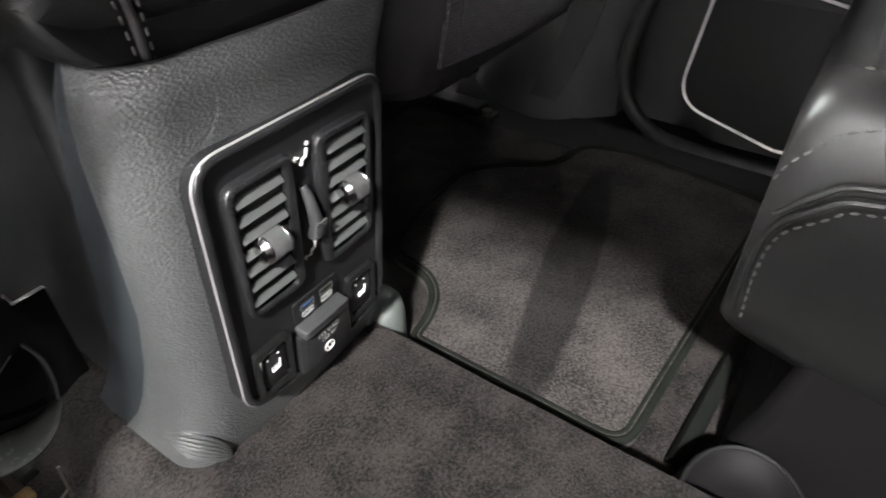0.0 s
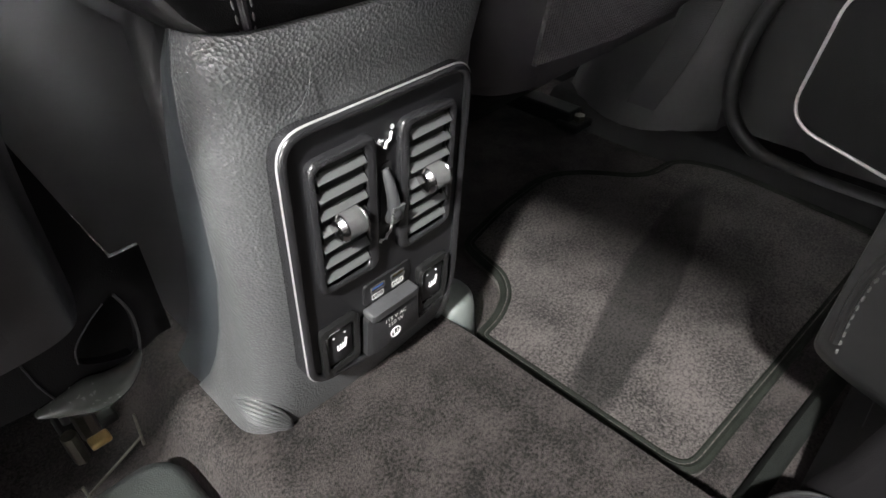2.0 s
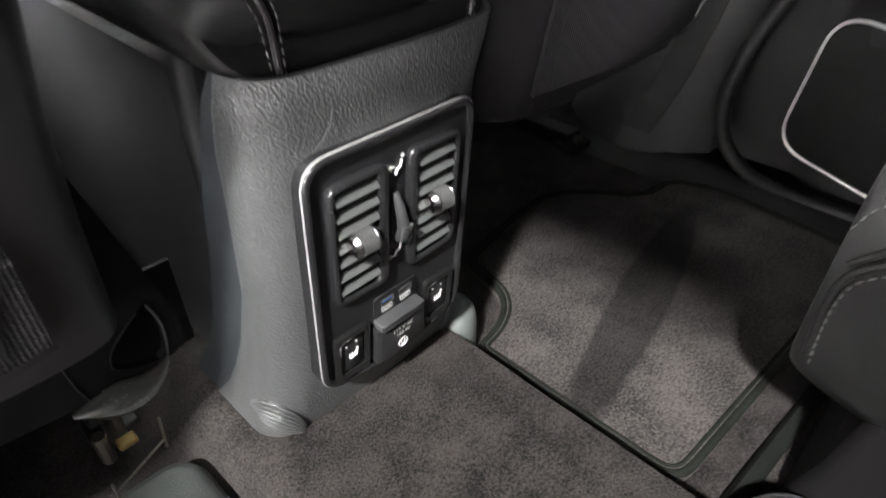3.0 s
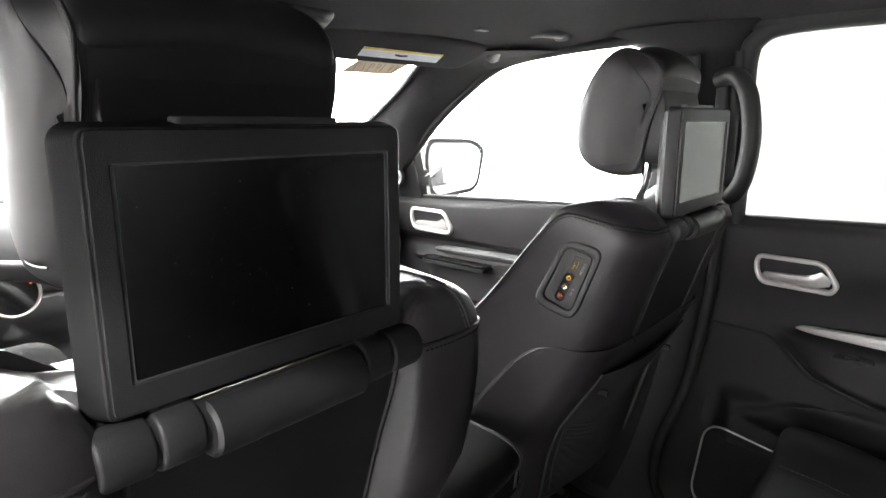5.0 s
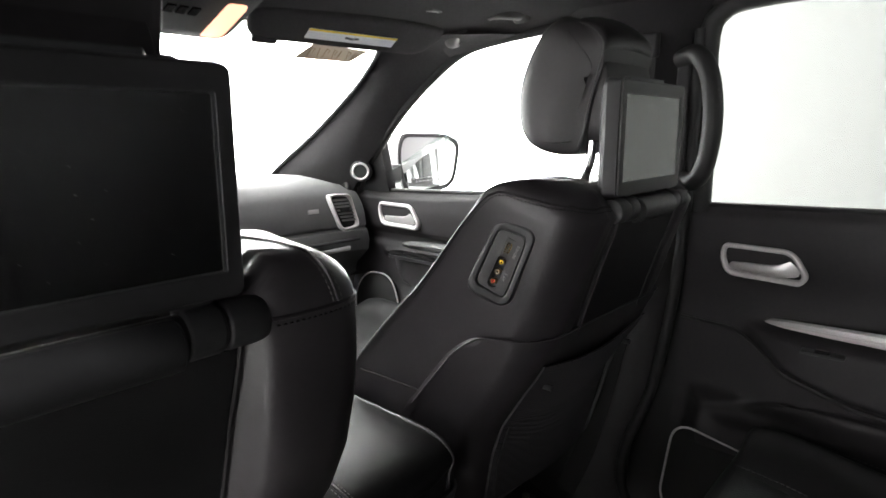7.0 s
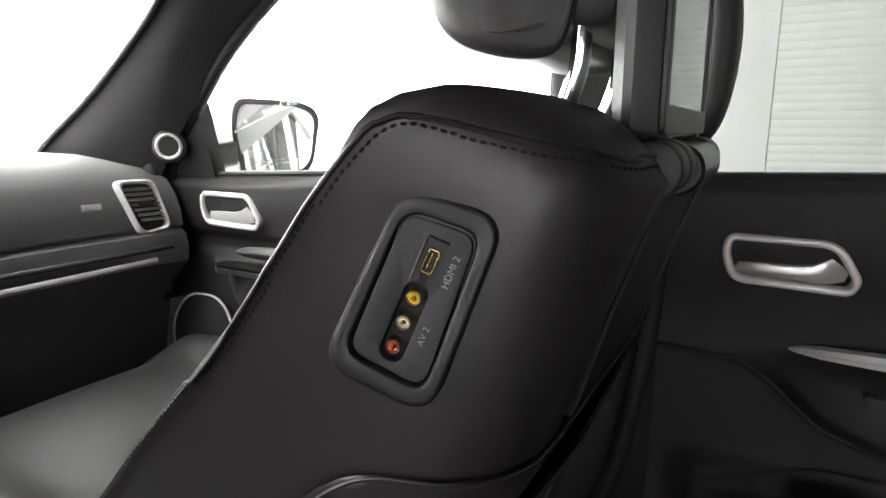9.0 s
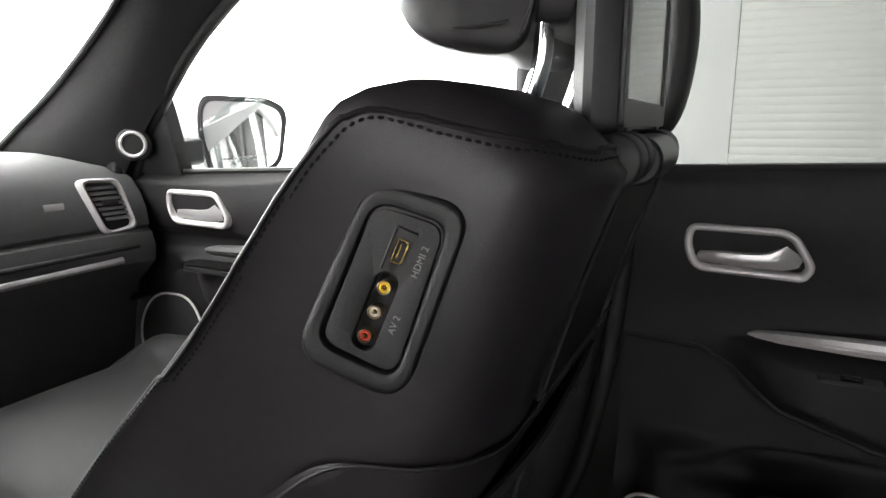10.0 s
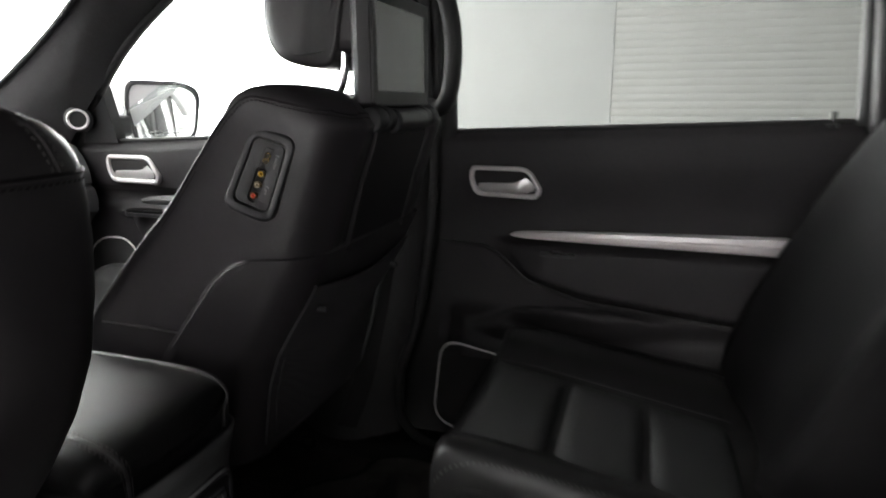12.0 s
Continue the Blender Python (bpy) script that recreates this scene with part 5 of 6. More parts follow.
    words("AV 2", T, -0.0375, -0.0120, 0.0052, GREY_PRINT, unit)


def net_material():
    mt = material("pocket_net", (0.036, 0.034, 0.036), 0.7, spot=40)
    nt = mt.node_tree
    tc, w = nt.nodes.new("ShaderNodeTexCoord"), nt.nodes.new("ShaderNodeTexVoronoi")
    w.inputs["Scale"].default_value = 330
    w.inputs["Randomness"].default_value = 0.15
    b = nt.nodes.new("ShaderNodeBump")
    b.inputs["Strength"].default_value, b.inputs["Distance"].default_value = 1.0, 0.0015
    nt.links.new(tc.outputs["Object"], w.inputs["Vector"])
    nt.links.new(w.outputs["Distance"], b.inputs["Height"])
    nt.links.new(b.outputs[0], nt.nodes["Principled BSDF"].inputs["Normal"])
    return mt


NET = net_material()
DARK_METAL = material("dark_steel", (0.016, 0.016, 0.016), 0.6, metal=0.2, spot=60)
STEEL = material("bare_steel", (0.20, 0.19, 0.165), 0.35, metal=1.0, spot=60)

front_seat(0.380, False, 0.0, 0.0, "black leather front passenger seat with a blank display on its back", True)
front_seat(-0.384, True, 0.016, -0.022, "black leather driver's seat with a blank display on its back", False, 0.92)

# ---- doors on the passenger side ----


def arm_line(y):
    return lerp_table([(-0.80, 0.318), (-0.535, 0.331), (-0.246, 0.360), (-0.134, 0.397), (-0.075, 0.448), (-0.04, 0.466), (0.09, 0.472)], y)


def rear_door_x(y, z):
    zb = belt(y)
    d = zb - z
    x = 0.712 - 0.008 * smooth(d / 0.02) + 0.022 * smooth((d - 0.05) / 0.14)
    za = arm_line(y)
    arm = smooth((-0.03 - y) / 0.16) * smooth((z - za) / 0.035) * smooth((0.492 - z) / 0.02)
    x -= 0.055 * arm
    x -= 0.012 * smooth((z - za + 0.006) / 0.012) * smooth((0.50 - z) / 0.1) * smooth((y + 0.3) / 0.2)
    zp = 0.335 + 0.012 * math.sin((y + 0.1) * 9)
    x -= 0.030 * smooth((zp - z) / 0.035) * smooth((0.045 - y) / 0.05)
    x -= 0.018 * smooth((0.30 - z) / 0.06)
    e = ((y + 0.215) / 0.19) ** 2 + ((z - 0.307 + 0.05 * (y + 0.2)) / 0.030) ** 2
    x += 0.022 * smooth((1.3 - e) / 0.8)
    return x


door = thing("rear_door", (0.73, -0.3, -0.01), "black vinyl rear door panel with silver handle and trim blade", "car door")
bm = bmesh.new()
sheet(bm, lambda u, v: (rear_door_x(0.062 - 0.80 * u, -0.005 + (belt(0.062 - 0.80 * u) + 0.005) * v), 0.062 - 0.80 * u, -0.005 + (belt(0.062 - 0.80 * u) + 0.005) * v), 110, 120, (0.06, 0, 0))
panel_r = part("door_panel", bm, DOOR_VINYL, door, sharp=60)
# edge bead along the armrest line
bm = bmesh.new()
tube(bm, [Vector((rear_door_x(y, arm_line(y) + 0.002) - 0.002, y, arm_line(y))) for y in [0.06 - 0.02 * k for k in range(38)]], 0.0035, 6)
part("armrest_bead", bm, DOOR_DARK, door)
# window ledge strip
bm = bmesh.new()
tube(bm, [Vector((0.716, y, belt(y) + 0.002)) for y in (0.055, -0.2, -0.45, -0.735)], 0.006, 8)
part("window_strip", bm, RUBBER, door, "black rubber window strip")


def blade(bm, path, depth):
    """A tapered trim blade: path rows of (point, height, depth scale)."""
    rings = []
    for (x, y, z), h, k in path:
        rings.append([Vector((x + 0.004, y, z - h / 2)), Vector((x - depth * k * 0.55, y, z - h * 0.40)), Vector((x - depth * k * 0.80, y, z - h * 0.10)), Vector((x - depth * k * 0.70, y, z)), Vector((x - depth * k, y, z + h * 0.10)), Vector((x - depth * k * 0.8, y, z + h * 0.40)), Vector((x + 0.004, y, z + h / 2))])
    loft(bm, rings)


bm = bmesh.new()
blade(bm, [((0.726, -0.094, 0.4915), 0.003, 0.3), ((0.722, -0.105, 0.493), 0.010, 0.7), ((0.712, -0.13, 0.4955), 0.016, 1.0), ((0.698, -0.20, 0.499), 0.021, 1.0), ((0.688, -0.30, 0.502), 0.026, 1.0), ((0.684, -0.42, 0.504), 0.031, 1.0), ((0.684, -0.55, 0.505), 0.036, 1.0), ((0.688, -0.66, 0.505), 0.038, 1.0), ((0.694, -0.73, 0.505), 0.036, 0.8)], 0.010)
part("trim_blade", bm, SILVER_PAINT, door, "satin silver trim blade above the armrest", sharp=30)


def handle(parent, P, w, h):
    """A bezel with a recessed lever: P at its middle, u towards the lever's hinge."""
    out = quad_round([(w * 0.33, h / 2), (-w * 0.47, h * 0.47), (-w * 0.50, h * 0.05), (-w * 0.41, -h / 2), (w * 0.45, -h / 2), (w * 0.515, -h * 0.20)], 0.021, 7)
    inn = shrunk(out, h * 0.15)
    bm = bmesh.new()
    ring_round(bm, P, out, inn, -0.020, 0.003, 0.005)
    bez = part("handle_bezel", bm, SILVER_PAINT, parent, "satin silver handle bezel", sharp=50)
    bm = bmesh.new()
    slab(bm, P, [(x * 0.99, y * 0.99) for x, y in inn], -0.020, -0.016)
    part("handle_well", bm, RUBBER, bez, "dark recess behind the lever")
    bm = bmesh.new()
    rings = []
    for u, v0, v1, z in ((-0.38, -0.32, -0.10, -0.004), (-0.35, -0.345, -0.07, 0.000), (-0.2, -0.35, -0.05, 0.003), (0.0, -0.35, -0.04, 0.004), (0.10, -0.35, -0.02, 0.004), (0.17, -0.35, 0.02, 0.004), (0.23, -0.345, 0.10, 0.003), (0.28, -0.34, 0.18, 0.001), (0.32, -0.33, 0.23, -0.001), (0.37, -0.30, 0.22, -0.003), (0.42, -0.26, 0.08, -0.006)):
        a, b, m = h * v0, h * v1, h * (v0 + v1) / 2
        rings.append([P(w * u, a, z - 0.008), P(w * u, a + 0.002, z - 0.002), P(w * u, m, z + 0.0015), P(w * u, b - 0.002, z - 0.001), P(w * u, b, z - 0.008)])
    loft(bm, rings)
    part("handle_lever", bm, SATIN, bez, "satin metal door lever", sharp=50)


handle(door, Plane((0.7085, -0.0835, 0.6035), (0, -1, -0.03), (0, 0.0, 1)), 0.150, 0.064)


def speaker(parent, P, outline, material_ring):
    bm = bmesh.new()
    inn = [(x * 0.975, y * 0.975) for x, y in outline]
    slab(bm, P, inn, -0.01, 0.003, 0.003)
    g = part("speaker_grille", bm, GRILLE, parent, "black speaker grille", sharp=60)
    bm = bmesh.new()
    tube(bm, [P(*p, 0.0035) for p in outline], 0.0024, 8, closed=True)
    part("speaker_ring", bm, material_ring, g, "thin silver ring round the speaker")


speaker(door, Plane((0.672, -0.042, 0.153), (0, -1, 0), (0.12, 0, 1)), quad_round([(0.115, 0.075), (-0.085, 0.108), (-0.100, -0.075), (0.08, -0.118)], 0.045, 8), SILVER_PAINT)
# window switch and pull cup
bm = bmesh.new()
box(bm, (0.662, -0.20, 0.470), (0.022, 0.065, 0.006))
sw = bevel(part("switch_plate", bm, PLASTIC_FINE, door), 0.002)
bm = bmesh.new()
box(bm, (0.655, -0.20, 0.476), (0.010, 0.022, 0.006))
bevel(part("window_switch", bm, GLOSS, sw, "black window switch"), 0.002)
# lock pin
bm = bmesh.new()
cyl(bm, (0.712, -0.649, 0.715), (0.712, -0.649, 0.742), 0.0045, 14)
cyl(bm, (0.712, -0.649, 0.714), (0.712, -0.649, 0.721), 0.009, 16)
bevel(part("lock_pin", bm, PLASTIC, door, "black door lock pin"), 0.0015, 2)
# rear window and its frame
bm = bmesh.new()
sheet(bm, lambda u, v: (0.730 - 0.055 * v, 0.05 - 0.79 * u, belt(0.05 - 0.79 * u) - 0.02 + 0.40 * v), 8, 8, (0.004, 0, 0))
g = part("window_pane", bm, GLASS, door, "clear door window glass")
g.visible_shadow = False
bm = bmesh.new()
tube(bm, curve([(0.716, 0.036, 0.69), (0.700, 0.034, 0.85), (0.682, 0.034, 1.0), (0.676, 0.015, 1.045), (0.672, -0.04, 1.062), (0.670, -0.2, 1.066), (0.668, -0.5, 1.064), (0.668, -0.60, 1.055), (0.675, -0.655, 1.01), (0.690, -0.68, 0.9), (0.712, -0.70, 0.72)], 8), 0.018, 10)
part("window_frame", bm, RUBBER, door, "black window frame")
# rear quarter pillar
bm = bmesh.new()
loft(bm, [[Vector((x, y0, z)), Vector((x, y1, z)), Vector((x + 0.05, y1, z)), Vector((x + 0.05, y0, z))] for z, y0, y1, x in ((0.70, -0.70, -0.86, 0.668), (0.9, -0.675, -0.86, 0.655), (1.02, -0.645, -0.86, 0.645), (1.09, -0.58, -0.86, 0.635))])
tagged(bevel(part("pillar_rear_right", bm, GREY_TRIM), 0.012, 3), "dark trim of the rear pillar", "pillar trim", kind="structure")

# front door
def front_door_x(y, z):
    d = 0.66 + 0.04 * smooth((0.9 - y) / 0.6) - z
    x = 0.742 - 0.012 * smooth(d / 0.015) + 0.014 * smooth((d - 0.04) / 0.10)
    low = lerp_table([(0.20, 0.36), (0.70, 0.385), (0.76, 0.392), (0.83, 0.408), (0.87, 0.435), (0.90, 0.468), (1.2, 0.472)], y)
    arm = smooth((0.97 - y) / 0.05) * smooth((z - low) / 0.022) * smooth((0.499 - z) / 0.012)
    x -= (0.018 + 0.050 * smooth((0.92 - y) / 0.12)) * arm
    x += 0.012 * smooth((0.552 - z) / 0.012) * smooth((z - 0.50) / 0.02)
    x -= 0.022 * smooth((0.40 - z) / 0.05)
    return x


def fbelt(y):
    return lerp_table([(0.15, 0.695), (0.56, 0.682), (0.90, 0.668), (1.15, 0.655)], y)


fdoor = thing("front_door", (0.76, 0.65, 0.0), "black vinyl front passenger door panel with silver handle", "car door")
bm = bmesh.new()
sheet(bm, lambda u, v: (front_door_x(0.20 + 0.92 * u, -0.005 + (fbelt(0.20 + 0.92 * u) + 0.005) * v), 0.20 + 0.92 * u, -0.005 + (fbelt(0.20 + 0.92 * u) + 0.005) * v), 90, 110, (0.06, 0, 0))
part("door_panel", bm, DOOR_VINYL, fdoor, sharp=60)
handle(fdoor, Plane((0.731, 0.882, 0.600), (0, -1, -0.02), (0, 0, 1)), 0.166, 0.072)
bm = bmesh.new()
T = Plane((0.678, 0.745, 0.4985), (0, -1, 0), (-1, 0, 0))
po = quad_round([(0.12, 0.028), (-0.105, 0.026), (-0.118, -0.004), (-0.10, -0.020), (0.12, -0.022)], 0.012, 4)
ring_frame(bm, T, po, shrunk(po, 0.004), -0.004, 0.0035, 0.001)
plate = part("switch_plate", bm, PLASTIC_FINE, fdoor, "black switch plate", sharp=50)
bm = bmesh.new()
slab(bm, T, shrunk(po, 0.003), -0.010, 0.0008)
part("plate_well", bm, GLOSS, plate)
bm = bmesh.new()
slab(bm, T, [(a - 0.068, b + 0.002) for a, b in rrect(0.072, 0.030, 0.008)], 0.0004, 0.0022, 0.001)
part("pull_cup", bm, JACK_WELL, plate, "dark pull cup")
for k in range(3):
    bm = bmesh.new()
    slab(bm, T, [(a + 0.018 * (1 if k else 0) + 0.030 * k, b + 0.002) for a, b in rrect(0.022 if k else 0.026, 0.022, 0.004)], 0.0004, 0.0075, 0.003)
    part("window_switch", bm, SLAT if k else PLASTIC_FINE, plate)
bm = bmesh.new()
blade(bm, [((0.712, 0.845, 0.523), 0.004, 0.4), ((0.708, 0.835, 0.525), 0.012, 0.8), ((0.702, 0.81, 0.527), 0.019, 1), ((0.698, 0.76, 0.529), 0.024, 1), ((0.697, 0.65, 0.531), 0.026, 1), ((0.697, 0.5, 0.533), 0.026, 1), ((0.700, 0.3, 0.534), 0.020, 1)], 0.016)
part("armrest_pad", bm, GREY_TRIM, fdoor, "padded grey pull handle along the armrest", sharp=60)
speaker(fdoor, Plane((0.709, 0.950, 0.320), (0, -1, 0), (0.05, 0, 1)), quad_round([(0.050, 0.105), (-0.055, 0.100), (-0.105, 0.030), (-0.090, -0.085), (0.02, -0.125), (0.075, -0.060), (0.090, 0.020)], 0.045, 7), SILVER_PAINT)
bm = bmesh.new()
sheet(bm, lambda u, v: (0.752 - 0.075 * v, 0.19 + (0.86 - 0.50 * v ** 1.6) * u, fbelt(0.19 + 0.8 * u) - 0.02 + 0.41 * v * (1 - 0.55 * u ** 3)), 12, 8, (0.004, 0, 0))
g = part("window_pane", bm, GLASS, fdoor, "clear door window glass")
g.visible_shadow = False
bm = bmesh.new()
tube(bm, [Vector((0.745, y, fbelt(y) + 0.002)) for y in (0.2, 0.4, 0.6, 0.8, 0.95)], 0.006, 8)
part("window_strip", bm, RUBBER, fdoor)
# small corner panel with the tweeter
bm = bmesh.new()
sheet(bm, lambda u, v: (0.736 - 0.035 * v, 0.925 + 0.20 * u * (1 - 0.55 * v), fbelt(1.0) + 0.15 * v), 6, 8, (0.03, 0.0, 0.0))
part("corner_panel", bm, PLASTIC, fdoor, "black triangular corner panel", sharp=60)
TW = Plane((0.687, 0.992, 0.7235), (0.62, -0.78, 0), (0, 0, 1))
bm = bmesh.new()
ro = [(0.0255 * math.cos(a), 0.0255 * math.sin(a)) for a in (2 * math.pi * k / 32 for k in range(32))]
ri = [(x * 0.76, y * 0.76) for x, y in ro]
slab(bm, TW, [(x * 1.25, y * 1.25) for x, y in ro], -0.03, 0.002, 0.004)
tw = part("tweeter", bm, PLASTIC, fdoor, "small round tweeter speaker", sharp=50)
bm = bmesh.new()
ring_frame(bm, TW, ro, ri, 0.001, 0.005, 0.002)
part("tweeter_ring", bm, SILVER_PAINT, tw, "satin silver ring")
bm = bmesh.new()
slab(bm, TW, ri, 0.001, 0.0035)
part("tweeter_grille", bm, GRILLE, tw)

# outside mirror
mirror = thing("wing_mirror", (0.80, 1.12, 0.65), "silver and black outside mirror on the passenger side", "wing mirror")
M = Plane((1.055, 1.065, 0.738), (0.90, -0.43, 0), (0, 0, 1))
mo = quad_round([(0.160, 0.058), (0.09, 0.085), (-0.135, 0.088), (-0.150, 0.01), (-0.112, -0.118), (0.125, -0.088)], 0.05, 8)
mo = [(x * 0.73, y) for x, y in mo]
bm = bmesh.new()
loft(bm, [[M(*p, 0.0) for p in mo], [M(x * 1.03, y * 1.04, -0.012) for x, y in mo], [M(x * 1.0 - 0.030, y * 1.0, -0.05) for x, y in mo], [M(x * 0.92 - 0.060, y * 0.92, -0.095) for x, y in mo], [M(x * 0.65 - 0.075, y * 0.7, -0.125) for x, y in mo]])
part("mirror_shell", bm, CAR_PAINT, mirror, "silver painted shell", sharp=60)
bm = bmesh.new()
ring_frame(bm, M, [(x * 1.045, y * 1.06) for x, y in mo], [(x * 0.93, y * 0.90) for x, y in mo], -0.012, 0.008, 0.004)
part("mirror_rim", bm, PLASTIC, mirror, "black mirror rim", sharp=50)
bm = bmesh.new()
MG = Plane(M(0, 0, 0.0015), (0.90 * 0.99905 - 0.43 * 0.0436, -0.43 * 0.99905 - 0.90 * 0.0436, 0), (0.43 * 0.055, 0.90 * 0.055, 1))
slab(bm, MG, [(x * 0.935, y * 0.91) for x, y in mo], -0.010, 0.0)
mg = part("mirror_pane", bm, MIRROR, mirror, "mirror glass")
bm = bmesh.new()
for k in range(2):
    for j in range(9 - 2 * k):
        slab(bm, Plane(MG(-0.052 + 0.0135 * j + 0.010 * k, -0.062 - 0.009 * k + 0.0012 * j, 0.0002), MG.u, MG.v), rrect(0.010 if j % 3 else 0.006, 0.0042, 0.001), 0, 0.0006)
part("warning_print", bm, GREY_PRINT, mg)
bm = bmesh.new()
loft(bm, [[Vector((x, y, z)) for y, z in ((1.06, 0.665 + k), (1.12, 0.665 + k), (1.12, 0.725 + k), (1.06, 0.725 + k))] for x, k in ((0.76, -0.01), (0.84, 0.0), (0.93, 0.005))])
bevel(part("mirror_foot", bm, PLASTIC, mirror, "black mirror foot"), 0.012, 3)

# plain driver's side
bm = bmesh.new()
box(bm, (-0.76, 0.65, 0.33), (0.06, 0.92, 0.70))
tagged(bevel(part("wall_driver_door", bm, DOOR_VINYL), 0.02), "black vinyl driver's door panel", "car door", kind="structure")

# ---- dashboard and front cabin ----
dash = thing("dashboard", (0, 1.2, 0.1), "black grained vinyl dashboard with silver-framed vents and trim strip", "dashboard")
prof = [(1.41, 0.690), (1.30, 0.708), (1.20, 0.712), (1.12, 0.705), (1.075, 0.685), (1.052, 0.650), (1.040, 0.60), (1.036, 0.563), (1.042, 0.556), (1.030, 0.548), (1.022, 0.52), (1.022, 0.490), (1.036, 0.470), (1.06, 0.44), (1.075, 0.36), (1.10, 0.25), (1.18, 0.12), (1.40, 0.10)]
bm = bmesh.new()
rings = []
for x in (-0.72, -0.6, -0.4, -0.2, -0.08, 0.08, 0.2, 0.4, 0.55, 0.62, 0.66, 0.69, 0.715):
    e = smooth((abs(x) - 0.58) / 0.14)
    rings.append([Vector((x, y - 0.03 * e * smooth((z - 0.40) / 0.12), z - 0.03 * e * smooth((z - 0.58) / 0.1))) for y, z in prof])
loft(bm, rings)
part("dash_body", bm, DASH, dash, sharp=35)
bm = bmesh.new()
tube(bm, curve([(0.10, 1.018, 0.527), (0.35, 1.018, 0.522), (0.55, 1.012, 0.522), (0.68, 0.998, 0.525)], 8), 0.0050, 8, flat=1.0)
part("trim_strip", bm, SLAT, dash, "dark grey trim strip")
bm = bmesh.new()
tube(bm, curve([(0.10, 1.012, 0.500), (0.35, 1.012, 0.497), (0.55, 1.006, 0.499), (0.64, 0.995, 0.503)], 8), 0.0068, 8)
part("trim_strip", bm, SATIN, dash, "satin silver trim strip")


def dash_vent(P, h):
    o = quad_round([(0.025, 0.051), (-0.054, 0.054), (-0.018, -0.056), (0.046, -0.048)], 0.018, 5)
    i = [(x * 0.80, y * 0.86) for x, y in o]
    bm = bmesh.new()
    ring_frame(bm, P, o, i, -0.01, 0.004, 0.004)
    v = part("air_vent", bm, SILVER_PAINT, dash, "silver-framed dashboard air vent", sharp=50)
    bm = bmesh.new()
    slab(bm, P, i, -0.012, -0.006)
    part("vent_well", bm, RUBBER, v)
    for k in range(7):
        bm = bmesh.new()
        box(bm, P(-0.012 + 0.0045 * k, h * (0.33 - 0.095 * k), 0.0012), (0.056, 0.0080, 0.0022), P.m() @ Matrix.Rotation(radians(-38), 3, "X"))
        bevel(part("slat", bm, SLAT_DASH, v), 0.0006, 1)
    bm = bmesh.new()
    box(bm, P(0.0, 0.006, 0.003), (0.030, 0.012, 0.010), P.m())
    bevel(part("vent_tab", bm, PLASTIC, v), 0.003, 3)


dash_vent(Plane((0.632, 1.004, 0.610), (1, -0.14, 0), (0.0, 0.18, 1)), 0.104)
dash_vent(Plane((0.20, 1.030, 0.638), (1, 0, 0), (0, 0.18, 1)), 0.104)
bm = bmesh.new()
slab(bm, Plane((0.546, 1.0355, 0.615), (1, -0.02, 0), (0, 0.2, 1)), rrect(0.036, 0.012, 0.002), -0.002, 0.0016, 0.0006)
part("badge", bm, SATIN, dash, "small grey badge plate")
# wiper beyond the glass
wiper = thing("windscreen_wiper", (0.4, 1.46, 0.70), "black windscreen wiper resting at the glass foot", "wiper")
bm = bmesh.new()
tube(bm, curve([(-0.05, 1.47, 0.703), (0.25, 1.475, 0.712), (0.50, 1.46, 0.705)], 6), 0.006, 8)
part("wiper_arm", bm, RUBBER, wiper)
bm = bmesh.new()
box(bm, (0.30, 1.475, 0.722), (0.10, 0.014, 0.014))
bevel(part("wiper_bridge", bm, PLASTIC, wiper), 0.004, 2)

# steering wheel
wheel = thing("steering_wheel", (-0.384, 0.72, 0.44), "black leather steering wheel with satin spokes", "steering wheel")
SW = Plane((-0.384, 0.72, 0.495), (1, 0, 0), (0, 0.38, 0.92))
bm = bmesh.new()
tube(bm, [SW(0.185 * math.cos(a), 0.185 * math.sin(a), 0) for a in (2 * math.pi * k / 48 for k in range(48))], 0.016, 12, closed=True)
part("rim", bm, LEATHER, wheel)
bm = bmesh.new()
slab(bm, SW, rrect(0.16, 0.13, 0.05), -0.03, 0.02, 0.012)
part("hub", bm, PLASTIC, wheel)
for s in (-1, 1):
    bm = bmesh.new()
    tube(bm, [SW(s * 0.07, 0.0, 0.004), SW(s * 0.12, -0.004, 0.002), SW(s * 0.178, -0.005, 0)], [0.022, 0.018, 0.014], 10, flat=0.5)
    part("spoke", bm, SATIN, wheel, "satin silver spoke")
cluster = thing("instrument_cluster", (-0.384, 1.03, 0.53), "instrument cluster with silver ringed lit dials", "instruments")
for s in (-1, 0, 1):
    Q = Plane((-0.384 + s * 0.085, 1.0, 0.575), (1, 0, 0), (0, 0.2, 1))
    bm = bmesh.new()
    ro = [(0.046 * math.cos(a), 0.046 * math.sin(a)) for a in (2 * math.pi * k / 32 for k in range(32))]
    ring_frame(bm, Q, ro, [(x * 0.9, y * 0.9) for x, y in ro], -0.01, 0.006, 0.002)
    d = part("dial_ring", bm, SATIN, cluster)
    bm = bmesh.new()
    slab(bm, Q, [(x * 0.9, y * 0.9) for x, y in ro], -0.008, 0.0)
    part("dial", bm, SCREEN, d)
    bm = bmesh.new()
    tube(bm, [Q(0.034 * math.cos(a), 0.034 * math.sin(a), 0.001) for a in (0.4 + 1.6 * k / 10 for k in range(11))], 0.002, 5)
    part("dial_marks", bm, RED_GLOW, d, "red lit dial marks")

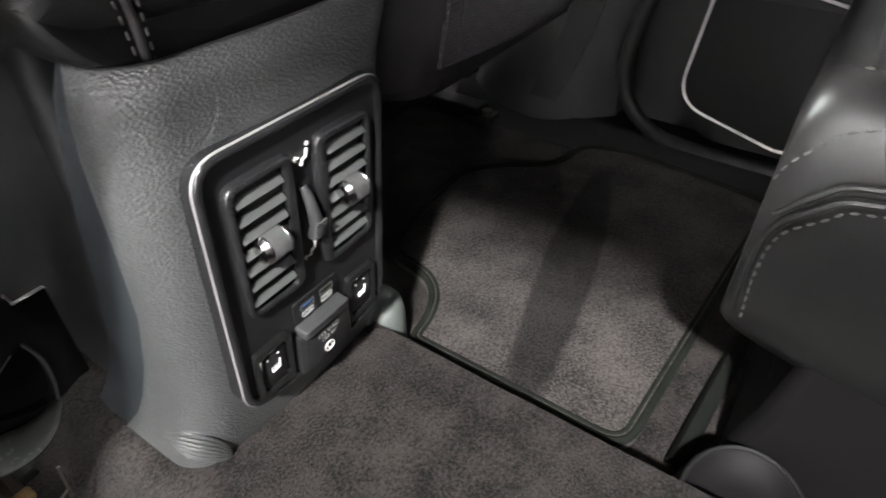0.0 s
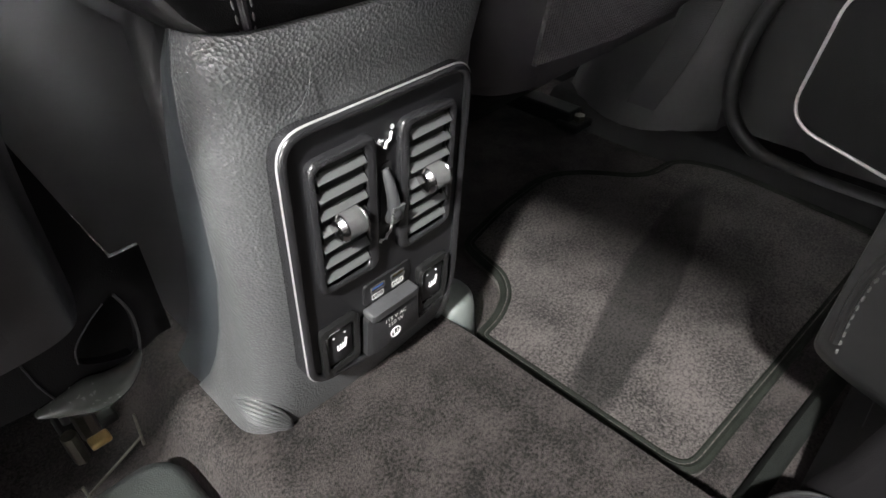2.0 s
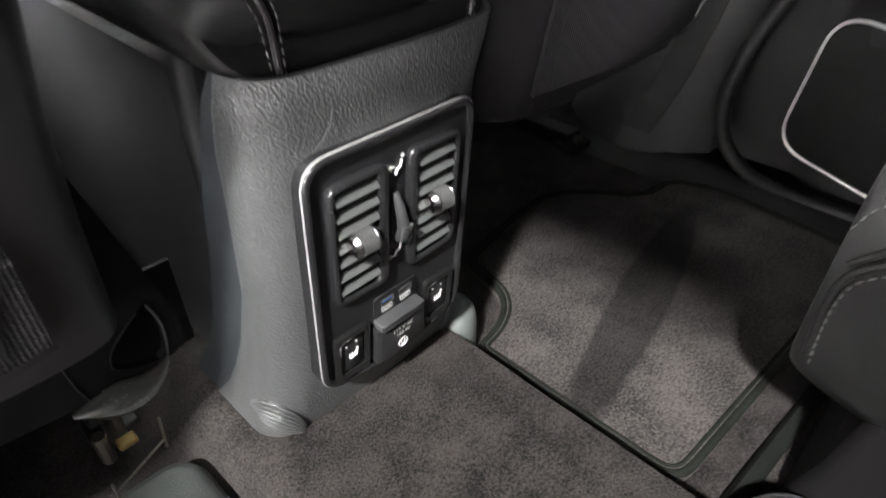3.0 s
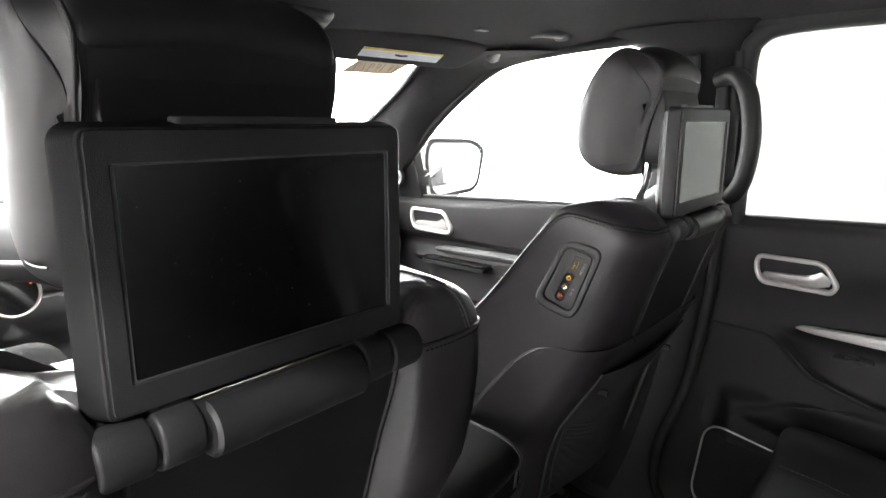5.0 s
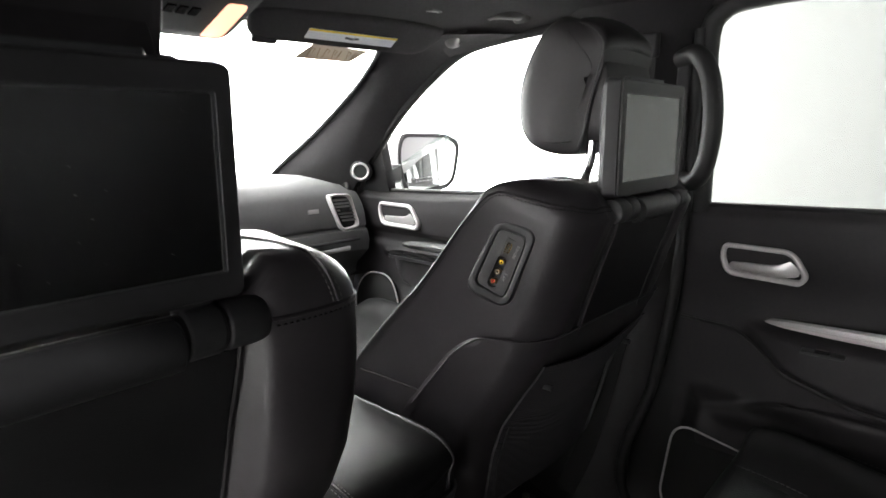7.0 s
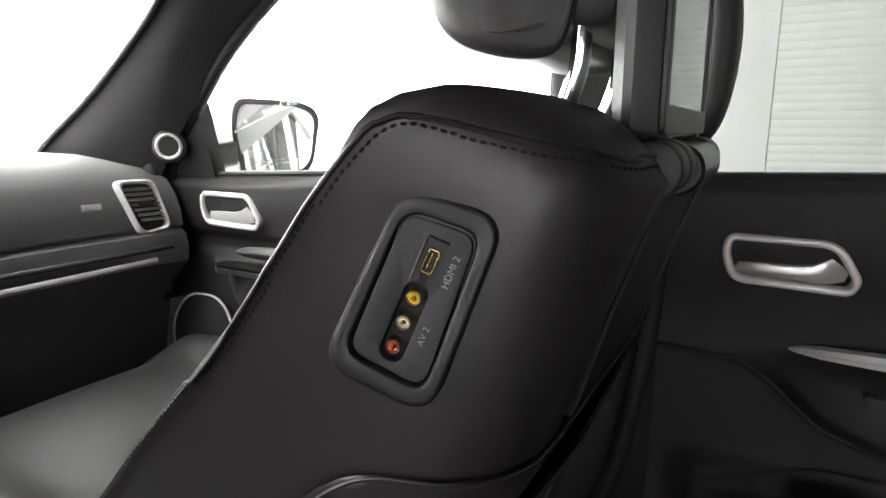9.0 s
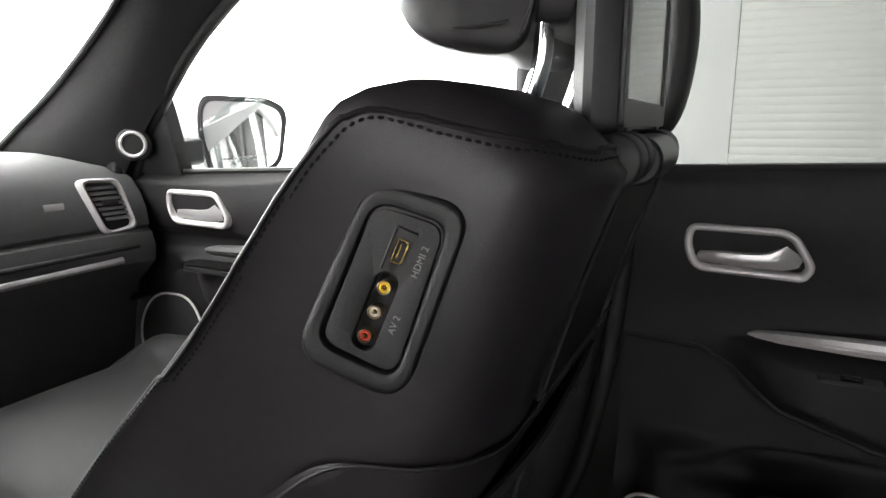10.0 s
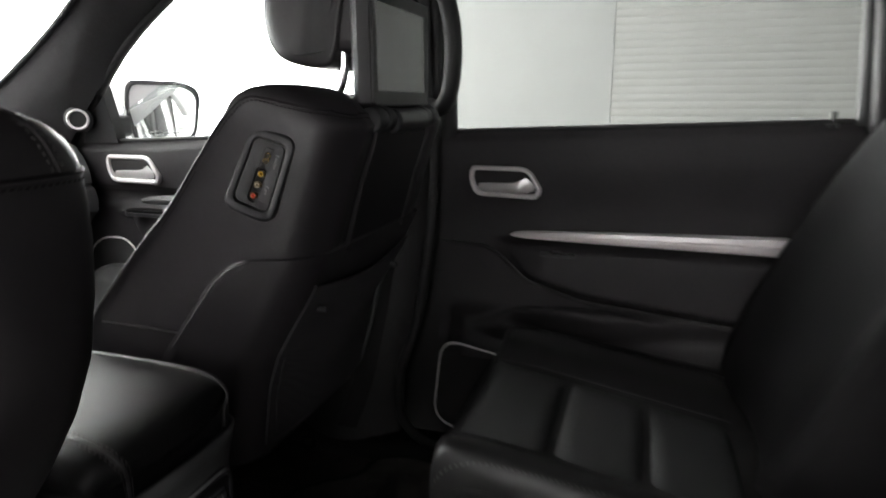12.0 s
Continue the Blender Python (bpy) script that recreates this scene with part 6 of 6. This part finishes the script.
# sun visor
visor = thing("sun_visor", (0.36, 0.64, 1.05), "dark cloth sun visor folded up with a warning label", "sun visor")
V = Plane((0.355, 0.622, 1.052), (1, -0.22, -0.02), (0.22, 0.88, -0.46))
bm = bmesh.new()
vo = quad_round([(0.205, 0.075), (-0.20, 0.075), (-0.215, -0.042), (0.228, -0.038)], 0.04, 7)
loft(bm, [[V(x * (1 - 0.12 * (1 - math.cos(a))), 0.016 + (y - 0.016) * (1 - 0.30 * (1 - math.cos(a))), 0.0125 * math.sin(a)) for x, y in vo] for a in (math.pi / 2 * k / 5 for k in range(5, -6, -1))])
part("visor_pad", bm, CLOTH, visor, sharp=60)
bm = bmesh.new()
slab(bm, Plane(V(0.009, 0.0295, -0.0126), V.u, -V.v), rrect(0.200, 0.032, 0.001), 0, 0.0006)
lab = part("warning_label", bm, PAPER, visor, "white warning label with a yellow band")
bm = bmesh.new()
slab(bm, Plane(V(0.009, 0.0165, -0.0133), V.u, -V.v), rrect(0.200, 0.006, 0.0005), 0, 0.0003)
part("label_band", bm, YELLOW, lab)
for k in range(3):
    for x in (-0.050, 0.068):
        bm = bmesh.new()
        slab(bm, Plane(V(x, 0.027 + 0.006 * k, -0.0133), V.u, -V.v), rrect(0.072, 0.0014, 0.0003), 0, 0.0002)
        part("label_line", bm, PALE_PRINT, lab)
bm = bmesh.new()
for k in range(3):
    slab(bm, Plane(V(-0.002 + 0.010 * k, 0.031 + 0.002 * (k % 2), -0.0133), V.u, -V.v), rrect(0.012, 0.007, 0.002), 0, 0.0003)
part("label_symbol", bm, DARK_PRINT, lab, "small dark warning symbol")
bm = bmesh.new()
slab(bm, Plane(V(-0.165, 0.066, -0.010), V.u, -V.v), rrect(0.050, 0.016, 0.004), -0.006, 0.006, 0.002)
part("visor_pivot", bm, SLAT, visor)
bm = bmesh.new()
slab(bm, Plane((0.46, 0.50, 1.0835), (1, 0, 0), (0, -1, 0)), rrect(0.035, 0.022, 0.005), -0.004, 0.010, 0.003)
part("visor_clip", bm, SLAT, visor)

# paper tag behind the windscreen, its writing as plain strokes
tag = thing("windscreen_tag", (0.42, 0.80, 1.0), "small tan paper tag with handwriting on the windscreen", "paper tag")
G = Plane((0.443, 0.800, 1.0140), (1, 0.0, 0), (0, -0.80, 0.50))
bm = bmesh.new()
slab(bm, G, [(-0.094, -0.024), (0.066, -0.021), (0.092, 0.026), (-0.070, 0.030)], 0, 0.0006)
part("tag_paper", bm, TAN, tag)
bm = bmesh.new()
for k in range(7):
    x = -0.062 + 0.021 * k
    tube(bm, [G(x - 0.005, 0.016, 0.0010), G(x + (0.004 if k % 2 else -0.003), -0.014, 0.0010)], 0.0010, 5)
    if k % 3 != 1:
        tube(bm, [G(x - 0.004, 0.016, 0.0010), G(x + 0.006, 0.012, 0.0010), G(x + 0.004, 0.0, 0.0010)], 0.0009, 5)
part("tag_strokes", bm, INK, tag)

# overhead console with its lit lamp
over = thing("overhead_console", (0.0, 0.58, 1.06), "overhead console with a lit warm dome lamp", "overhead console")
bm = bmesh.new()
O = Plane((0.0, 0.645, 1.042), (1, 0, 0), (0, -1, 0.35))
oo = quad_round([(0.122, 0.10), (-0.122, 0.10), (-0.128, -0.078), (0.128, -0.078)], 0.035, 6)
loft(bm, [[O(x * 1.06, y * 1.06, -0.03) for x, y in oo], [O(x * 1.02, y * 1.02, 0.004) for x, y in oo], [O(x * 0.92, y * 0.92, 0.016) for x, y in oo], [O(x * 0.6, y * 0.6, 0.018) for x, y in oo]])
part("console_body", bm, BOARD, over, sharp=60)
for s in (-1, 1):
    bm = bmesh.new()
    slab(bm, O, quad_round([(s * 0.098, 0.058), (s * 0.062, 0.058), (s * 0.066, -0.062), (s * 0.104, -0.056)], 0.010, 4), 0.004, 0.021, 0.004)
    part("dome_lamp", bm, DOME, over, "lit warm dome lamp lens")
bm = bmesh.new()
for k in range(3):
    box(bm, O(-0.02 + 0.02 * k, 0.02, 0.019), (0.014, 0.022, 0.004), O.m())
part("console_buttons", bm, GLOSS, over)

# grab handle over the front door
grab = thing("grab_handle", (0.58, 0.42, 1.06), "dark roof grab handle above the front door", "grab handle")
bm = bmesh.new()
tube(bm, curve([(0.640, 0.585, 1.047), (0.612, 0.580, 1.038), (0.596, 0.560, 1.048), (0.586, 0.52, 1.066), (0.582, 0.47, 1.078), (0.583, 0.435, 1.081), (0.592, 0.405, 1.078), (0.618, 0.395, 1.078)], 8), 0.017, 12, flat=0.8)
part("grip", bm, CLOTH_PLASTIC, grab)
for y, z in ((0.582, 1.046), (0.398, 1.078)):
    bm = bmesh.new()
    slab(bm, Plane((0.622, y, z), (0, 1, 0), (0.6, 0, 0.8)), rrect(0.044, 0.036, 0.015), -0.01, 0.010, 0.005)
    part("grip_mount", bm, CLOTH_PLASTIC, grab)

# belt guide loop on the centre pillar
loop = thing("pillar_grab_handle", (0.66, 0.05, 0.86), "black plastic loop handle on the centre pillar", "grab handle")
bm = bmesh.new()
tube(bm, curve([(0.668, 0.078, 0.968), (0.650, 0.045, 0.975), (0.640, 0.018, 0.945), (0.636, 0.004, 0.885), (0.638, 0.004, 0.825), (0.644, 0.016, 0.770), (0.655, 0.040, 0.748), (0.670, 0.075, 0.758)], 8), 0.017, 12, flat=1.0)
part("grip", bm, RUBBER, loop)
bm = bmesh.new()
box(bm, (0.672, 0.068, 0.862), (0.03, 0.026, 0.20))
bevel(part("mount", bm, PLASTIC, loop), 0.008, 3)
# seat belt of the passenger seat
beltob = thing("seat_belt", (0.66, 0.14, 0.5), "black webbing seat belt hanging on the centre pillar", "seat belt")
bm = bmesh.new()
pts = curve([(0.640, 0.135, 1.0), (0.642, 0.14, 0.8), (0.650, 0.15, 0.5), (0.630, 0.20, 0.2), (0.60, 0.24, 0.06)], 8)
loft(bm, [[p + Vector((0, -0.023, 0)), p + Vector((0, 0.023, 0)), p + Vector((-0.0015, 0.023, 0)), p + Vector((-0.0015, -0.023, 0))] for p in pts])
part("webbing", bm, WEB, beltob, sharp=30)
bm = bmesh.new()
box(bm, (0.636, 0.137, 0.995), (0.014, 0.062, 0.045))
bevel(part("belt_guide", bm, PLASTIC, beltob, "black plastic belt guide"), 0.006, 3)

# rear-view mirror hanging from the windscreen
rvm = thing("rear_view_mirror", (-0.03, 0.86, 0.95), "black rear-view mirror hanging at the windscreen", "mirror")
R = Plane((-0.035, 0.80, 0.952), (1, 0.12, 0), (0, 0.12, 1))
ro = quad_round([(0.118, 0.030), (-0.118, 0.030), (-0.112, -0.034), (0.112, -0.034)], 0.02, 6)
bm = bmesh.new()
loft(bm, [[R(x * 0.97, y * 0.94, 0.008) for x, y in ro], [R(x, y, 0.004) for x, y in ro], [R(x, y, -0.008) for x, y in ro], [R(x * 0.9, y * 0.8, -0.026) for x, y in ro], [R(x * 0.5, y * 0.5, -0.034) for x, y in ro]])
part("mirror_housing", bm, PLASTIC_FINE, rvm, sharp=60)
bm = bmesh.new()
slab(bm, R, [(x * 0.93, y * 0.86) for x, y in ro], 0.006, 0.0088)
part("mirror_pane", bm, MIRROR, rvm, "mirror glass")
bm = bmesh.new()
tube(bm, curve([R(0, 0, -0.03), R(0, 0.03, -0.05), R(0, 0.055, -0.04)], 6), 0.012, 12)
part("mirror_stalk", bm, PLASTIC, rvm)

# ---- second row and floor things ----


def rear_seat(cx, side, label):
    s = thing("second_row_seat", (cx, -0.45, 0.0), label, "car seat", "second row seats")
    w = 0.245
    bm = bmesh.new()
    rings = []
    for y, k, zt, zb in ((-0.124, 0.92, 0.215, 0.145), (-0.111, 0.97, 0.268, 0.125), (-0.109, 0.99, 0.298, 0.11), (-0.120, 1.0, 0.316, 0.10), (-0.17, 1.0, 0.318, 0.085), (-0.30, 1.0, 0.294, 0.065), (-0.45, 1.0, 0.270, 0.07), (-0.60, 1.0, 0.255, 0.08)):
        half = [(w * k * 0.93, zb), (w * k, zb + 0.06), (w * k, zt - 0.015), (w * k * 0.93, zt + 0.018), (w * k * 0.82, zt + 0.020), (w * k * 0.70, zt + 0.004), (w * 0.4, zt + 0.004), (0.0, zt + 0.006)]
        rings.append([Vector((cx + x, y, z)) for x, z in half] + [Vector((cx - x, y, z)) for x, z in reversed(half[:-1])])
    loft(bm, rings)
    cu = subd(part("seat_cushion", bm, REAR_LEATHER, s, "black leather cushion with piped edges", sharp=70), 2)
    # sewn insert panels
    for y0, y1 in ((-0.138, -0.250), (-0.262, -0.372), (-0.384, -0.50)):
        a, b = (-0.205, 0.045) if side > 0 else (-0.045, 0.205)
        bm = bmesh.new()
        sheet(bm, lambda u, v: (cx + a + (b - a) * u, y0 + (y1 - y0) * v, 0.337 + 0.172 * (y0 + (y1 - y0) * v + 0.138) + 0.006 * min(1.0, 4 * math.sin(math.pi * u) * math.sin(math.pi * v)) ** 0.5 - 0.006), 14, 10, (0, 0, -0.012))
        part("insert_panel", bm, INSERT, cu, "slightly paler leather insert panel", sharp=60)
    for x in (-0.21 * side, 0.052 * side):
        bm = bmesh.new()
        stitches(bm, [(cx + x, -0.135, 0.334), (cx + x, -0.2, 0.328), (cx + x, -0.5, 0.276)], 0.005, 0.003, 0.001)
        tagged(part("stitching", bm, THREAD_GREY, cu), kind="stuff")
    # skirt seam on each side: it climbs the front edge and runs back under the bolster
    for x in (-1, 1):
        seam = [(0.2405, -0.121, 0.165), (0.2430, -0.1185, 0.205), (0.2445, -0.122, 0.238), (0.2460, -0.140, 0.259), (0.2462, -0.160, 0.272), (0.2462, -0.22, 0.270), (0.2462, -0.5, 0.232)]
        for off, r in ((0.0, 0.0030), (0.009, 0.0024)):
            bm = bmesh.new()
            tube(bm, curve([(cx + x * a, b + off * 0.3, c + off) for a, b, c in seam[2 if off else 0:]], 8), r, 8)
            part("piping", bm, REAR_LEATHER, cu)
        bm = bmesh.new()
        stitches(bm, curve([(cx + x * (a + 0.0006), b - 0.004, c - 0.006) for a, b, c in seam], 8), 0.005, 0.003, 0.001)
        tagged(part("side_stitching", bm, THREAD_GREY, cu, "pale thread stitches along the skirt seam"), kind="stuff")
        bm = bmesh.new()
        stitches(bm, curve([(cx + x * a, b, c) for a, b, c in ((0.240, -0.112, 0.270), (0.2415, -0.121, 0.2885), (0.2395, -0.147, 0.311), (0.236, -0.22, 0.318), (0.236, -0.5, 0.286))], 8), 0.005, 0.003, 0.0008)
        tagged(part("top_stitching", bm, THREAD_GREY, cu, "pale thread stitches along the bolster"), kind="stuff")
    # backrest
    bm = bmesh.new()
    rings = []
    for z, y, d, k in ((0.27, -0.505, 0.14, 0.95), (0.40, -0.555, 0.14, 1.0), (0.60, -0.642, 0.13, 1.0), (0.70, -0.697, 0.12, 0.98), (0.77, -0.748, 0.10, 0.93), (0.80, -0.778, 0.05, 0.8)):
        half = [(0.0, y - 0.002), (w * k * 0.62, y), (w * k * 0.80, y + 0.035), (w * k * 0.95, y + 0.030), (w * k, y - d * 0.4), (w * k * 0.93, y - d), (0.0, y - d)]
        rings.append([Vector((cx + a, b, z)) for a, b in half] + [Vector((cx - a, b, z)) for a, b in reversed(half[1:-1])])
    loft(bm, rings)
    subd(part("backrest", bm, SHADED_BACK, s, "black leather backrest, shade put into its colour", sharp=70), 2)
    # base cover
    bm = bmesh.new()
    loft(bm, [[Vector((cx + x, y, z)) for x, y in ((-0.235, y0), (0.235, y0), (0.235, -0.60), (-0.235, -0.60))] for z, y0 in ((-0.012, -0.150), (0.02, -0.155), (0.06, -0.165), (0.14, -0.175))])
    bc = bevel(part("base_cover", bm, BASE_BLACK, s, "black plastic seat base cover"), 0.012, 3)
    bm = bmesh.new()
    tube(bm, [(cx - 0.19, -0.1660, 0.062), (cx, -0.1655, 0.058), (cx + 0.19, -0.1660, 0.062)], 0.0012, 6)
    part("cover_crease", bm, SLAT, bc)
    return s


def mount_cap(x, y):
    """A rounded black cap with a raised lip over the front mount of a second-row seat."""
    cap = thing("seat_mount_cap", (x, y, -0.012), "rounded black plastic cap over a seat mount on the carpet", "seat mount cap")
    bm = bmesh.new()
    loft(bm, [[Vector((x + 0.062 * k * math.cos(a), y + 0.050 * k * math.sin(a), z)) for a in (2 * math.pi * j / 36 for j in range(36))] for z, k in ((-0.012, 1.04), (0.018, 1.02), (0.028, 0.97), (0.032, 0.88), (0.029, 0.80), (0.022, 0.74), (0.020, 0.4))])
    part("cap_body", bm, BASE_BLACK, cap, sharp=60)
    bm = bmesh.new()
    tube(bm, [Vector((x + 0.056 * math.cos(a), y + 0.045 * math.sin(a), 0.0325)) for a in (2 * math.pi * j / 36 for j in range(36))], 0.0022, 8, closed=True)
    part("cap_lip", bm, BOARD, cap)


mount_cap(0.100, -0.178)
rear_seat(0.400, 1, "black leather second-row seat with paler insert panels")
rear_seat(-0.475, -1, "black leather second-row seat beside the open door")

# floor mat with bound edge
mat_o = quad_round([(0.120, -0.086), (0.600, -0.118), (0.625, 0.10), (0.60, 0.17), (0.525, 0.178), (0.475, 0.25), (0.43, 0.285), (0.32, 0.280), (0.228, 0.262), (0.219, 0.235), (0.211, 0.192), (0.190, 0.168), (0.156, 0.154), (0.121, 0.152)], 0.03, 6)
F = Plane((0, 0, 0), (1, 0, 0), (0, 1, 0))
floor_mat = thing("floor_mat", (0.36, 0.08, -0.012), "dark grey carpet floor mat with a bound edge", "floor mat")
bm = bmesh.new()
slab(bm, F, mat_o, -0.014, 0.0005, 0.004)
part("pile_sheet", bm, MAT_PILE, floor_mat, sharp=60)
def inset(o, d):
    """The outline drawn in by d."""
    out = []
    for i, q in enumerate(o):
        a, b = Vector(o[i - 1]), Vector(o[(i + 1) % len(o)])
        t = b - a
        t = t.normalized() if t.length else Vector((1, 0))
        out.append((q[0] - t.y * d, q[1] + t.x * d))
    return out


for d, r, zz, nm in ((0.003, 0.0044, -0.002, "mat_binding"), (0.0095, 0.0022, 0.0002, "mat_seam")):
    bm = bmesh.new()
    tube(bm, [Vector((x, y, zz)) for x, y in inset(mat_o, d)], r, 8, closed=True)
    part(nm, bm, MAT_EDGE, floor_mat, "dark sewn binding")

# ridge across the carpet in front of the seat
bm = bmesh.new()
loft(bm, [[Vector((x, y - 0.012, -0.012)), Vector((x, y - 0.010, -0.006)), Vector((x, y - 0.005, -0.002)), Vector((x, y + 0.001, -0.002)), Vector((x, y + 0.005, -0.006)), Vector((x, y + 0.007, -0.012))] for x, y in ((0.14, -0.122), (0.25, -0.130), (0.40, -0.142), (0.60, -0.158))])
tagged(part("trim_carpet_ridge", bm, RIDGE), "greyish edge strip across the carpet", "trim strip", kind="structure")

# ---- body behind the doors ----
for side, word in ((1, "right"), (-1, "left")):
    bm = bmesh.new()
    box(bm, (side * 0.785, 0.20, 0.27), (0.05, 0.40, 0.74))
    tagged(bevel(part("wall_jamb_" + word, bm, RUBBER), 0.01), "black door jamb", "cabin wall", kind="structure")
bm = bmesh.new()
box(bm, (0.815, -0.55, 0.28), (0.03, 3.3, 0.76))
tagged(bevel(part("wall_side_right", bm, CAR_PAINT), 0.01), "silver body side below the windows", "body side", kind="structure")

bm = bmesh.new()
box(bm, (0.757, 1.12, 0.545), (0.13, 0.12, 0.30))
tagged(bevel(part("wall_hinge_pillar", bm, RUBBER), 0.01), "black door hinge pillar beside the dashboard", "cabin wall", kind="structure")

for y0, y1, mt, word in ((0.10, 0.20, GLOSS, "centre"), (-0.92, -0.82, CAR_PAINT, "rear")):
    bm = bmesh.new()
    loft(bm, [[Vector((x, y0 + d, z)), Vector((x, y1 + d, z)), Vector((x + 0.02, y1 + d, z)), Vector((x + 0.02, y0 + d, z))] for x, z, d in ((0.80, 0.68, 0.0), (0.785, 0.88, 0.005), (0.76, 1.09, 0.02))])
    tagged(part("pillar_outer_" + word, bm, mt), "outer skin of the door pillar", "body side", kind="structure")
bm = bmesh.new()
tube(bm, curve([(0.76, 0.6, 1.085), (0.765, 0.2, 1.115), (0.765, -0.5, 1.12), (0.76, -1.5, 1.10), (0.74, -2.2, 1.03)], 8), 0.03, 10)
tagged(part("body_roof_rail_right", bm, CAR_PAINT), "silver outer roof edge", "body side", kind="structure")

# ---- fittings under the driver's seat ----
fit_ob = thing("seat_rear_bracket", (-0.19, 0.25, 0.0), "dark seat mounting bracket with rods and bolts on the floor", "seat bracket")
# panel with a leaf-shaped opening, thin pale edges and a curved glossy lip below it
leaf = [(-0.1476, 0.178), (-0.1430, 0.160), (-0.1425, 0.140), (-0.1480, 0.121), (-0.165, 0.124), (-0.1800, 0.132), (-0.1860, 0.140), (-0.1810, 0.153), (-0.1680, 0.166), (-0.1560, 0.175)]
leaf = [(p.x, p.y) for p in round_poly([(*q, 0) for q in leaf], 1)]
LP = Plane((0, 0.250, 0), (1, 0, 0), (0, 0.0, 1))
mid_leaf = (-0.163, 0.148)
skirt = []
for a, b in leaf:
    d = Vector((a - mid_leaf[0], b - mid_leaf[1]))
    t = min((0.105 if d.x < 0 else 0.034) / max(abs(d.x), 1e-6), (0.21 if d.y > 0 else 0.028) / max(abs(d.y), 1e-6))
    sx, sz = mid_leaf[0] + d.x * t, mid_leaf[1] + d.y * t
    skirt.append((min(sx, -0.129 - 0.25 * max(0.0, sz - 0.16)), sz))
bm = bmesh.new()
ring_frame(bm, LP, skirt, leaf, -0.008, 0.0, 0.0)
part("side_panel", bm, BASE_BLACK, fit_ob, "black panel with a leaf-shaped opening", sharp=40)
bm = bmesh.new()
slab(bm, Plane((0, 0.272, 0), (1, 0, 0), (0, 0, 1)), [(-0.115, 0.19), (-0.27, 0.19), (-0.27, 0.105), (-0.115, 0.105)][::-1], -0.004, 0.0)
part("inner_panel", bm, BASE_BLACK, fit_ob, "dark inner panel behind the opening")
bm = bmesh.new()
tube(bm, curve([(-0.1476, 0.2485, 0.178), (-0.1425, 0.2485, 0.158), (-0.1435, 0.2485, 0.136), (-0.1475, 0.2475, 0.120)], 6), 0.0010, 8)
part("panel_edge", bm, SLAT_PALE, fit_ob, "thin pale edge of the opening")
bm = bmesh.new()
tube(bm, curve([(-0.1560, 0.2488, 0.1750), (-0.1680, 0.2488, 0.166), (-0.1815, 0.2488, 0.152), (-0.1850, 0.2488, 0.138)], 6), 0.0006, 6)
part("panel_edge", bm, SLAT, fit_ob)
bm = bmesh.new()
tube(bm, [(-0.213, 0.249, 0.160), (-0.211, 0.249, 0.138), (-0.206, 0.249, 0.116)], 0.0007, 6)
part("panel_edge", bm, SLAT, fit_ob)
bm = bmesh.new()
up = curve([(-0.147, 0.2485, 0.1235), (-0.158, 0.246, 0.122), (-0.172, 0.245, 0.1235), (-0.186, 0.246, 0.1275), (-0.205, 0.248, 0.122), (-0.222, 0.250, 0.1165)], 6)
dn = curve([(-0.146, 0.2455, 0.1205), (-0.157, 0.238, 0.1100), (-0.172, 0.236, 0.1010), (-0.190, 0.238, 0.0985), (-0.207, 0.243, 0.1050), (-0.222, 0.248, 0.1130)], 6)
rings = []
for a, b in zip(up, dn):
    d = b - a
    o = Vector((0, -0.010, 0.006)) * min(1.0, d.length / 0.02)
    rings.append([a, a.lerp(b, 0.35) + o * 0.55, a.lerp(b, 0.7) + o * 0.9, b + o * 0.4, b + Vector((0, 0.006, -0.001)), a + Vector((0, 0.008, -0.003))])
loft(bm, rings)
subd(part("curved_cover", bm, COVER_GLOSS, fit_ob, "curved glossy grey plastic lip", sharp=80), 1)
for a, b in (((-0.172, 0.257, 0.020), (-0.168, 0.262, 0.052)), ((-0.172, 0.257, 0.030), (-0.222, 0.236, 0.030)), ((-0.222, 0.236, 0.012), (-0.222, 0.238, 0.040))):
    bm = bmesh.new()
    cyl(bm, a, b, 0.0012, 10)
    part("rod", bm, STEEL, fit_ob)
for x, y, r in ((-0.197, 0.298, 0.008), (-0.212, 0.280, 0.006)):
    bm = bmesh.new()
    cyl(bm, (x, y, 0.02), (x, y, 0.052), r, 8)
    part("bolt", bm, STEEL, fit_ob)
bm = bmesh.new()
box(bm, (-0.196, 0.268, 0.042), (0.016, 0.012, 0.006))
bevel(part("catch", bm, BRASS, fit_ob, "small brass catch"), 0.002)
bm = bmesh.new()
rings = []
for z, k in ((-0.01, 1.0), (0.008, 1.0), (0.018, 0.92), (0.022, 0.75)):
    rings.append([Vector((-0.205 + x * k, 0.195 + y * k, z)) for x, y in rrect(0.095, 0.10, 0.03)])
loft(bm, rings)
part("rail_cover", bm, DARK_COVER, fit_ob, "dark grey-green plastic rail cover", sharp=60)
